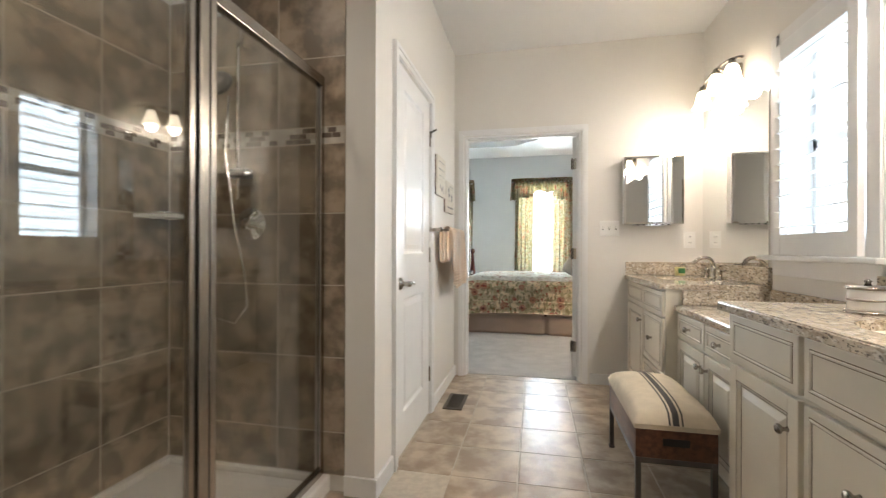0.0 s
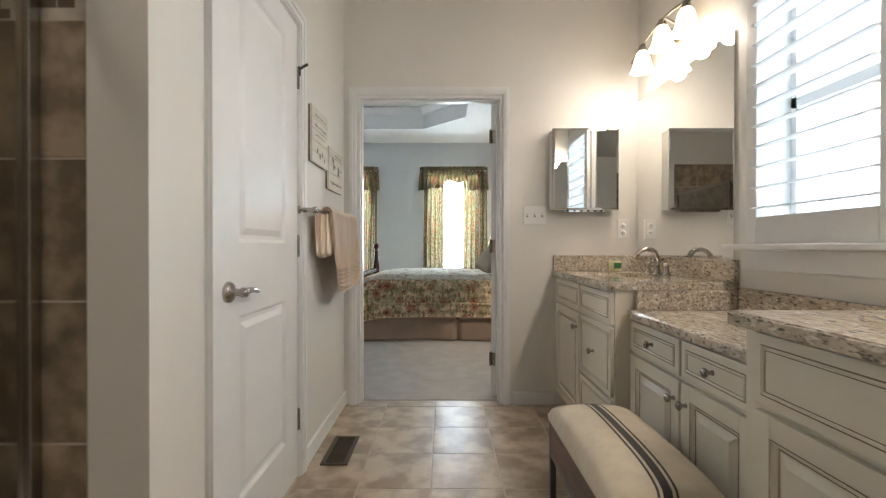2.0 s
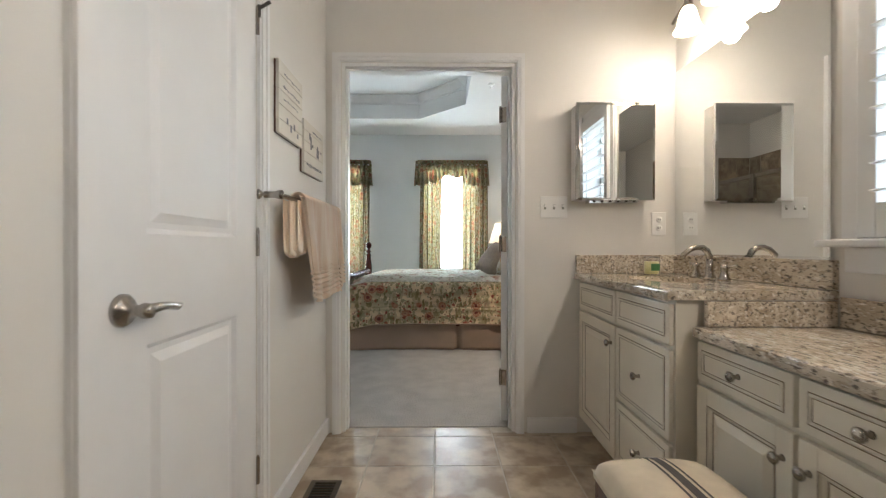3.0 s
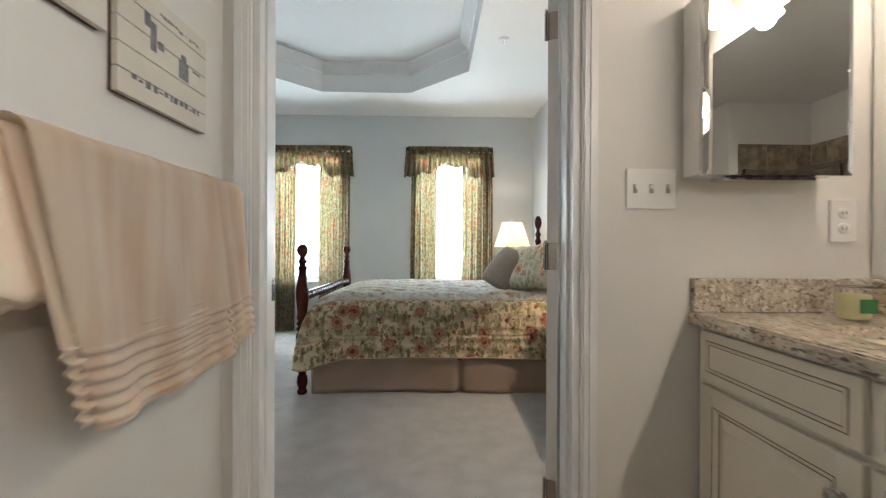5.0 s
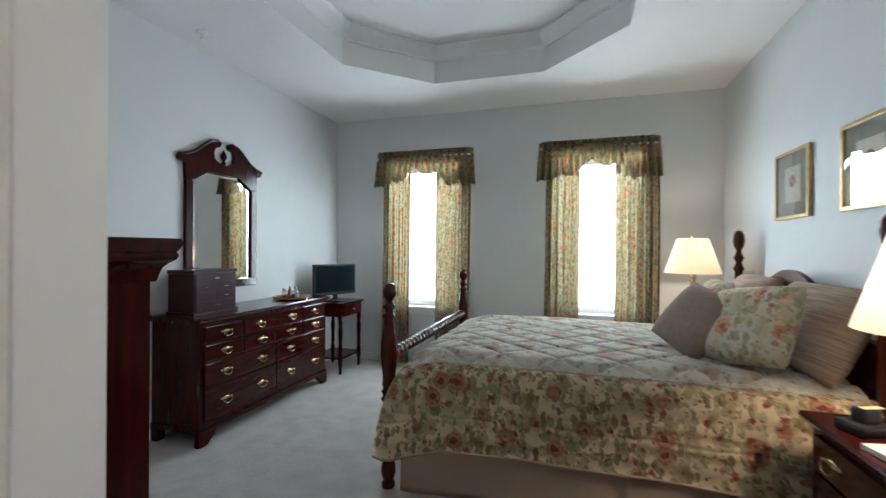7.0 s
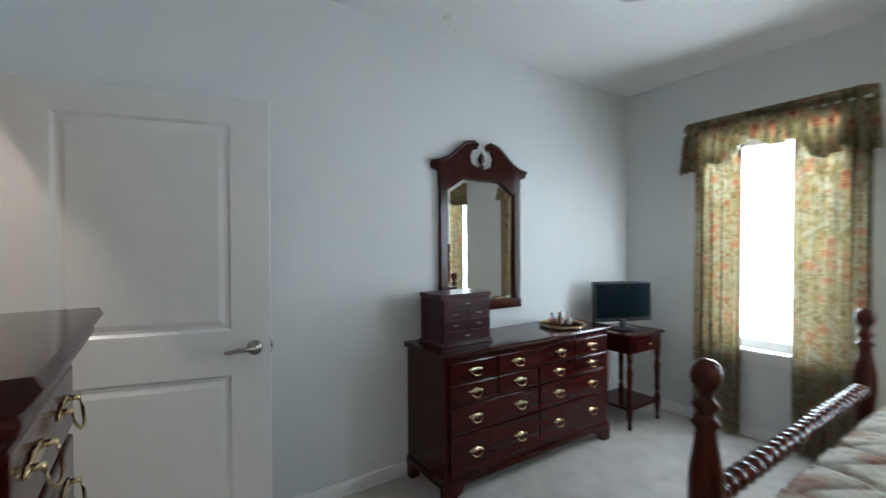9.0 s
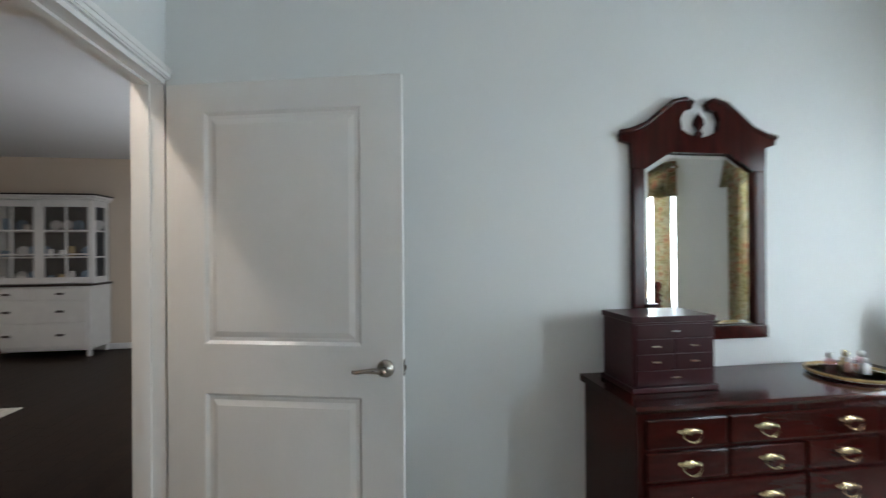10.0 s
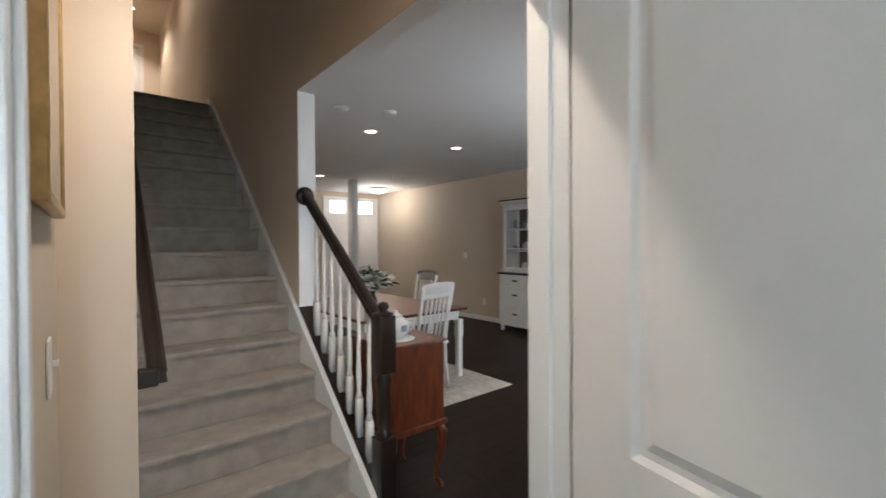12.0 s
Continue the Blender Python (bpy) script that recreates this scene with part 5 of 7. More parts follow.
for k, wx in enumerate(WINX):
    c = thing("curtains", "floral cotton curtains with a scalloped valance, drawn apart", "curtains", group="bedroom curtains")
    part("curtain_panel", curtain_panel(wx - 0.475, wx - 0.15, 0.02, 2.16, RY1 - 0.085, 4, 11 + k), M["curtain"], c)
    part("curtain_panel", curtain_panel(wx + 0.155, wx + 0.54, 0.02, 2.16, RY1 - 0.085, 4.5, 21 + k), M["curtain"], c)
    part("valance", valance(wx - 0.545, wx + 0.555, 1.965, 2.335, RY1 - 0.12, 31 + k), M["valance"], c, "ruffled floral valance")
    part("rod", rods(((wx - 0.53, RY1 - 0.10, 2.27), (wx + 0.53, RY1 - 0.10, 2.27), 0.012)), M["plate"], c)


# ---- bedroom: bed ----
POST = [(0.028, 0.0), (0.036, 0.01), (0.036, 0.03), (0.026, 0.045), (0.034, 0.06), (0.040, 0.09), (0.036, 0.13), (0.024, 0.15), (0.034, 0.17), (0.042, 0.19), (0.045, 0.22), (0.045, 0.42), (0.040, 0.44),
        (0.030, 0.455), (0.044, 0.475), (0.030, 0.495), (0.042, 0.515), (0.030, 0.535), (0.038, 0.55), (0.034, 0.60), (0.046, 0.70), (0.043, 0.78), (0.030, 0.86), (0.026, 0.90), (0.037, 0.915), (0.024, 0.935),
        (0.020, 0.945), (0.036, 0.965), (0.020, 0.985), (0.018, 1.0), (0.034, 1.02), (0.041, 1.045), (0.036, 1.07), (0.02, 1.088), (0.0, 1.092)]
bed = thing("bed", "mahogany four-post bed with turned posts and spool rail", "bed")
BXF, BXH, BYS, BYN = -1.02, 1.10, 5.715, 7.315
for x, top in ((BXF, 1.0), (BXH, 1.30)):
    for y in (BYS, BYN):
        prof = [(r, z if z < 0.55 else 0.55 + (z - 0.55) * (1.0 if top == 1.0 else 1.62)) for r, z in POST]
        part("post", lathe(prof, 20, at=(x, y, 0)), M["bed_wood"], bed, "turned mahogany bed post")
sp = []
n = 26
for k in range(n * 4 + 1):
    t = k / (n * 4)
    sp.append((0.021 + 0.013 * abs(math.sin(math.pi * n * t)), t * (BYN - BYS - 0.07)))
part("spool_rail", lathe(sp, 14, m=Matrix.Translation((BXF, BYS + 0.035, 0.705)) @ Matrix.Rotation(radians(-90), 4, "X")), M["bed_wood"], bed, "turned spool foot rail")
part("foot_rail", boxes((BXF - 0.014, BXF + 0.014, BYS + 0.03, BYN - 0.03, 0.24, 0.40), bevel=0.004), M["bed_wood"], bed)
for y in (BYS, BYN):
    part("side_rail", boxes((BXF + 0.04, BXH - 0.04, y - 0.012 + 0.03 * (1 if y == BYS else -1), y + 0.012 + 0.03 * (1 if y == BYS else -1), 0.24, 0.38)), M["bed_wood"], bed)
hb = [(BYS + 0.03, 0.45)]
for k in range(25):
    t = k / 24
    e = abs(t - 0.5) * 2
    hb.append((BYS + 0.03 + (BYN - BYS - 0.06) * t, 0.90 + 0.27 * (math.cos(math.pi * min(1, e / 0.95)) * 0.5 + 0.5) - 0.0))
hb.append((BYN - 0.03, 0.45))
part("headboard", prism(hb, "x", BXH - 0.014, BXH + 0.014), M["bed_wood"], bed, "arched mahogany headboard")
part("mattress", boxes((BXF + 0.06, BXH - 0.03, BYS + 0.05, BYN - 0.05, 0.38, 0.655), bevel=0.04), M["paper"], bed)
part("box_spring", boxes((BXF + 0.06, BXH - 0.03, BYS + 0.05, BYN - 0.05, 0.20, 0.378), bevel=0.02), M["paper"], bed)

# bed skirt with a box pleat
sk = thing("bed_skirt", "taupe tailored bed skirt with a centre pleat", "bed skirt")


def skirt_side(y, s):
    def fn(u, v):
        x = BXF + 0.075 + (BXH - BXF - 0.10) * u
        d = 0.014 * (1 - v) * math.sin(9 * u + 2) + 0.006 * math.sin(31 * u)
        p = math.exp(-((u - 0.53) / 0.012) ** 2) * (0.055 * (1.15 - v))
        return (x, y + s * (d + 0.012 * (1 - v) - p), 0.008 + 0.32 * v + 0.006 * math.sin(5 * u))
    return sheet(fn, 120, 10, 0.003)


part("side_panel", skirt_side(BYS + 0.005, -1), M["skirt"], sk)
part("side_panel", skirt_side(BYN - 0.005, 1), M["skirt"], sk)
part("foot_panel", sheet(lambda u, v: (BXF + 0.055 - 0.006 * math.sin(22 * u), BYS + 0.04 + (BYN - BYS - 0.08) * u, 0.01 + 0.32 * v), 50, 6, 0.003), M["skirt"], sk)

# quilted bedspread: top and hanging sides
bs = thing("bedspread", "quilted floral bedspread hanging over the bed sides", "bedspread")
SX_0, SX_1, SY_0, SY_1, SZ = BXF + 0.045, BXH - 0.04, BYS - 0.005, BYN + 0.005, 0.695


def quilt(x, y):
    p = 0.30
    a = abs(((x + y * 1.25) / p) % 1 - 0.5) * 2
    b = abs(((x - y * 1.25) / p) % 1 - 0.5) * 2
    return 0.027 * (1 - max(a, b) ** 10) + 0.004 * math.sin(5 * x + 3 * y)


def top_fn(u, v):
    x = SX_0 + 0.04 + (SX_1 - SX_0 - 0.04) * u
    y = SY_0 + 0.06 + (SY_1 - SY_0 - 0.12) * v
    e = min(1.0, min(v, 1 - v) / 0.10)
    ef = min(1.0, u / 0.12)
    hem = min(1.0, min(v, 1 - v) / 0.045)
    return (x, y, SZ - 0.03 * (1 - e) ** 2 - 0.05 * (1 - ef) ** 2 + quilt(x, y) * hem + 0.012 * math.sin(2.2 * u + 1) * hem + 0.012 * (1 - hem))


# the top wears the paler copy of the spread cotton, window light coloured in
part("top_panel", sheet(top_fn, 210, 170, 0.004), M["spread_top_lit"], bs, "quilted top panel, pale from window light put into its colour")


def drop_fn(y_edge, s):
    def fn(u, v):
        x = SX_0 + 0.02 + (SX_1 - SX_0 - 0.0) * u
        t = v * 0.50
        a = min(1.0, t / 0.11)
        ef = min(1.0, u / 0.12)
        z_top = SZ - 0.03 - 0.05 * (1 - ef) ** 2 + 0.012
        wave = 0.012 * math.sin(7 * u + 1) * v + 0.007 * math.sin(17 * u) * v
        if t < 0.11:
            th = a * math.pi / 2
            yy, z = 0.06 - 0.075 * math.sin(th), z_top - 0.07 * (1 - math.cos(th))
        else:
            yy, z = -0.015 - 0.05 * (t - 0.11), z_top - 0.07 - (t - 0.11) * 0.885
        q = 0.006 * math.sin(t * 34) ** 2 - 0.010 * math.exp(-((t - 0.31 - 0.012 * abs(math.sin(16 * u))) / 0.010) ** 2)
        c = max(0.0, 1 - u / 0.13)
        z += (0.05 * max(0.0, 1 - u / 0.035) ** 2 - 0.05 * c) * v
        xx = x - 0.105 * math.sin(1.57 * v) * c
        yy -= 0.055 * min(1.0, v / 0.35) * c
        return (xx, y_edge - s * (yy - wave - q), z + 0.008 * math.sin(4 * u) * v)
    return fn


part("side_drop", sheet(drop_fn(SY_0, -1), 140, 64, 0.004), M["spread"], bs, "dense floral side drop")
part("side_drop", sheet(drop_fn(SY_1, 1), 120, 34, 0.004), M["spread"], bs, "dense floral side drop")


def foot_fn(u, v):
    y = SY_0 + 0.0 + (SY_1 - SY_0) * u
    t = v * 0.42
    e = min(1.0, min(u, 1 - u) / 0.07)
    th = min(1.0, t / 0.10) * math.pi / 2
    x = SX_0 + 0.045 - 0.05 * math.sin(th) + 0.008 * math.sin(14 * u) * v
    z = SZ - 0.045 - 0.06 * (1 - math.cos(th)) - max(0.0, t - 0.10) - 0.03 * (1 - e) ** 2
    return (x, y, z)


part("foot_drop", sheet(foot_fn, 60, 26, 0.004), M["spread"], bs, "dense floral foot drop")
part("piping", sweep([drop_fn(SY_0, -1)(k / 60, 1.0) for k in range(61)], 0.006), M["stripe_sham"], bs, "tan corded edge")


def pillow(name, label, m, w, h, t, material):
    """A plump pillow: local x wide, z high, y thick."""
    p = thing(name, label, "pillow")
    p.matrix_world = m
    bm = bmesh.new()
    N = 22
    for s in (1, -1):
        g = []
        for i in range(N + 1):
            row = []
            for j in range(N + 1):
                a, b = i / N * 2 - 1, j / N * 2 - 1
                pin = 1 - 0.07 * (abs(a) ** 2) * (1 - abs(b) ** 2)
                pin2 = 1 - 0.07 * (abs(b) ** 2) * (1 - abs(a) ** 2)
                e = max(0.0, (1 - a ** 4) * (1 - b ** 4)) ** 0.55
                wr = 0.05 * math.sin(6 * a + 4 * b) * e * (1 - e)
                row.append(bm.verts.new((a * w / 2 * pin2, s * (t / 2 * e + wr * t), h / 2 + b * h / 2 * pin)))
            g.append(row)
        for i in range(N):
            for j in range(N):
                f = bm.faces.new((g[i][j], g[i + 1][j], g[i + 1][j + 1], g[i][j + 1]))
                f.smooth = True
    bmesh.ops.remove_doubles(bm, verts=bm.verts[:], dist=0.0008)
    bmesh.ops.recalc_face_normals(bm, faces=bm.faces[:])
    part("cover", bm, material, p)
    return p


def lean(x, y, z, tilt, rz, roll=0.0):
    return Matrix.Translation((x, y, z)) @ Matrix.Rotation(radians(rz), 4, "Z") @ Matrix.Rotation(radians(tilt), 4, "X") @ Matrix.Rotation(radians(roll), 4, "Y")


pillow("pillow", "square taupe throw pillow leaning on the others", lean(0.44, 6.26, 0.745, -36, -60, 16), 0.42, 0.38, 0.15, M["taupe"])
pillow("pillow", "floral quilted throw pillow leaning on the sham", lean(0.66, 5.97, 0.735, -32, -60, -10), 0.44, 0.42, 0.17, M["pillow_floral"])
pillow("pillow", "floral quilted throw pillow leaning on the sham", lean(0.62, 6.75, 0.725, -32, -96), 0.46, 0.42, 0.17, M["pillow_floral"])
pillow("pillow_sham", "tan striped pillow sham against the headboard", lean(0.92, 6.10, 0.71, -24, -88), 0.68, 0.44, 0.18, M["stripe_sham"])
pillow("pillow_sham", "tan striped pillow sham against the headboard", lean(0.92, 6.90, 0.71, -24, -92), 0.68, 0.44, 0.18, M["stripe_sham"])
pillow("pillow", "plain taupe pillow behind the floral ones", lean(0.78, 6.55, 0.72, -30, -90), 0.50, 0.40, 0.16, M["taupe"])


# ---- bedroom: case furniture ----
def bail_pull(parent, x, z, s=1.2):
    """Brass plate and bail on local y = 0, towards -y."""
    bm = bmesh.new()
    pl = [(-0.042, 0.0), (-0.034, 0.012), (-0.02, 0.010), (-0.012, 0.022), (0, 0.016), (0.012, 0.022), (0.02, 0.010), (0.034, 0.012), (0.042, 0.0), (0.03, -0.012), (0.014, -0.010), (0, -0.022), (-0.014, -0.010), (-0.03, -0.012)]
    prism([(x + a * s, z + b * s * 0.55) for a, b in pl], "y", -0.003, -0.0005, bm)
    for k in (-1, 1):
        rod(bm, (x + k * 0.028 * s, 0, z + 0.003), (x + k * 0.028 * s, -0.016, z + 0.003), 0.0045, seg=8)
    sweep([(x - 0.028 * s, -0.014, z + 0.002), (x - 0.03 * s, -0.018, z - 0.012 * s), (x - 0.015 * s, -0.022, z - 0.024 * s), (x, -0.023, z - 0.027 * s), (x + 0.015 * s, -0.022, z - 0.024 * s), (x + 0.03 * s, -0.018, z - 0.012 * s), (x + 0.028 * s, -0.014, z + 0.002)], 0.0026, seg=6, bm=bm)
    return part("pull", bm, M["brass"], parent, "brass bail pull")


def drawer(parent, x0, x1, z0, z1, pulls, name="drawer"):
    d = part(name, boxes((x0, x1, -0.016, 0.0, z0, z1), bevel=0.006), M["mahogany_y"], parent)
    for px in pulls:
        p = bail_pull(d, px, (z0 + z1) / 2 + 0.006)
        p.location.y = -0.0162
    return d


def case(name, label, category, m, w, depth, h, rows, top_over=0.03, foot=0.11, cornice=False):
    """Case of drawers: local x wide, front on y = 0, back at depth; rows of (x0, x1, z0, z1, pulls)."""
    c = thing(name, label, category)
    c.matrix_world = m
    t = 0.03
    part("body", boxes((0, w, 0.001, depth, foot, h - t)), M["mahogany"], c)
    o = top_over
    prof = [(-o + 0.008, h - t), (-o, h - t + 0.01), (-o - 0.006, h - 0.012), (-o, h), (depth, h), (depth, h - t)]
    bm = prism([(a, b) for a, b in prof], "x", -o * 0.8, w + o * 0.8)
    part("top", bm, M["mahogany_y"], c)
    if cornice:
        cove = [(0.002, h - 0.098), (-0.008, h - 0.096), (-0.010, h - 0.086), (-0.012, h - 0.078), (-0.016, h - 0.066), (-0.024, h - 0.056), (-0.034, h - 0.049), (-0.038, h - 0.040), (-0.037, h - 0.034), (-0.034, h - t), (0.002, h - t)]
        part("cornice", ring_mould(cove, [(0, 0), (w, 0), (w, depth - 0.04), (0, depth - 0.04)], 0.0), M["mahogany_y"], c, "moulded cornice under the top")
    part("base_moulding", boxes((-0.012, w + 0.012, -0.012, depth, foot, foot + 0.035), bevel=0.006), M["mahogany_y"], c)
    for fx in (0, 1):
        x0 = -0.01 if fx == 0 else w + 0.01
        s = 1 if fx == 0 else -1
        pts = [(x0, 0.0), (x0 + s * 0.07, 0.0), (x0 + s * 0.085, 0.03), (x0 + s * 0.12, 0.05), (x0 + s * 0.14, foot), (x0, foot)]
        part("bracket_foot", prism(pts, "y", -0.010, 0.03), M["mahogany"], c)
        part("bracket_foot", prism([(x0, 0.0), (x0 + s * 0.06, 0.0), (x0 + s * 0.06, foot), (x0, foot)], "y", depth - 0.06, depth), M["mahogany"], c)
    for r in rows:
        drawer(c, *r)
    return c


dw = 1.425
g = 0.012
q = (dw - 0.06) / 4
X0 = 0.03
rows_d = []
z = (0.655, 0.765)
rows_d += [(X0, X0 + q - g, *z, [X0 + q / 2]), (X0 + q, X0 + 3 * q - g, *z, [X0 + 1.45 * q, X0 + 2.55 * q]), (X0 + 3 * q, X0 + 4 * q, *z, [X0 + 3.5 * q])]
z = (0.535, 0.643)
rows_d += [(X0 + k * q, X0 + (k + 1) * q - g, *z, [X0 + (k + 0.5) * q]) for k in range(4)]
z = (0.375, 0.523)
rows_d += [(X0 + 2 * k * q, X0 + 2 * (k + 1) * q - g, *z, [X0 + (2 * k + 0.5) * q, X0 + (2 * k + 1.5) * q]) for k in range(2)]
z = (0.155, 0.363)
rows_d += [(X0 + 2 * k * q, X0 + 2 * (k + 1) * q - g, *z, [X0 + (2 * k + 0.5) * q, X0 + (2 * k + 1.5) * q]) for k in range(2)]
case("dresser", "long mahogany dresser with brass bail pulls", "dresser", Matrix.Translation((-2.335, 5.745, 0)) @ Matrix.Rotation(radians(90), 4, "Z"), dw, 0.40, 0.822, rows_d, foot=0.088)

cw = 0.42
rows_c = [(0.025, cw - 0.025, z0, z1, [0.12, cw - 0.12]) for z0, z1 in ((0.14, 0.36), (0.372, 0.58), (0.592, 0.78), (0.792, 0.96), (0.972, 1.10), (1.112, 1.215))]
CHX, CHY = -0.985, 4.345
chest = case("chest_of_drawers", "tall narrow mahogany chest with brass bail pulls", "chest of drawers", Matrix.Translation((CHX, CHY, 0)) @ Matrix.Rotation(radians(180), 4, "Z"), cw, 0.365, 1.295, rows_c, top_over=0.045, cornice=True)
bw = thing("trinket_bowl", "small blue and white china bowl on the chest", "bowl", (-1.30, 4.17, 1.296))
part("bowl", lathe([(0.03, 0), (0.032, 0.006), (0.05, 0.02), (0.075, 0.045), (0.082, 0.055), (0.077, 0.053), (0.045, 0.02), (0.01, 0.012)], 20), M["blue_china"], bw)

nsr = [(0.03, 0.64, 0.50, 0.62, [0.2, 0.47])]
for nm, (nx, ny) in (("a", (0.755, 5.505)), ("b", (0.755, 8.00))):
    ns = case("nightstand", "mahogany nightstand with a drawer over panelled doors", "nightstand", Matrix.Translation((nx, ny, 0)) @ Matrix.Rotation(radians(-90), 4, "Z"), 0.63 if nm == "a" else 0.56, 0.44, 0.685, [(0.03, 0.60 if nm == "a" else 0.53, 0.505, 0.625, [0.16, 0.44])])
    W = 0.63 if nm == "a" else 0.56
    for k in range(2):
        x0 = 0.03 + k * (W - 0.06) / 2
        d = part("door", boxes((x0 + 0.003, x0 + (W - 0.06) / 2 - 0.003, -0.014, 0.0, 0.155, 0.492), bevel=0.003), M["mahogany"], ns)
        part("door_panel", raised(x0 + 0.04, x0 + (W - 0.06) / 2 - 0.04, 0.195, 0.452, -0.0142, 0.008, 0.02), M["mahogany"], d)
        part("knob", lathe([(0.008, 0), (0.005, 0.008), (0.011, 0.018), (0.003, 0.022)], 12, m=Matrix.Translation((x0 + ((W - 0.06) / 2 - 0.025 if k == 0 else 0.025), -0.014, 0.33)) @ Matrix.Rotation(radians(90), 4, "X")), M["brass"], d, "brass knob")


def table_lamp(x, y, z, sh_z0, sh_z1, r0, r1, watts):
    l = thing("table_lamp", "lit brass table lamp with a pleated cream shade", "table lamp", (x, y, z))
    k = (sh_z0 + 0.03 - z) / 0.36
    prof = [(0.085, 0), (0.085, 0.012), (0.07, 0.022), (0.055, 0.03), (0.05, 0.045), (0.062, 0.06), (0.045, 0.075), (0.03, 0.09), (0.022, 0.105), (0.035, 0.12), (0.052, 0.15), (0.056, 0.17), (0.045, 0.195), (0.025, 0.215), (0.034, 0.225), (0.022, 0.235), (0.018, 0.25), (0.026, 0.29), (0.030, 0.32), (0.018, 0.345), (0.010, 0.36)]
    part("base", lathe([(r, h * k) for r, h in prof], 28), M["brass"], l, "polished brass baluster base")
    part("harp", rods(((0, 0, 0.35 * k), (0, 0, sh_z1 - z + 0.02), 0.004)), M["brass"], l)
    part("finial", lathe([(0.004, 0), (0.01, 0.008), (0.004, 0.02), (0.0, 0.024)], 10, at=(0, 0, sh_z1 - z + 0.005)), M["brass"], l)
    bm = bmesh.new()
    N = 120
    a = []
    for h, r in ((sh_z0 - z, r0), (sh_z1 - z, r1)):
        a.append([bm.verts.new(((r + 0.003 * (i % 2)) * math.cos(2 * math.pi * i / N), (r + 0.003 * (i % 2)) * math.sin(2 * math.pi * i / N), h)) for i in range(N)])
    for i in range(N):
        bm.faces.new((a[0][i], a[0][(i + 1) % N], a[1][(i + 1) % N], a[1][i]))
    bmesh.ops.solidify(bm, geom=bm.faces[:], thickness=0.0015)
    part("shade", bm, M["shade"], l, "pleated cream fabric shade")
    bulb("table_lamp_bulb", (x, y, (sh_z0 + sh_z1) / 2 + 0.01), watts, (1.0, 0.81, 0.58), 0.035)


table_lamp(0.905, 5.17, 0.705, 1.045, 1.335, 0.19, 0.105, 28)
table_lamp(0.875, 7.66, 0.685, 1.085, 1.375, 0.21, 0.115, 11)
mg = thing("magazine", "closed magazine lying on the nightstand", "magazine", (0.90, 5.13, 0.686), 12)
part("cover", boxes((-0.14, 0.14, -0.11, 0.11, 0.0, 0.018), bevel=0.002), M["paper"], mg)
ph = thing("cordless_phone", "black cordless telephone with a yellow band", "telephone", (0.83, 5.36, 0.686), 20)
part("base", boxes((-0.06, 0.06, -0.05, 0.05, 0, 0.035), bevel=0.012), M["black_plastic"], ph)
part("handset", boxes((-0.035, 0.035, -0.03, 0.02, 0.032, 0.085), bevel=0.014), M["black_plastic"], ph)
part("band", boxes((-0.036, 0.036, -0.031, -0.012, 0.0855, 0.0875)), M["candle"], ph, "yellow band")


# framed prints over the bed head
def framed_print(name, label, axis_x, s, y0, y1, z0, z1, wood, art, deep=0.022, matte="mat_board"):
    f = thing(name, label, "framed picture")
    a, b = sorted((axis_x, axis_x + s * deep))
    w = 0.022
    part("frame", boxes((a, b, y0, y0 + w, z0, z1), (a, b, y1 - w, y1, z0, z1), (a, b, y0 + w, y1 - w, z0, z0 + w), (a, b, y0 + w, y1 - w, z1 - w, z1), bevel=0.004), M[wood], f)
    c, d = sorted((axis_x + s * 0.003, axis_x + s * (deep - 0.013)))
    part("mat_board", boxes((c, d, y0 + w, y1 - w, z0 + w, z1 - w)), M[matte], f)
    c, d = sorted((axis_x + s * (deep - 0.013), axis_x + s * (deep - 0.0115)))
    my, mz = (y1 - y0) * 0.27, (z1 - z0) * 0.24
    part("print", boxes((c, d, y0 + my, y1 - my, z0 + mz, z1 - mz)), M["paper"], f, "ivory flower print")
    c, d = sorted((axis_x + s * (deep - 0.0115), axis_x + s * (deep - 0.0105)))
    cy, cz = (y0 + y1) / 2, (z0 + z1) / 2
    bm = bmesh.new()
    for k in range(7):
        an = k * 2 * math.pi / 7
        prism([(cy + 0.022 * math.cos(an) + 0.018 * math.cos(t * 0.785), cz + 0.02 + 0.022 * math.sin(an) + 0.018 * math.sin(t * 0.785)) for t in range(8)], "x", c + 0.0001 * k, d + 0.0001 * k, bm)
    part("blossom", bm, M[art], f, "printed blossom")
    c, d = sorted((axis_x + s * (deep - 0.006), axis_x + s * (deep - 0.004)))
    gl = part("glass", boxes((c, d, y0 + w, y1 - w, z0 + w, z1 - w)), M["pane"], f)
    gl.visible_shadow = False


M["rose"] = mat("printed_rose", (0.42, 0.16, 0.12), 0.8, vary=0.2, scale=40)
framed_print("framed_print", "gilt-framed flower print on the wall over the bed", RX1 - 0.001, -1, 6.56, 6.985, 1.475, 1.90, "gilt", "rose")
framed_print("framed_print", "gilt-framed flower print on the wall over the bed", RX1 - 0.001, -1, 5.845, 6.26, 1.475, 1.90, "gilt", "rose")

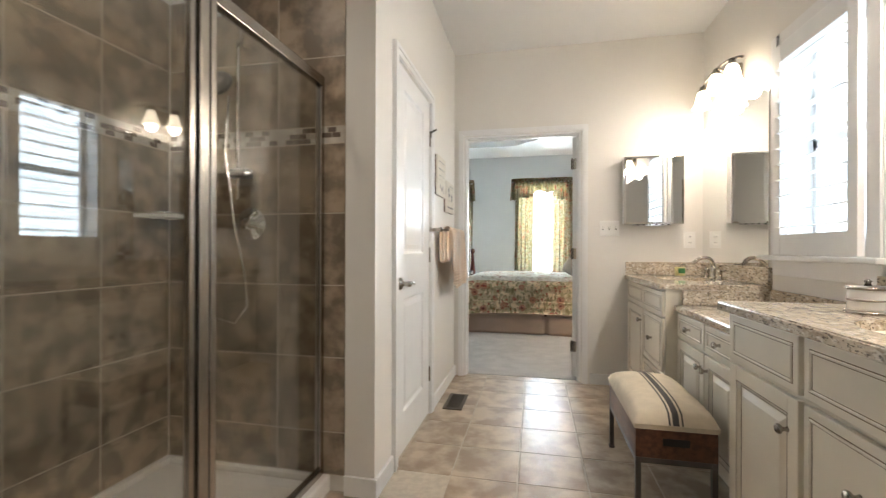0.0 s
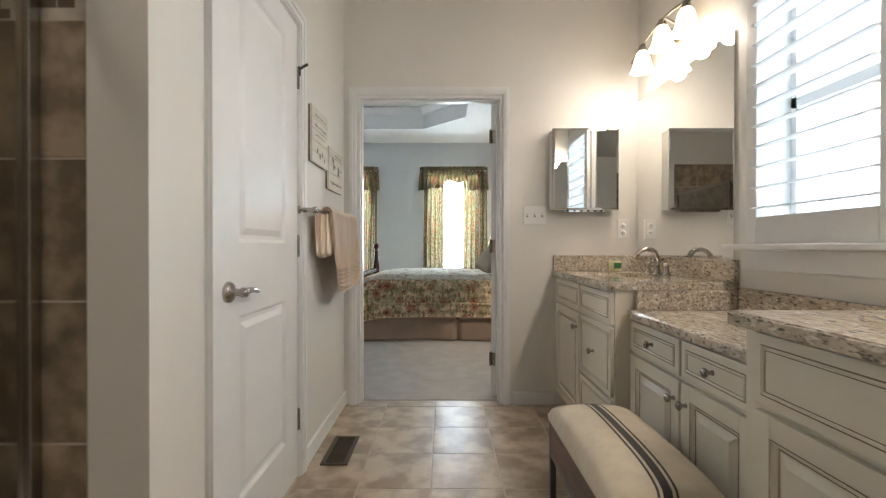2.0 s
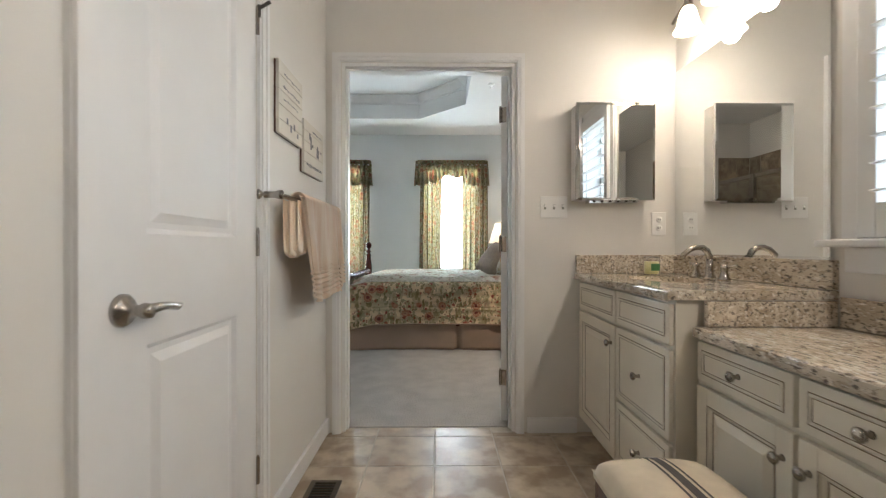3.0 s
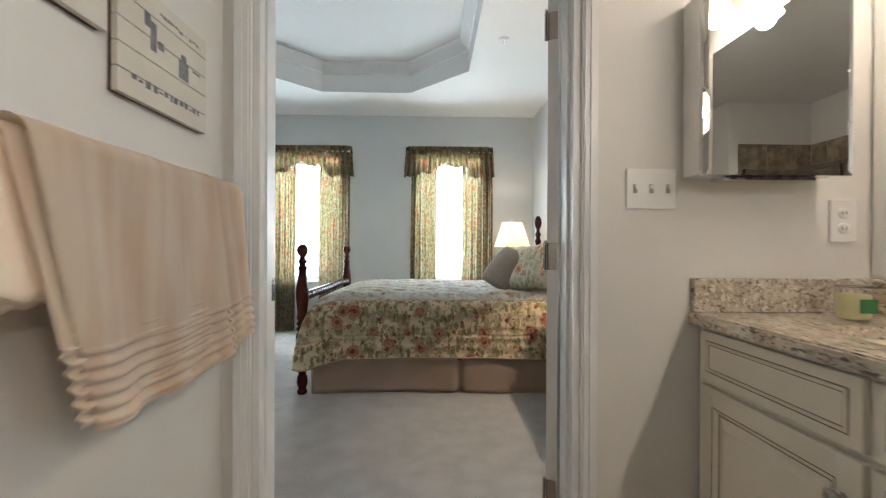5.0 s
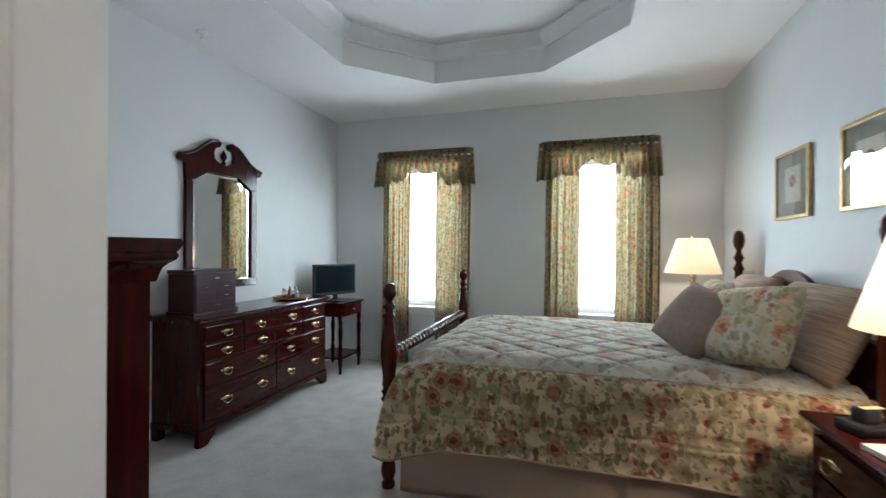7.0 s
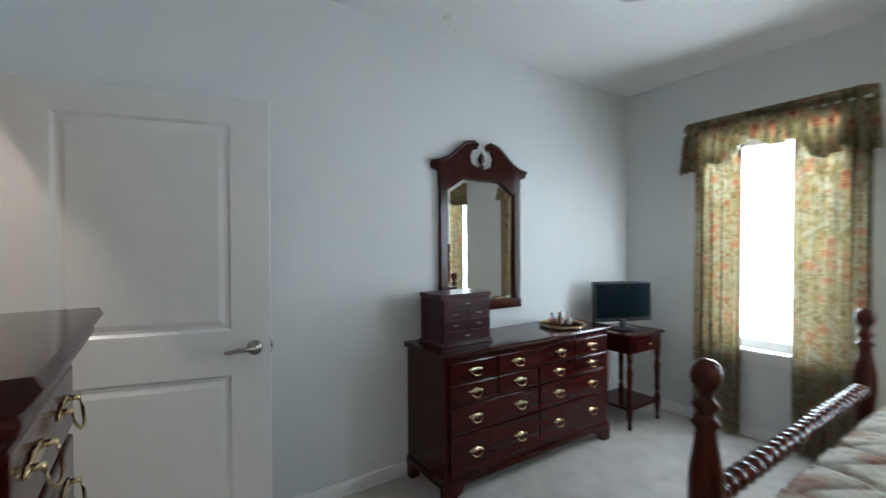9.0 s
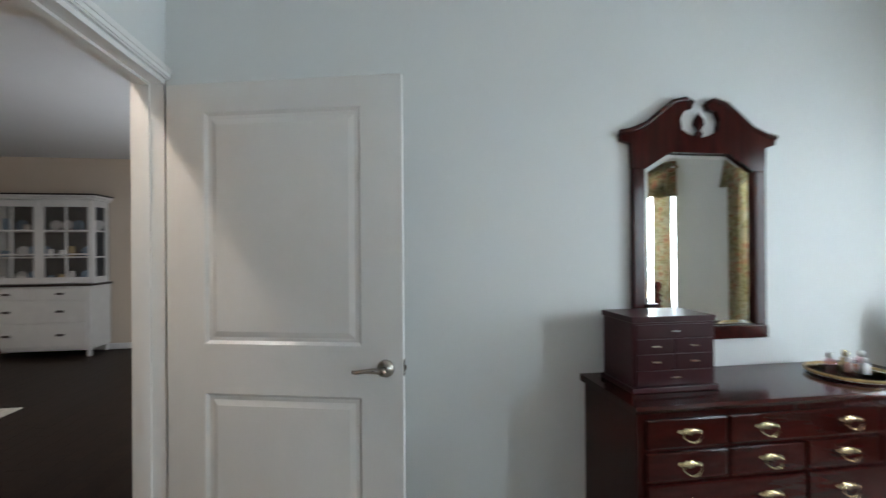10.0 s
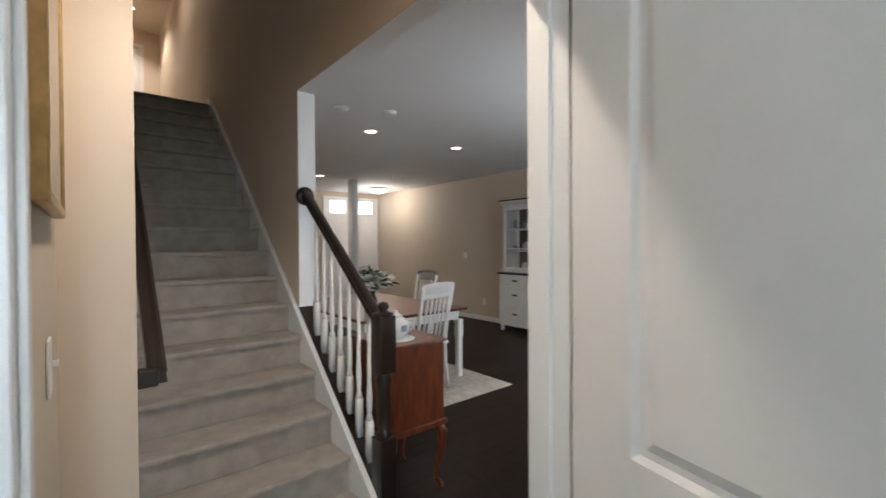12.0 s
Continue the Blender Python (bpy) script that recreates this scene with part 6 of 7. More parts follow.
# wall mirror with a broken pediment
wm = thing("pediment_mirror", "mahogany wall mirror with a broken-arch pediment", "mirror")
MX = RX0 + 0.001
cy = 6.33
half = [(0.405, 1.895), (0.41, 1.93), (0.35, 1.945), (0.28, 1.975), (0.20, 2.04), (0.14, 2.085), (0.075, 2.102), (0.035, 2.085), (0.045, 2.055), (0.085, 2.045), (0.105, 2.005), (0.095, 1.955), (0.06, 1.935), (0.03, 1.925), (0.0, 1.92)]
low = [(0.0, 1.846), (0.155, 1.846), (0.285, 1.766), (0.35, 1.766), (0.355, 1.88)]
for s in (-1, 1):
    part("pediment", prism([(cy + s * a, b) for a, b in half + low], "x", MX, MX + 0.028), M["mahogany"], wm, "scrolled half of the pediment")
    part("cornice", sweep([(MX + 0.026, cy + s * a, b) for a, b in half[1:8]], [0.014, 0.013, 0.012, 0.012, 0.012, 0.011, 0.010]), M["mahogany"], wm)
    part("stile", boxes((MX, MX + 0.03, cy + s * 0.32 - 0.03, cy + s * 0.32 + 0.03, 1.02, 1.765), bevel=0.006), M["mahogany"], wm)
part("bottom_rail", boxes((MX, MX + 0.03, cy - 0.36, cy + 0.36, 0.955, 1.019), bevel=0.006), M["mahogany_y"], wm)
part("finial", lathe([(0.012, 1.92), (0.02, 1.94), (0.01, 1.955), (0.026, 1.985), (0.022, 2.01), (0.008, 2.03), (0.0, 2.05)], 14, at=(MX + 0.014, cy, 0)), M["mahogany"], wm)


def bevelled_glass(outline, x, rise, border):
    """Mirror plate facing +x with a ground border all round; outline of (y, z), anticlockwise."""
    bm = prism(outline, "x", x - 0.006, x)
    n = len(outline)
    outer = [bm.verts.new((x + 0.0005, a, b)) for a, b in outline]
    inner = []
    for k in range(n):
        p, q, r = Vector(outline[k]), Vector(outline[k - 1]), Vector(outline[(k + 1) % n])
        d0, d1 = (p - q).normalized(), (r - p).normalized()
        n0, n1 = Vector((-d0.y, d0.x)), Vector((-d1.y, d1.x))
        mi = (n0 + n1) / (1 + n0.dot(n1)) * border
        inner.append(bm.verts.new((x + rise, p.x + mi.x, p.y + mi.y)))
    bm.faces.new(inner)
    for k in range(n):
        bm.faces.new((outer[k], outer[(k + 1) % n], inner[(k + 1) % n], inner[k]))
    return bm


gm = [(cy - 0.289, 1.02), (cy + 0.289, 1.02), (cy + 0.289, 1.765), (cy + 0.155, 1.845), (cy - 0.155, 1.845), (cy - 0.289, 1.765)]
part("glass", bevelled_glass(gm, MX + 0.009, 0.004, 0.024), M["mirror"], wm, "bevelled mirror glass")

# jewellery box
jb = thing("jewelry_box", "burgundy wooden jewellery box with small drawers", "jewelry box", (-2.445, 5.80, 0.823), 90)
part("body", boxes((0, 0.36, 0.001, 0.22, 0.02, 0.275), bevel=0.003), M["velvet_box"], jb)
part("base", boxes((-0.01, 0.37, -0.012, 0.23, 0.0, 0.02), bevel=0.003), M["velvet_box"], jb)
part("lid", boxes((-0.006, 0.366, -0.006, 0.226, 0.276, 0.30), bevel=0.004), M["velvet_box"], jb)
for z0, z1, cols in ((0.215, 0.268, 1), (0.155, 0.21, 2), (0.09, 0.15, 2), (0.028, 0.085, 1)):
    for k in range(cols):
        x0, x1 = 0.012 + k * 0.336 / cols, 0.012 + (k + 1) * 0.336 / cols
        d = part("small_drawer", boxes((x0 + 0.002, x1 - 0.002, -0.006, 0.0, z0, z1), bevel=0.0015), M["velvet_box"], jb)
        cx = (x0 + x1) / 2
        part("bar_pull", boxes((cx - 0.018, cx + 0.018, -0.012, -0.0062, (z0 + z1) / 2 - 0.003, (z0 + z1) / 2 + 0.003)), M["chrome"], d, "small bright pull")

# vanity tray with bottles
vt = thing("vanity_tray", "round mirrored vanity tray with a gilt rim", "tray", (-2.50, 6.88, 0.823))
part("tray", lathe([(0.15, 0), (0.155, 0.004), (0.155, 0.012), (0.148, 0.012), (0.146, 0.006), (0.0, 0.006)], 32), M["chrome"], vt)
part("rim", lathe([(0.158, 0.010), (0.162, 0.018), (0.158, 0.024), (0.152, 0.022), (0.152, 0.010)], 32), M["gilt"], vt, "gilt pierced rim")
M["pink_glass"] = clear_glass("pink_perfume_glass", (0.94, 0.70, 0.75), 0.14)
M["amber"] = mat("amber_perfume_glass", (0.55, 0.42, 0.22), 0.1, vary=0.05)
for dx, dy, h, r, mm in ((-0.02, -0.08, 0.095, 0.022, "pink_glass"), (0.03, -0.045, 0.085, 0.02, "pink_glass"), (-0.03, 0.01, 0.10, 0.017, "amber"), (0.02, 0.05, 0.075, 0.018, "china"), (-0.02, 0.085, 0.095, 0.022, "pink_glass")):
    b = thing("perfume_bottle", "small perfume bottle standing on the vanity tray", "bottle", (-2.50 + dx, 6.88 + dy, 0.8295), group="bottles on the tray")
    part("bottle", lathe([(r * 0.9, 0), (r, 0.004), (r, h * 0.6), (r * 0.5, h * 0.7), (r * 0.45, h * 0.74)], 16), M[mm], b)
    part("cap", lathe([(r * 0.6, h * 0.741), (r * 0.65, h * 0.9), (r * 0.5, h), (0.001, h)], 14), M["china"] if mm != "amber" else M["brass"], b, "bottle cap")

# television on its side table
st = thing("side_table", "small mahogany side table with turned legs", "side table", (-2.68, 7.38, 0))
part("top", boxes((0, 0.40, 0.0, 0.46, 0.70, 0.722), bevel=0.006), M["mahogany_y"], st)
part("apron", boxes((0.02, 0.38, 0.02, 0.44, 0.58, 0.699)), M["mahogany"], st)
d = part("drawer", boxes((0.381, 0.392, 0.06, 0.40, 0.595, 0.69), bevel=0.003), M["mahogany_y"], st)
part("knob", lathe([(0.006, 0), (0.005, 0.008), (0.012, 0.018), (0.003, 0.022)], 12, m=Matrix.Translation((0.392, 0.23, 0.642)) @ Matrix.Rotation(radians(90), 4, "Y")), M["brass"], d, "brass knob")
for x in (0.04, 0.36):
    for y in (0.04, 0.42):
        part("leg", lathe([(0.012, 0), (0.018, 0.02), (0.013, 0.05), (0.02, 0.10), (0.024, 0.13), (0.024, 0.20), (0.014, 0.22), (0.022, 0.25), (0.018, 0.32), (0.025, 0.44), (0.016, 0.50), (0.024, 0.52), (0.024, 0.58)], 14, at=(x, y, 0)), M["mahogany"], st)
part("shelf", boxes((0.025, 0.375, 0.025, 0.435, 0.15, 0.168), bevel=0.004), M["mahogany_y"], st)
tv = thing("television", "small black flat television on a stand", "television", (-2.50, 7.61, 0.7225), -22)
part("stand", lathe([(0.115, 0), (0.115, 0.008), (0.10, 0.014), (0.03, 0.018), (0.026, 0.07)], 28), M["black_plastic"], tv, "oval glossy stand")
part("case", boxes((-0.028, 0.012, -0.265, 0.265, 0.06, 0.385), bevel=0.008), M["black_plastic"], tv)
part("screen", boxes((0.0125, 0.0150, -0.245, 0.245, 0.092, 0.365)), M["tv_screen"], tv, "dark glossy screen")
part("badge", boxes((0.0125, 0.0142, -0.02, 0.02, 0.072, 0.078)), M["chrome"], tv)

# smoke detector in the ceiling recess
sd = thing("smoke_detector", "round white smoke detector in the tray ceiling", "detector", (-0.52, 5.75, CEIL + TC))
part("disc", lathe([(0.040, -0.034), (0.056, -0.026), (0.062, 0.0)], 24), M["plate"], sd)
part("vent_ring", lathe([(0.058, -0.022), (0.0595, -0.018), (0.0605, -0.014)], 24), M["mat_board"], sd, "grey vent ring")

# ceiling sprinklers
for x, y in ((0.49, 6.0), (-2.53, 5.93)):
    s = thing("ceiling_sprinkler", "small white sprinkler head in the ceiling", "sprinkler", (x, y, CEIL))
    part("escutcheon", lathe([(0.012, -0.012), (0.038, -0.006), (0.04, 0.0)], 20), M["plate"], s)
    part("deflector", lathe([(0.016, -0.045), (0.016, -0.042), (0.005, -0.04), (0.006, -0.012)], 12), M["plate"], s)

# hall door of the bedroom
panel_door("door_bedroom", "open white two-panel bedroom door against the wall", 0.944, 2.04, Matrix.Translation((-2.715, 3.985, 0.012)) @ Matrix.Rotation(radians(75.5), 4, "Z"), hz=0.942, stile=0.154, rails=((0, 0.20), (0.833, 1.018), (1.93, 2.04)))


# ---- hall and stairs ----
RISE, RUN, NY0, SXL, SXR = 0.176, 0.2138, 2.758, -1.998, -2.915
stairs = tagged(new("stairs"), "carpeted staircase rising between tan walls", "stairs", kind="structure")
for n in range(1, 18):
    y1 = NY0 - RUN * (n - 1)
    z1 = RISE * n
    deep = RUN + 0.02 if n < 17 else 4.3
    bm = boxes((SXR, SXL, y1 - deep, y1 - 0.028, max(0.0, z1 - RISE - 0.05), z1 - 0.03))
    box(bm, SXR, SXL, y1 - deep, y1, z1 - 0.032, z1, bevel=0.012)
    part("step", bm, M["stair_carpet"], stairs)


def zline(y):
    return RISE + (NY0 - y) * RISE / RUN


for nm, x0, x1, top in (("trim_stair_skirt", -2.945, -2.916, 0.04), ("trim_stair_skirt_east", -1.997, -1.990, 0.10)):
    ys = (2.80, -0.75)
    poly = [(ys[0], 0.0), (ys[0], zline(ys[0]) + top), (ys[1], zline(ys[1]) + top), (ys[1], zline(ys[1]) - 0.45), (2.2, 0.0)]
    setting(nm, prism(poly, "x", x0, x1), M["trim"], "white painted stair skirt board", "skirt board")
def capz(y):
    return 0.888 - 0.852 * (y - 1.942)


setting("trim_stair_stringer", prism([(2.70, 0.0), (2.70, capz(2.70)), (1.762, capz(1.762)), (1.762, 0.0)], "x", -3.045, -2.947), M["espresso"], "dark stained closed stair stringer", "stringer")

br = thing("stair_balustrade", "dark stair rail with white turned balusters", "balustrade")
nx, ny = -2.995, 2.735
bm = boxes((nx - 0.045, nx + 0.045, ny - 0.045, ny + 0.045, 0.0, 0.50), (nx - 0.045, nx + 0.045, ny - 0.045, ny + 0.045, 0.82, 1.10), bevel=0.004)
lathe([(0.036, 0.50), (0.042, 0.515), (0.032, 0.53), (0.038, 0.60), (0.033, 0.74), (0.042, 0.79), (0.034, 0.81), (0.036, 0.82)], 18, at=(nx, ny, 0), bm=bm)
newel = part("newel_post", bm, M["espresso"], br, "dark turned newel post")
part("newel_cap", lathe([(0.050, 1.10), (0.053, 1.110), (0.034, 1.118), (0.018, 1.124), (0.027, 1.138), (0.029, 1.150), (0.022, 1.162), (0.008, 1.168), (0.0, 1.169)], 20, at=(nx, ny, 0)), M["espresso"], newel)
r0, r1 = Vector((nx, 1.79, 1.775)), Vector((nx, ny - 0.03, 1.06))
d = (r1 - r0)
prof = [(-0.03, -0.02), (-0.026, 0.01), (-0.03, 0.022), (-0.018, 0.036), (0.0, 0.04), (0.018, 0.036), (0.03, 0.022), (0.026, 0.01), (0.03, -0.02)]
bm = bmesh.new()
va = [bm.verts.new((nx + a, r0.y, r0.z + b)) for a, b in prof]
vb = [bm.verts.new((nx + a, r1.y, r1.z + b)) for a, b in prof]
bm.faces.new(va)
bm.faces.new(list(reversed(vb)))
for k in range(len(prof)):
    bm.faces.new((va[k], vb[k], vb[(k + 1) % len(prof)], va[(k + 1) % len(prof)]))
bmesh.ops.recalc_face_normals(bm, faces=bm.faces[:])
part("handrail", bm, M["espresso"], br, "dark moulded handrail")
part("rosette", lathe([(0.062, 0), (0.062, 0.012), (0.05, 0.02), (0.04, 0.03)], 22, m=Matrix.Translation((nx, 1.7605, 1.775)) @ Matrix.Rotation(radians(-90), 4, "X")), M["espresso"], br, "round dark rosette on the wall end")
for k in range(7):
    y = 1.942 + 0.1083 * k
    zb = capz(y)
    zt = r0.z + (y - r0.y) * d.z / d.y - 0.018
    bm = boxes((nx - 0.017, nx + 0.017, y - 0.017, y + 0.017, zb - 0.012, zb + 0.20))
    lathe([(0.016, zb + 0.20), (0.017, zb + 0.215), (0.010, zb + 0.235), (0.014, zb + 0.27), (0.016, zb + 0.33), (0.011, zb + 0.40), (0.009, zt)], 12, at=(nx, y, 0), bm=bm)
    part("baluster", bm, M["white_paint"], br, "white turned baluster")

hr = thing("wall_handrail", "dark wall-mounted handrail beside the stairs", "handrail")
hx = -2.058
p0, p1 = Vector((hx, 2.80, 1.0)), Vector((hx, -0.6, 1.0 + 3.4 * RISE / RUN))
bm = bmesh.new()
va = [bm.verts.new((hx + a * 0.95, p0.y, p0.z + b)) for a, b in prof]
vb = [bm.verts.new((hx + a * 0.95, p1.y, p1.z + b)) for a, b in prof]
bm.faces.new(va)
bm.faces.new(list(reversed(vb)))
for k in range(len(prof)):
    bm.faces.new((va[k], vb[k], vb[(k + 1) % len(prof)], va[(k + 1) % len(prof)]))
box(bm, hx + 0.0, -1.996, 2.775, 2.83, 0.978, 1.036, bevel=0.006)
bmesh.ops.recalc_face_normals(bm, faces=bm.faces[:])
part("rail", bm, M["espresso"], hr)
for y in (2.3, 0.9, -0.3):
    z = 1.0 + (2.80 - y) * RISE / RUN
    part("bracket", sweep([(-1.996, y, z - 0.07), (-2.03, y, z - 0.075), (hx, y, z - 0.04), (hx, y, z - 0.015)], 0.007), M["nickel"], hr, "metal rail bracket")

setting("trim_opening_lining", boxes((-3.068, -2.952, 1.7612, 1.7642, 0.97, 2.4665), (-3.068, -2.952, 1.7612, 3.849, 2.4668, 2.4698)), M["ceiling"], "white lining of the opening beside the stairs", "trim")

# upper landing door and lamps
dl = thing("landing_door", "white panelled door on the upper landing", "door", (-2.62, -4.99, 2.993))
part("leaf", boxes((0, 0.62, -0.005, 0.03, 0.0, 2.03), bevel=0.003), M["trim"], dl)
for z0, z1 in ((0.2, 0.8), (1.0, 1.9)):
    part("panel", boxes((0.12, 0.50, 0.031, 0.036, z0, z1), bevel=0.002), M["trim"], dl)
setting("trim_landing_casing", boxes((-2.70, -2.63, -4.998, -4.97, 2.993, 5.06), (-1.999, -1.996, -4.998, -4.97, 2.993, 5.06), (-2.70, -1.998, -4.998, -4.97, 5.061, 5.13)), M["trim"], "white casing of the landing door", "door casing")


def can_light(x, y, z, watts, r=0.062):
    c = thing("recessed_light", "round white recessed ceiling light, lit", "ceiling light", (x, y, z))
    part("trim_ring", lathe([(r + 0.02, -0.004), (r + 0.022, 0.0), (r, 0.0), (r - 0.004, -0.006)], 28), M["plate"], c)
    part("lens", lathe([(r - 0.012, -0.0095), (r - 0.006, -0.007), (r - 0.006, -0.002)], 28), M["lamp_disc"], c, "glowing lens")
    if watts:
        spot("recessed_lamp", (x, y, z - 0.03), watts, (1.0, 0.87, 0.71), 130, 0.06)


can_light(-4.36, 0.29, 2.739, 23)
can_light(-5.67, 0.28, 2.739, 23)
can_light(-5.19, -2.99, 2.739, 26)
can_light(-2.45, -2.2, 5.399, 20)
can_light(-2.45, -4.2, 5.399, 60)
can_light(-1.35, 1.05, CEIL - 0.011, 13)
can_light(-2.3, 3.45, 2.739, 54)
fl = thing("flush_light", "lit dome flush-mount light in the entrance", "ceiling light", (-6.95, -3.85, 2.739))
part("dome", lathe([(0.03, -0.12), (0.11, -0.11), (0.17, -0.08), (0.20, -0.035), (0.20, -0.03)], 28), M["flush_glass"], fl)
part("pan", lathe([(0.21, -0.03), (0.215, -0.01), (0.12, 0.0)], 28), M["nickel"], fl)
bulb("entrance_bulb", (-6.95, -3.85, 2.50), 17, WARM, 0.12)
for x, y in ((-3.72, 0.86), (-4.14, 1.03)):
    s = thing("smoke_detector", "round white detector on the hall ceiling", "detector", (x, y, 2.739))
    part("disc", lathe([(0.045, -0.035), (0.062, -0.028), (0.066, 0.0)], 24), M["plate"], s)

# hall print and switch beside the door
framed_print("framed_print", "pale framed print on the hall wall", -1.811, -1, 3.06, 3.62, 1.52, 2.22, "gilt", "rose", deep=0.026, matte="paper")
sw = thing("light_switch", "white toggle switch plate on the hall wall", "switch")
part("plate", boxes((-1.817, -1.811, 3.25, 3.33, 1.13, 1.25), bevel=0.002), M["plate"], sw)
part("toggle", boxes((-1.83, -1.817, 3.286, 3.294, 1.19, 1.203)), M["plate"], sw)

# ---- dining room ----
# small cherry cabinet on cabriole legs
cc = thing("silver_chest", "cherry wood chest on curved cabriole legs", "chest", (-3.495, 2.17, 0))
CW, CD = 0.375, 0.43
part("body", boxes((0, CW, 0, CD, 0.42, 0.875), bevel=0.004), M["cherry"], cc)
part("top", boxes((-0.012, CW + 0.012, -0.012, CD + 0.012, 0.876, 0.895), bevel=0.006), M["cherry"], cc)
part("waist_moulding", boxes((-0.014, CW + 0.014, -0.014, CD + 0.014, 0.385, 0.42), bevel=0.008), M["cherry"], cc)
for x, sxn in ((0.03, -1), (CW - 0.03, 1)):
    for y, syn in ((0.03, -1), (CD - 0.03, 1)):
        bm = sweep([(x, y, 0.40), (x + sxn * 0.022, y + syn * 0.022, 0.33), (x + sxn * 0.018, y + syn * 0.018, 0.24), (x - sxn * 0.002, y - syn * 0.002, 0.13), (x - sxn * 0.006, y - syn * 0.006, 0.06), (x + sxn * 0.014, y + syn * 0.014, 0.02), (x + sxn * 0.024, y + syn * 0.024, 0.012)], [0.030, 0.032, 0.024, 0.016, 0.014, 0.02, 0.012], 10)
        part("cabriole_leg", bm, M["cherry"], cc, "curved cherry leg")
dy = thing("doily", "round white lace doily", "doily", (-3.27, 2.43, 0.8955))
part("lace", lathe([(0.11, 0), (0.112, 0.002), (0.0, 0.003)], 30), M["petal"], dy)
tp = thing("teapot", "white china teapot with blue flowers", "teapot", (-3.27, 2.43, 0.8990))
bm = lathe([(0.045, 0), (0.05, 0.006), (0.075, 0.03), (0.085, 0.065), (0.075, 0.10), (0.045, 0.12), (0.04, 0.124)], 24)
part("pot", bm, M["china"], tp)
part("lid", lathe([(0.043, 0.1245), (0.03, 0.14), (0.01, 0.148), (0.012, 0.16), (0.0, 0.165)], 20), M["china"], tp)
part("spout", sweep([(0.07, 0.0, 0.05), (0.11, 0.0, 0.075), (0.13, 0.0, 0.115)], [0.018, 0.013, 0.009]), M["china"], tp)
part("handle", sweep([(-0.07, 0, 0.09), (-0.115, 0, 0.095), (-0.125, 0, 0.06), (-0.105, 0, 0.03), (-0.075, 0, 0.03)], 0.007), M["china"], tp)
part("painted_flower", boxes((-0.02, 0.02, 0.0855, 0.0870, 0.05, 0.085)), M["blue_china"], tp, "blue painted flower")

rg = thing("area_rug", "cream patterned dining room rug", "rug")
part("rug_body", boxes((-5.21, -3.25, -1.6, 1.64, 0.001, 0.011), bevel=0.003), M["rug"], rg)

dt = thing("dining_table", "white dining table with a brown wooden top", "table")
part("top", boxes((-5.05, -3.75, -0.75, 1.15, 0.735, 0.765), bevel=0.008), M["cherry"], dt)
part("apron", boxes((-4.98, -3.82, -0.68, 1.08, 0.635, 0.734)), M["white_paint"], dt)
for x in (-4.98, -3.82):
    for y in (-0.68, 1.08):
        part("leg", boxes((x - 0.035, x + 0.035, y - 0.035, y + 0.035, 0.45, 0.634), (x - 0.028, x + 0.028, y - 0.028, y + 0.028, 0.011, 0.45), bevel=0.004), M["white_paint"], dt)


def slat_chair(m, first=None):
    c = thing("dining_chair", "white slat-back wooden dining chair", "chair", group="chairs round the dining table")
    part("seat", boxes((-0.22, 0.22, -0.21, 0.21, 0.44, 0.47), bevel=0.01), M["white_paint"], c)
    for x in (-0.19, 0.19):
        part("leg", rods(((x * 1.05, -0.19, 0), (x, -0.17, 0.44), 0.016, 0.02)), M["white_paint"], c)
        part("back_post", sweep([(x, 0.22, 0.0), (x, 0.19, 0.25), (x, 0.18, 0.46), (x * 1.05, 0.22, 0.75), (x * 1.1, 0.28, 1.02)], [0.018, 0.02, 0.02, 0.018, 0.016]), M["white_paint"], c)
    part("top_rail", sheet(lambda u, v: (-0.22 + 0.44 * u, 0.265 + 0.03 * v + 0.03 * (1 - (2 * u - 1) ** 2), 0.93 + 0.13 * v + 0.02 * (1 - (2 * u - 1) ** 2) * v), 12, 3, 0.022), M["white_paint"], c)
    for k in range(6):
        x = -0.145 + k * 0.058
        part("slat", sweep([(x, 0.19, 0.46), (x, 0.235, 0.70), (x * 1.02, 0.29, 0.95)], [0.010, 0.012, 0.010], 8), M["white_paint"], c)
    part("stretcher", rods(((-0.19, -0.175, 0.2), (0.19, -0.175, 0.2), 0.011)), M["white_paint"], c)
    c.matrix_world = m
    return c


ch = slat_chair(pose(-4.42, 1.10, 0.011, 0, 0, 8))
copy_thing(ch, pose(-5.18, -0.10, 0.011, 0, 0, 90))
copy_thing(ch, pose(-3.62, 0.1, 0.011, 0, 0, -90))

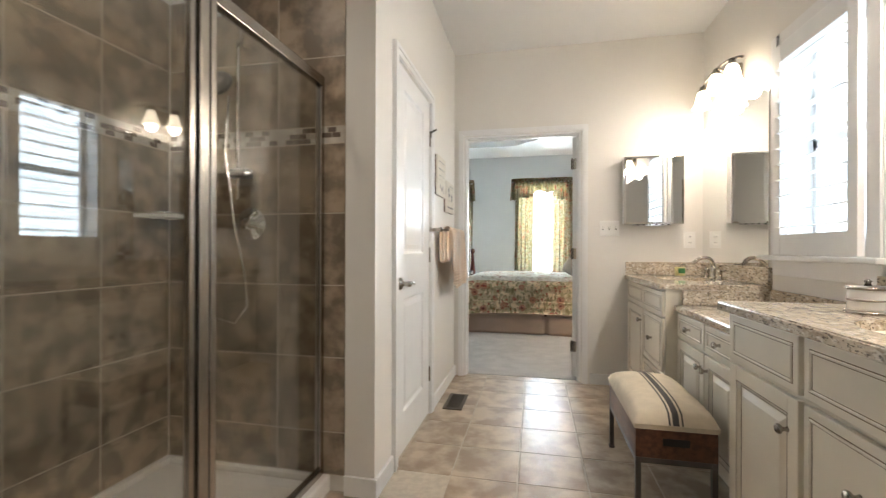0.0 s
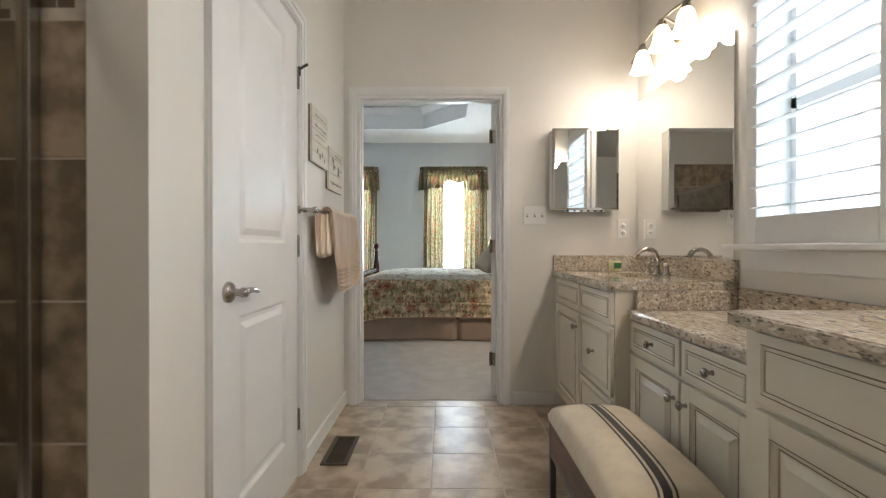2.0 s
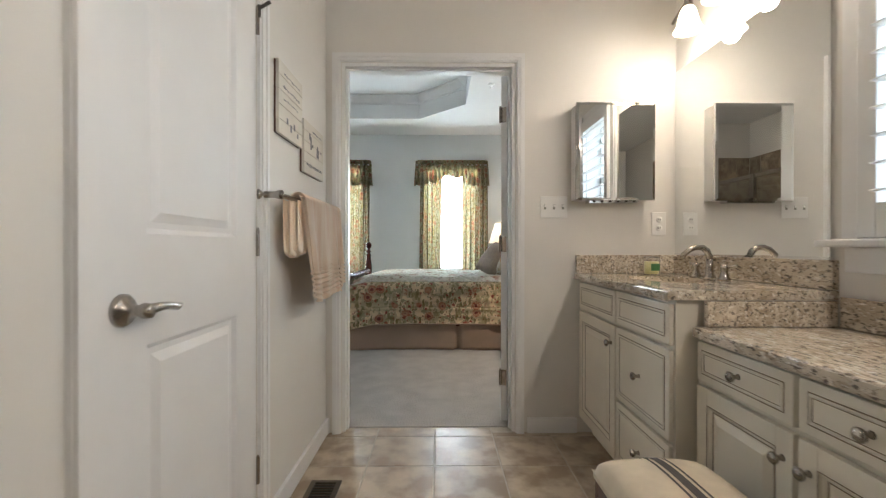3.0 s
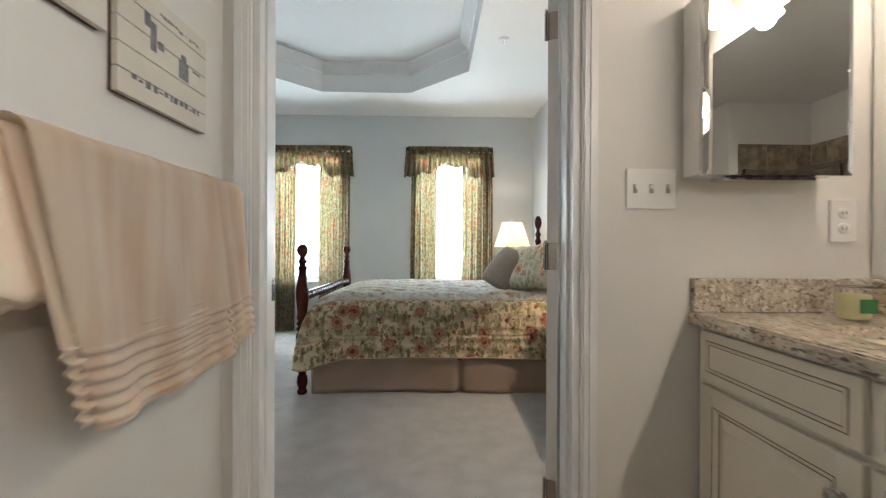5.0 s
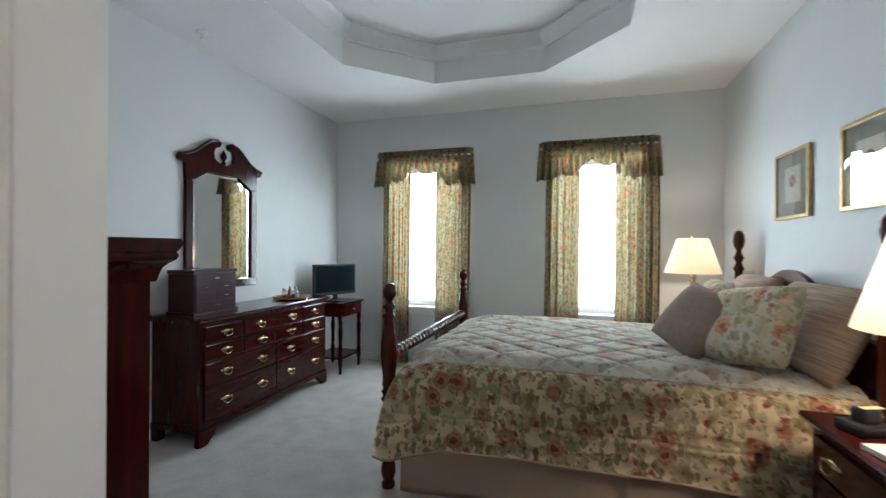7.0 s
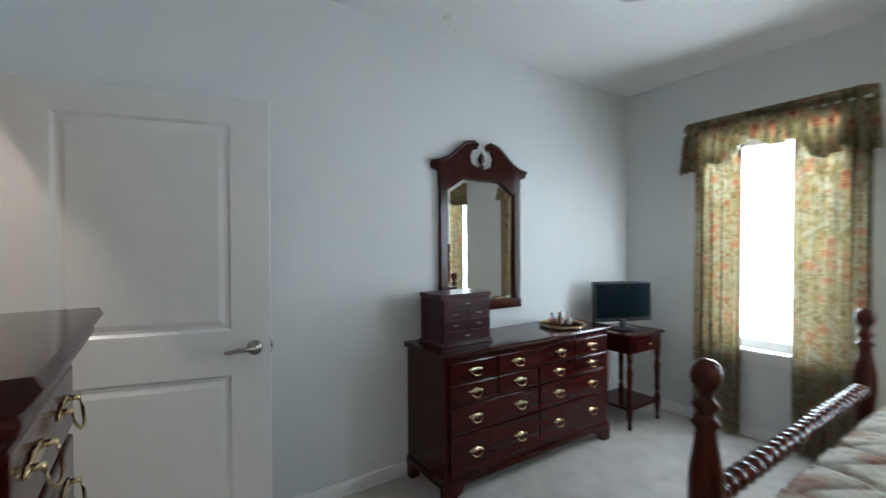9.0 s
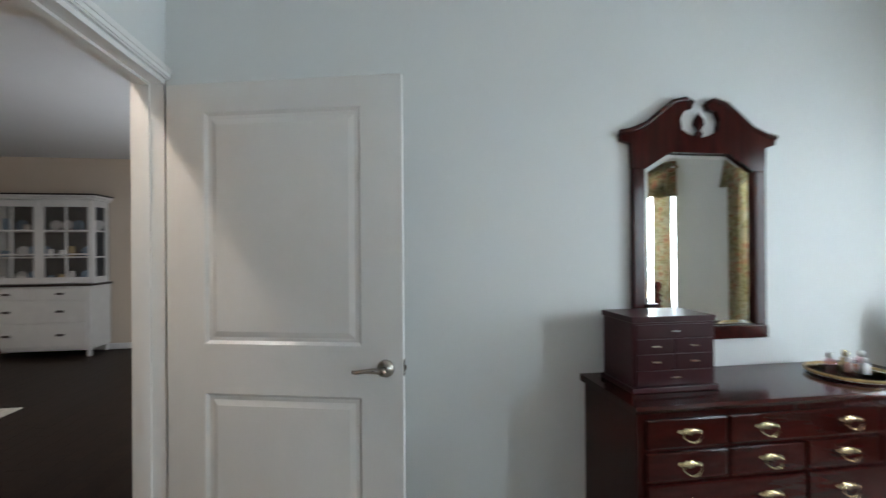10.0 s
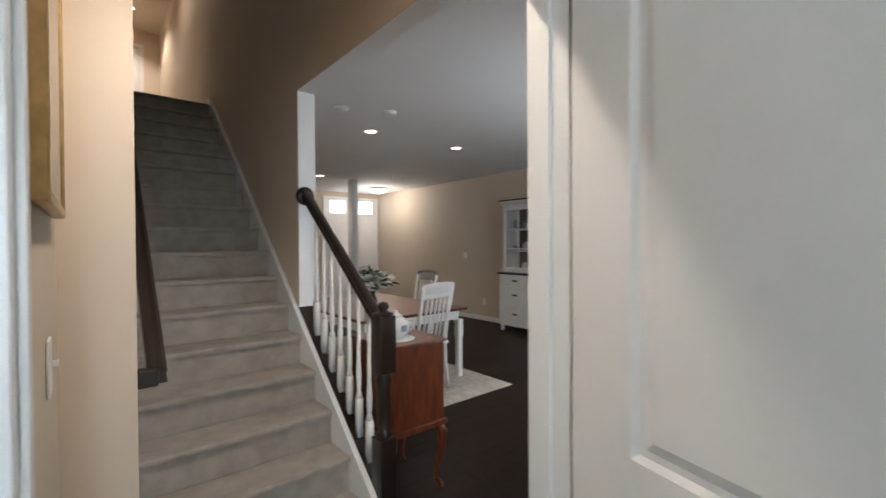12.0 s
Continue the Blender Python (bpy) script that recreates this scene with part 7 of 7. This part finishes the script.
vs = thing("flower_vase", "vase of white flowers and dark leaves on the table", "flowers", (-4.05, 0.80, 0.766))
part("vase", lathe([(0.05, 0), (0.055, 0.01), (0.07, 0.07), (0.06, 0.14), (0.04, 0.19), (0.052, 0.22), (0.045, 0.215)], 20), M["espresso"], vs, "dark vase")
rv = random.Random(5)
leaf_bm, pet_bm = bmesh.new(), bmesh.new()
for k in range(150):
    a, e, L = rv.uniform(0, 6.28), rv.uniform(0.15, 1.45), rv.uniform(0.07, 0.25)
    c = Vector((math.cos(a) * math.cos(e) * L, math.sin(a) * math.cos(e) * L, 0.24 + math.sin(e) * L))
    q = Matrix.Translation(c) @ Euler((rv.uniform(-0.8, 0.8), rv.uniform(-0.8, 0.8), a)).to_matrix().to_4x4()
    bm = leaf_bm if k % 2 else pet_bm
    if bm is leaf_bm:
        pts = [(-0.05, 0, 0), (-0.015, 0.017, 0.006), (0.03, 0.012, 0.002), (0.055, 0, -0.01), (0.03, -0.012, 0.002), (-0.015, -0.017, 0.006)]
        bm.faces.new([bm.verts.new(q @ Vector(p)) for p in pts])
    else:
        for j in range(6):
            an = j * 1.047
            pts = [(0, 0, 0), (0.03 * math.cos(an - 0.45), 0.03 * math.sin(an - 0.45), 0.012), (0.046 * math.cos(an), 0.046 * math.sin(an), 0.020), (0.03 * math.cos(an + 0.45), 0.03 * math.sin(an + 0.45), 0.012)]
            bm.faces.new([bm.verts.new(q @ Vector(p)) for p in pts])
part("leaves", leaf_bm, M["leaf"], vs, "dark green leaves")
part("blossoms", pet_bm, M["petal"], vs, "white blossoms")

# china hutch
hu = thing("china_hutch", "white china hutch with glass doors and drawers", "cabinet")
HX, HB, HY0, HY1 = -7.20, -7.635, -0.36, 0.98
part("base", boxes((HB, HX, HY0, HY1, 0.10, 0.945), bevel=0.004), M["white_paint"], hu)
for y in (HY0 + 0.04, HY1 - 0.04):
    for x in (HX - 0.04, HB + 0.04):
        part("foot", lathe([(0.022, 0), (0.034, 0.03), (0.028, 0.08), (0.035, 0.10)], 14, at=(x, y, 0)), M["white_paint"], hu)
part("counter", boxes((HB, HX + 0.025, HY0 - 0.025, HY1 + 0.025, 0.946, 0.975), bevel=0.006), M["espresso"], hu, "dark stained counter")
for z0, z1, n in ((0.775, 0.92, 2), (0.475, 0.755, 1), (0.15, 0.455, 1)):
    for k in range(n):
        w = (HY1 - HY0 - 0.08) / n
        y0 = HY0 + 0.04 + k * w
        d = part("drawer", boxes((HX, HX + 0.014, y0 + 0.008, y0 + w - 0.008, z0, z1), bevel=0.003), M["white_paint"], hu)
        for cy in ((y0 + w / 2,) if n == 2 else (y0 + w * 0.25, y0 + w * 0.75)):
            part("cup_pull", boxes((HX + 0.0145, HX + 0.03, cy - 0.045, cy + 0.045, (z0 + z1) / 2 - 0.014, (z0 + z1) / 2 + 0.016), bevel=0.005), M["gunmetal"], d, "dark cup pull")
ub = HX - 0.10
part("back_panel", boxes((HB, HB + 0.014, HY0 + 0.02, HY1 - 0.02, 0.976, 2.10)), M["hutch_back"], hu, "dark grey back panel")
part("upper_case", boxes((HB + 0.015, ub, HY0 + 0.02, HY0 + 0.05, 0.976, 2.10), (HB + 0.015, ub, HY1 - 0.05, HY1 - 0.02, 0.976, 1.06), (HB + 0.015, ub, HY1 - 0.05, HY1 - 0.02, 2.02, 2.10), (HB + 0.015, HB + 0.06, HY1 - 0.05, HY1 - 0.02, 1.06, 2.02), (ub - 0.05, ub, HY1 - 0.05, HY1 - 0.02, 1.06, 2.02),
                         (HB + 0.015, ub, HY0 + 0.05, HY1 - 0.05, 2.08, 2.10), (HB + 0.015, ub, HY0 + 0.05, HY1 - 0.05, 0.976, 0.99)), M["white_paint"], hu)
part("crown", boxes((HB, ub + 0.03, HY0 - 0.005, HY1 + 0.005, 2.101, 2.13), (HB, ub + 0.055, HY0 - 0.03, HY1 + 0.03, 2.13, 2.165), bevel=0.006), M["white_paint"], hu)
part("crown_cap", boxes((HB, ub + 0.065, HY0 - 0.04, HY1 + 0.04, 2.166, 2.185), bevel=0.004), M["espresso"], hu, "dark cornice edge")
for z in (1.32, 1.68):
    part("shelf", boxes((HB + 0.015, ub - 0.02, HY0 + 0.05, HY1 - 0.05, z, z + 0.018)), M["white_paint"], hu)
w = (HY1 - HY0 - 0.04) / 2
for k in range(2):
    y0 = HY0 + 0.02 + k * w
    y1 = y0 + w
    d = part("glass_door", boxes((ub, ub + 0.02, y0 + 0.004, y0 + 0.06, 0.99, 2.09), (ub, ub + 0.02, y1 - 0.06, y1 - 0.004, 0.99, 2.09), (ub, ub + 0.02, y0 + 0.06, y1 - 0.06, 0.99, 1.06), (ub, ub + 0.02, y0 + 0.06, y1 - 0.06, 2.01, 2.09),
                                 (ub + 0.002, ub + 0.018, (y0 + y1) / 2 - 0.011, (y0 + y1) / 2 + 0.011, 1.06, 2.01), *[(ub + 0.002, ub + 0.018, y0 + 0.06, y1 - 0.06, z, z + 0.02) for z in (1.36, 1.68)]), M["white_paint"], hu)
    p = part("pane", boxes((ub + 0.008, ub + 0.011, y0 + 0.06, y1 - 0.06, 1.06, 2.01)), M["pane"], d)
    p.visible_shadow = False
rc = random.Random(8)
for z in (0.9905, 1.3385, 1.6985):
    for k in range(9):
        y = HY0 + 0.13 + k * 0.135 + rc.uniform(-0.02, 0.02)
        kind = rc.choice(("plate", "cup", "jug"))
        if kind == "plate":
            o = thing("display_plate", "white china plate displayed upright in the hutch", "plate", (HB + 0.045, y, z), group="china in the hutch")
            part("plate", lathe([(0.02, 0), (0.05, 0.004), (0.075, 0.014), (0.072, 0.018), (0.04, 0.008), (0.0, 0.006)], 20, m=Matrix.Translation((0, 0, 0.076)) @ Matrix.Rotation(radians(80), 4, "Y")), M[rc.choice(("china", "blue_china"))], o)
        else:
            h = rc.uniform(0.08, 0.17)
            o = thing("display_cup", "small china vessel standing on the hutch shelf", "cup", (HB + 0.16, y, z), group="china in the hutch")
            part("vessel", lathe([(0.022, 0), (0.035, h * 0.2), (0.042, h * 0.55), (0.03, h * 0.85), (0.036, h), (0.032, h * 0.98)], 16), M[rc.choice(("china", "blue_china", "china", "amber"))], o)

# entrance: white post, front doors with lights
setting("wall_entrance_post", boxes((-5.98, -5.85, -3.15, -3.0, 0, 2.739)), M["trim"], "white painted entrance post", "post")
for x0 in (-7.62, -6.86):
    e = thing("front_door", "white front door with a small bright top light", "door", (x0, -4.998, 0))
    part("leaf", boxes((0, 0.72, 0, 0.045, 0.005, 2.62), bevel=0.003), M["trim"], e)
    part("top_light", boxes((0.18, 0.54, 0.046, 0.050, 2.22, 2.52)), M["outside_dining"], e, "small bright window pane")
    for z0, z1 in ((0.2, 0.95), (1.1, 2.05)):
        part("panel", boxes((0.12, 0.60, 0.046, 0.053, z0, z1), bevel=0.003), M["trim"], e)
for z0, y in ((1.17, -1.72), (0.30, -1.2)):
    o = thing("wall_plate", "white plate on the dining room wall", "switch", (-7.649, y, z0))
    part("plate", boxes((0, 0.006, 0, 0.08, 0, 0.12), bevel=0.002), M["plate"], o)

# unseen dining window with a glowing sheet behind it, added to brighten the room
w = tagged(new("window_dining"), "white dining room window, unseen, added to let light in", "window", kind="structure")
part("window_frame", boxes((-6.198, -6.14, 3.853, 3.909, 0.752, 2.348), (-4.46, -4.402, 3.853, 3.909, 0.752, 2.348), (-6.14, -4.46, 3.853, 3.909, 0.752, 0.81), (-6.14, -4.46, 3.853, 3.909, 2.29, 2.348), (-5.33, -5.27, 3.858, 3.904, 0.81, 2.29)), M["trim"], w)
setting("backdrop_dining", boxes((-7.5, -3.2, 4.6, 4.62, -0.1, 3.2)), M["outside_dining"], "glowing white sheet behind the added dining room window", "sky")


# ---- tiles and boards ----
def slab_pieces(name, parent, dims, material, gap, axis, edge=0.0015):
    """Pieces on a wall or floor: the gap is left in the two directions of the surface."""
    cache = {}
    ai = "xyz".index(axis)
    for d in dims:
        size = [round(d[1] - d[0], 3), round(d[3] - d[2], 3), round(d[5] - d[4], 3)]
        key = tuple(size)
        if key not in cache:
            s = [size[k] - (0 if k == ai else 2 * gap) for k in range(3)]
            bm = bmesh.new()
            box(bm, -s[0] / 2, s[0] / 2, -s[1] / 2, s[1] / 2, -s[2] / 2, s[2] / 2)
            bmesh.ops.bevel(bm, geom=bm.edges[:], offset=edge, segments=1, affect="EDGES")
            me = bpy.data.meshes.new(name)
            bm.to_mesh(me)
            bm.free()
            me.materials.append(material)
            cache[key] = me
        ob = new(name, cache[key])
        ob.parent = parent
        ob.location = ((d[0] + d[1]) / 2, (d[2] + d[3]) / 2, (d[4] + d[5]) / 2)


floor_b = bpy.data.objects["floor_bathroom"]
P = 0.315
dims = []
for i in range(-4, 6):
    for j in range(-14, 14):
        x0, x1 = -0.084 + P * i, -0.084 + P * (i + 1)
        y0, y1 = 3.49 + (P - 0.004) * j, 3.49 + (P - 0.004) * (j + 1)
        x0, x1 = max(x0, SX1 + 0.047 if y0 < 2.0 else BX0), min(x1, 1.24)
        y0, y1 = max(y0, -1.59), min(y1, 3.917)
        if x0 < BX0 - 0.001 and y1 > 2.0:
            y1 = 2.0
        if x1 - x0 > 0.03 and y1 - y0 > 0.02:
            if y1 > 3.85 and not (DX0 < (x0 + x1) / 2 < DX1):
                y1 = 3.85
            dims.append((x0, x1, y0, y1, -0.008, 0.0))
slab_pieces("floor_tile", floor_b, dims, M["floor_tile"], 0.003, "z")

rows = [(0.076, 0.265), (0.265, 0.595), (0.595, 0.915), (0.915, 1.235), (1.235, 1.545), (1.62, 1.93), (1.93, 2.26)]
north, west, south = [], [], []
for z0, z1 in rows:
    x = -0.825
    while x > SX0 + 0.01:
        x0 = max(x - 0.33, SX0 + 0.004)
        north.append((x0, x, SY1, SY1 + 0.011, z0, z1))
        x -= 0.33
    y = SY1
    while y > SY0 + 0.01:
        y0 = max(y - 0.33, SY0)
        west.append((SX0 - 0.011, SX0, y0, y, z0, z1))
        y -= 0.33
    x = SX1 + 0.04
    while x > SX0 + 0.01:
        x0 = max(x - 0.33, SX0)
        south.append((x0, x, SY0 - 0.011, SY0, z0, z1))
        x -= 0.33
wall_s = bpy.data.objects["wall_shower_upper"]
setting("wall_shower_grout", boxes((SX0, -0.826, SY1 + 0.0012, SY1 + 0.0105, 0.076, 2.258), (SX0 - 0.0105, SX0 - 0.0012, SY0, SY1, 0.076, 2.258), (SX0, SX1 + 0.038, SY0 - 0.0105, SY0 - 0.0012, 0.076, 2.258)), M["shower_grout"], "tan grout between the shower wall tiles", "wall")
slab_pieces("wall_tile", wall_s, north, M["shower_tile"], 0.0024, "y")
slab_pieces("wall_tile", wall_s, west, M["shower_tile"], 0.0024, "x")
slab_pieces("wall_tile", wall_s, south, M["shower_tile"], 0.0018, "y")
for tone, pick in (("mosaic_l", 0), ("mosaic_d", 1)):
    bm = bmesh.new()
    r2 = random.Random(9)
    for r in range(3):
        z0 = 1.5475 + r * 0.0235
        off = 0.02 * (r % 2)
        x = SX0 + 0.004 + off
        while x < -0.83:
            k = 1 if r2.random() < 0.48 else 0
            if k == pick:
                box(bm, x + 0.001, min(x + 0.040, -0.827), SY1 + 0.001, SY1 + 0.011, z0, z0 + 0.0215)
            x += 0.0415
        y = SY0 + off
        while y < SY1 - 0.05:
            k = 1 if r2.random() < 0.48 else 0
            if k == pick:
                box(bm, SX0 - 0.011, SX0 - 0.001, y + 0.001, y + 0.040, z0, z0 + 0.0215)
            y += 0.0415
    o = part("mosaic_band", bm, M[tone], wall_s, "small mosaic strip tiles")
    o["kind"] = "stuff"

# hardwood boards of the hall and dining room
rb = random.Random(3)
near, far = [], bmesh.new()
y = 3.84
while y > -4.95:
    y0 = y - 0.127
    xs = -1.82
    while xs > -7.64:
        xe = max(xs - rb.uniform(0.8, 1.6), -7.64)
        blocked = y < 2.66 and xs > -2.95
        if blocked:
            xs, xe = -2.95, max(-2.95 - rb.uniform(0.5, 1.3), -7.64)
        if y > 0.2:
            near.append((xe, xs, y0, y, -0.008, 0.0))
        else:
            box(far, xe + 0.001, xs - 0.001, y0 + 0.001, y - 0.001, -0.008, 0.0)
        xs = xe
    y = y0
slab_pieces("floor_board", bpy.data.objects["floor_hall"], near[:300], M["hardwood"], 0.0004, "z", 0.0005)
o = part("far_boards", far, M["hardwood"], bpy.data.objects["floor_hall"], "dark hardwood boards")
o["kind"] = "stuff"
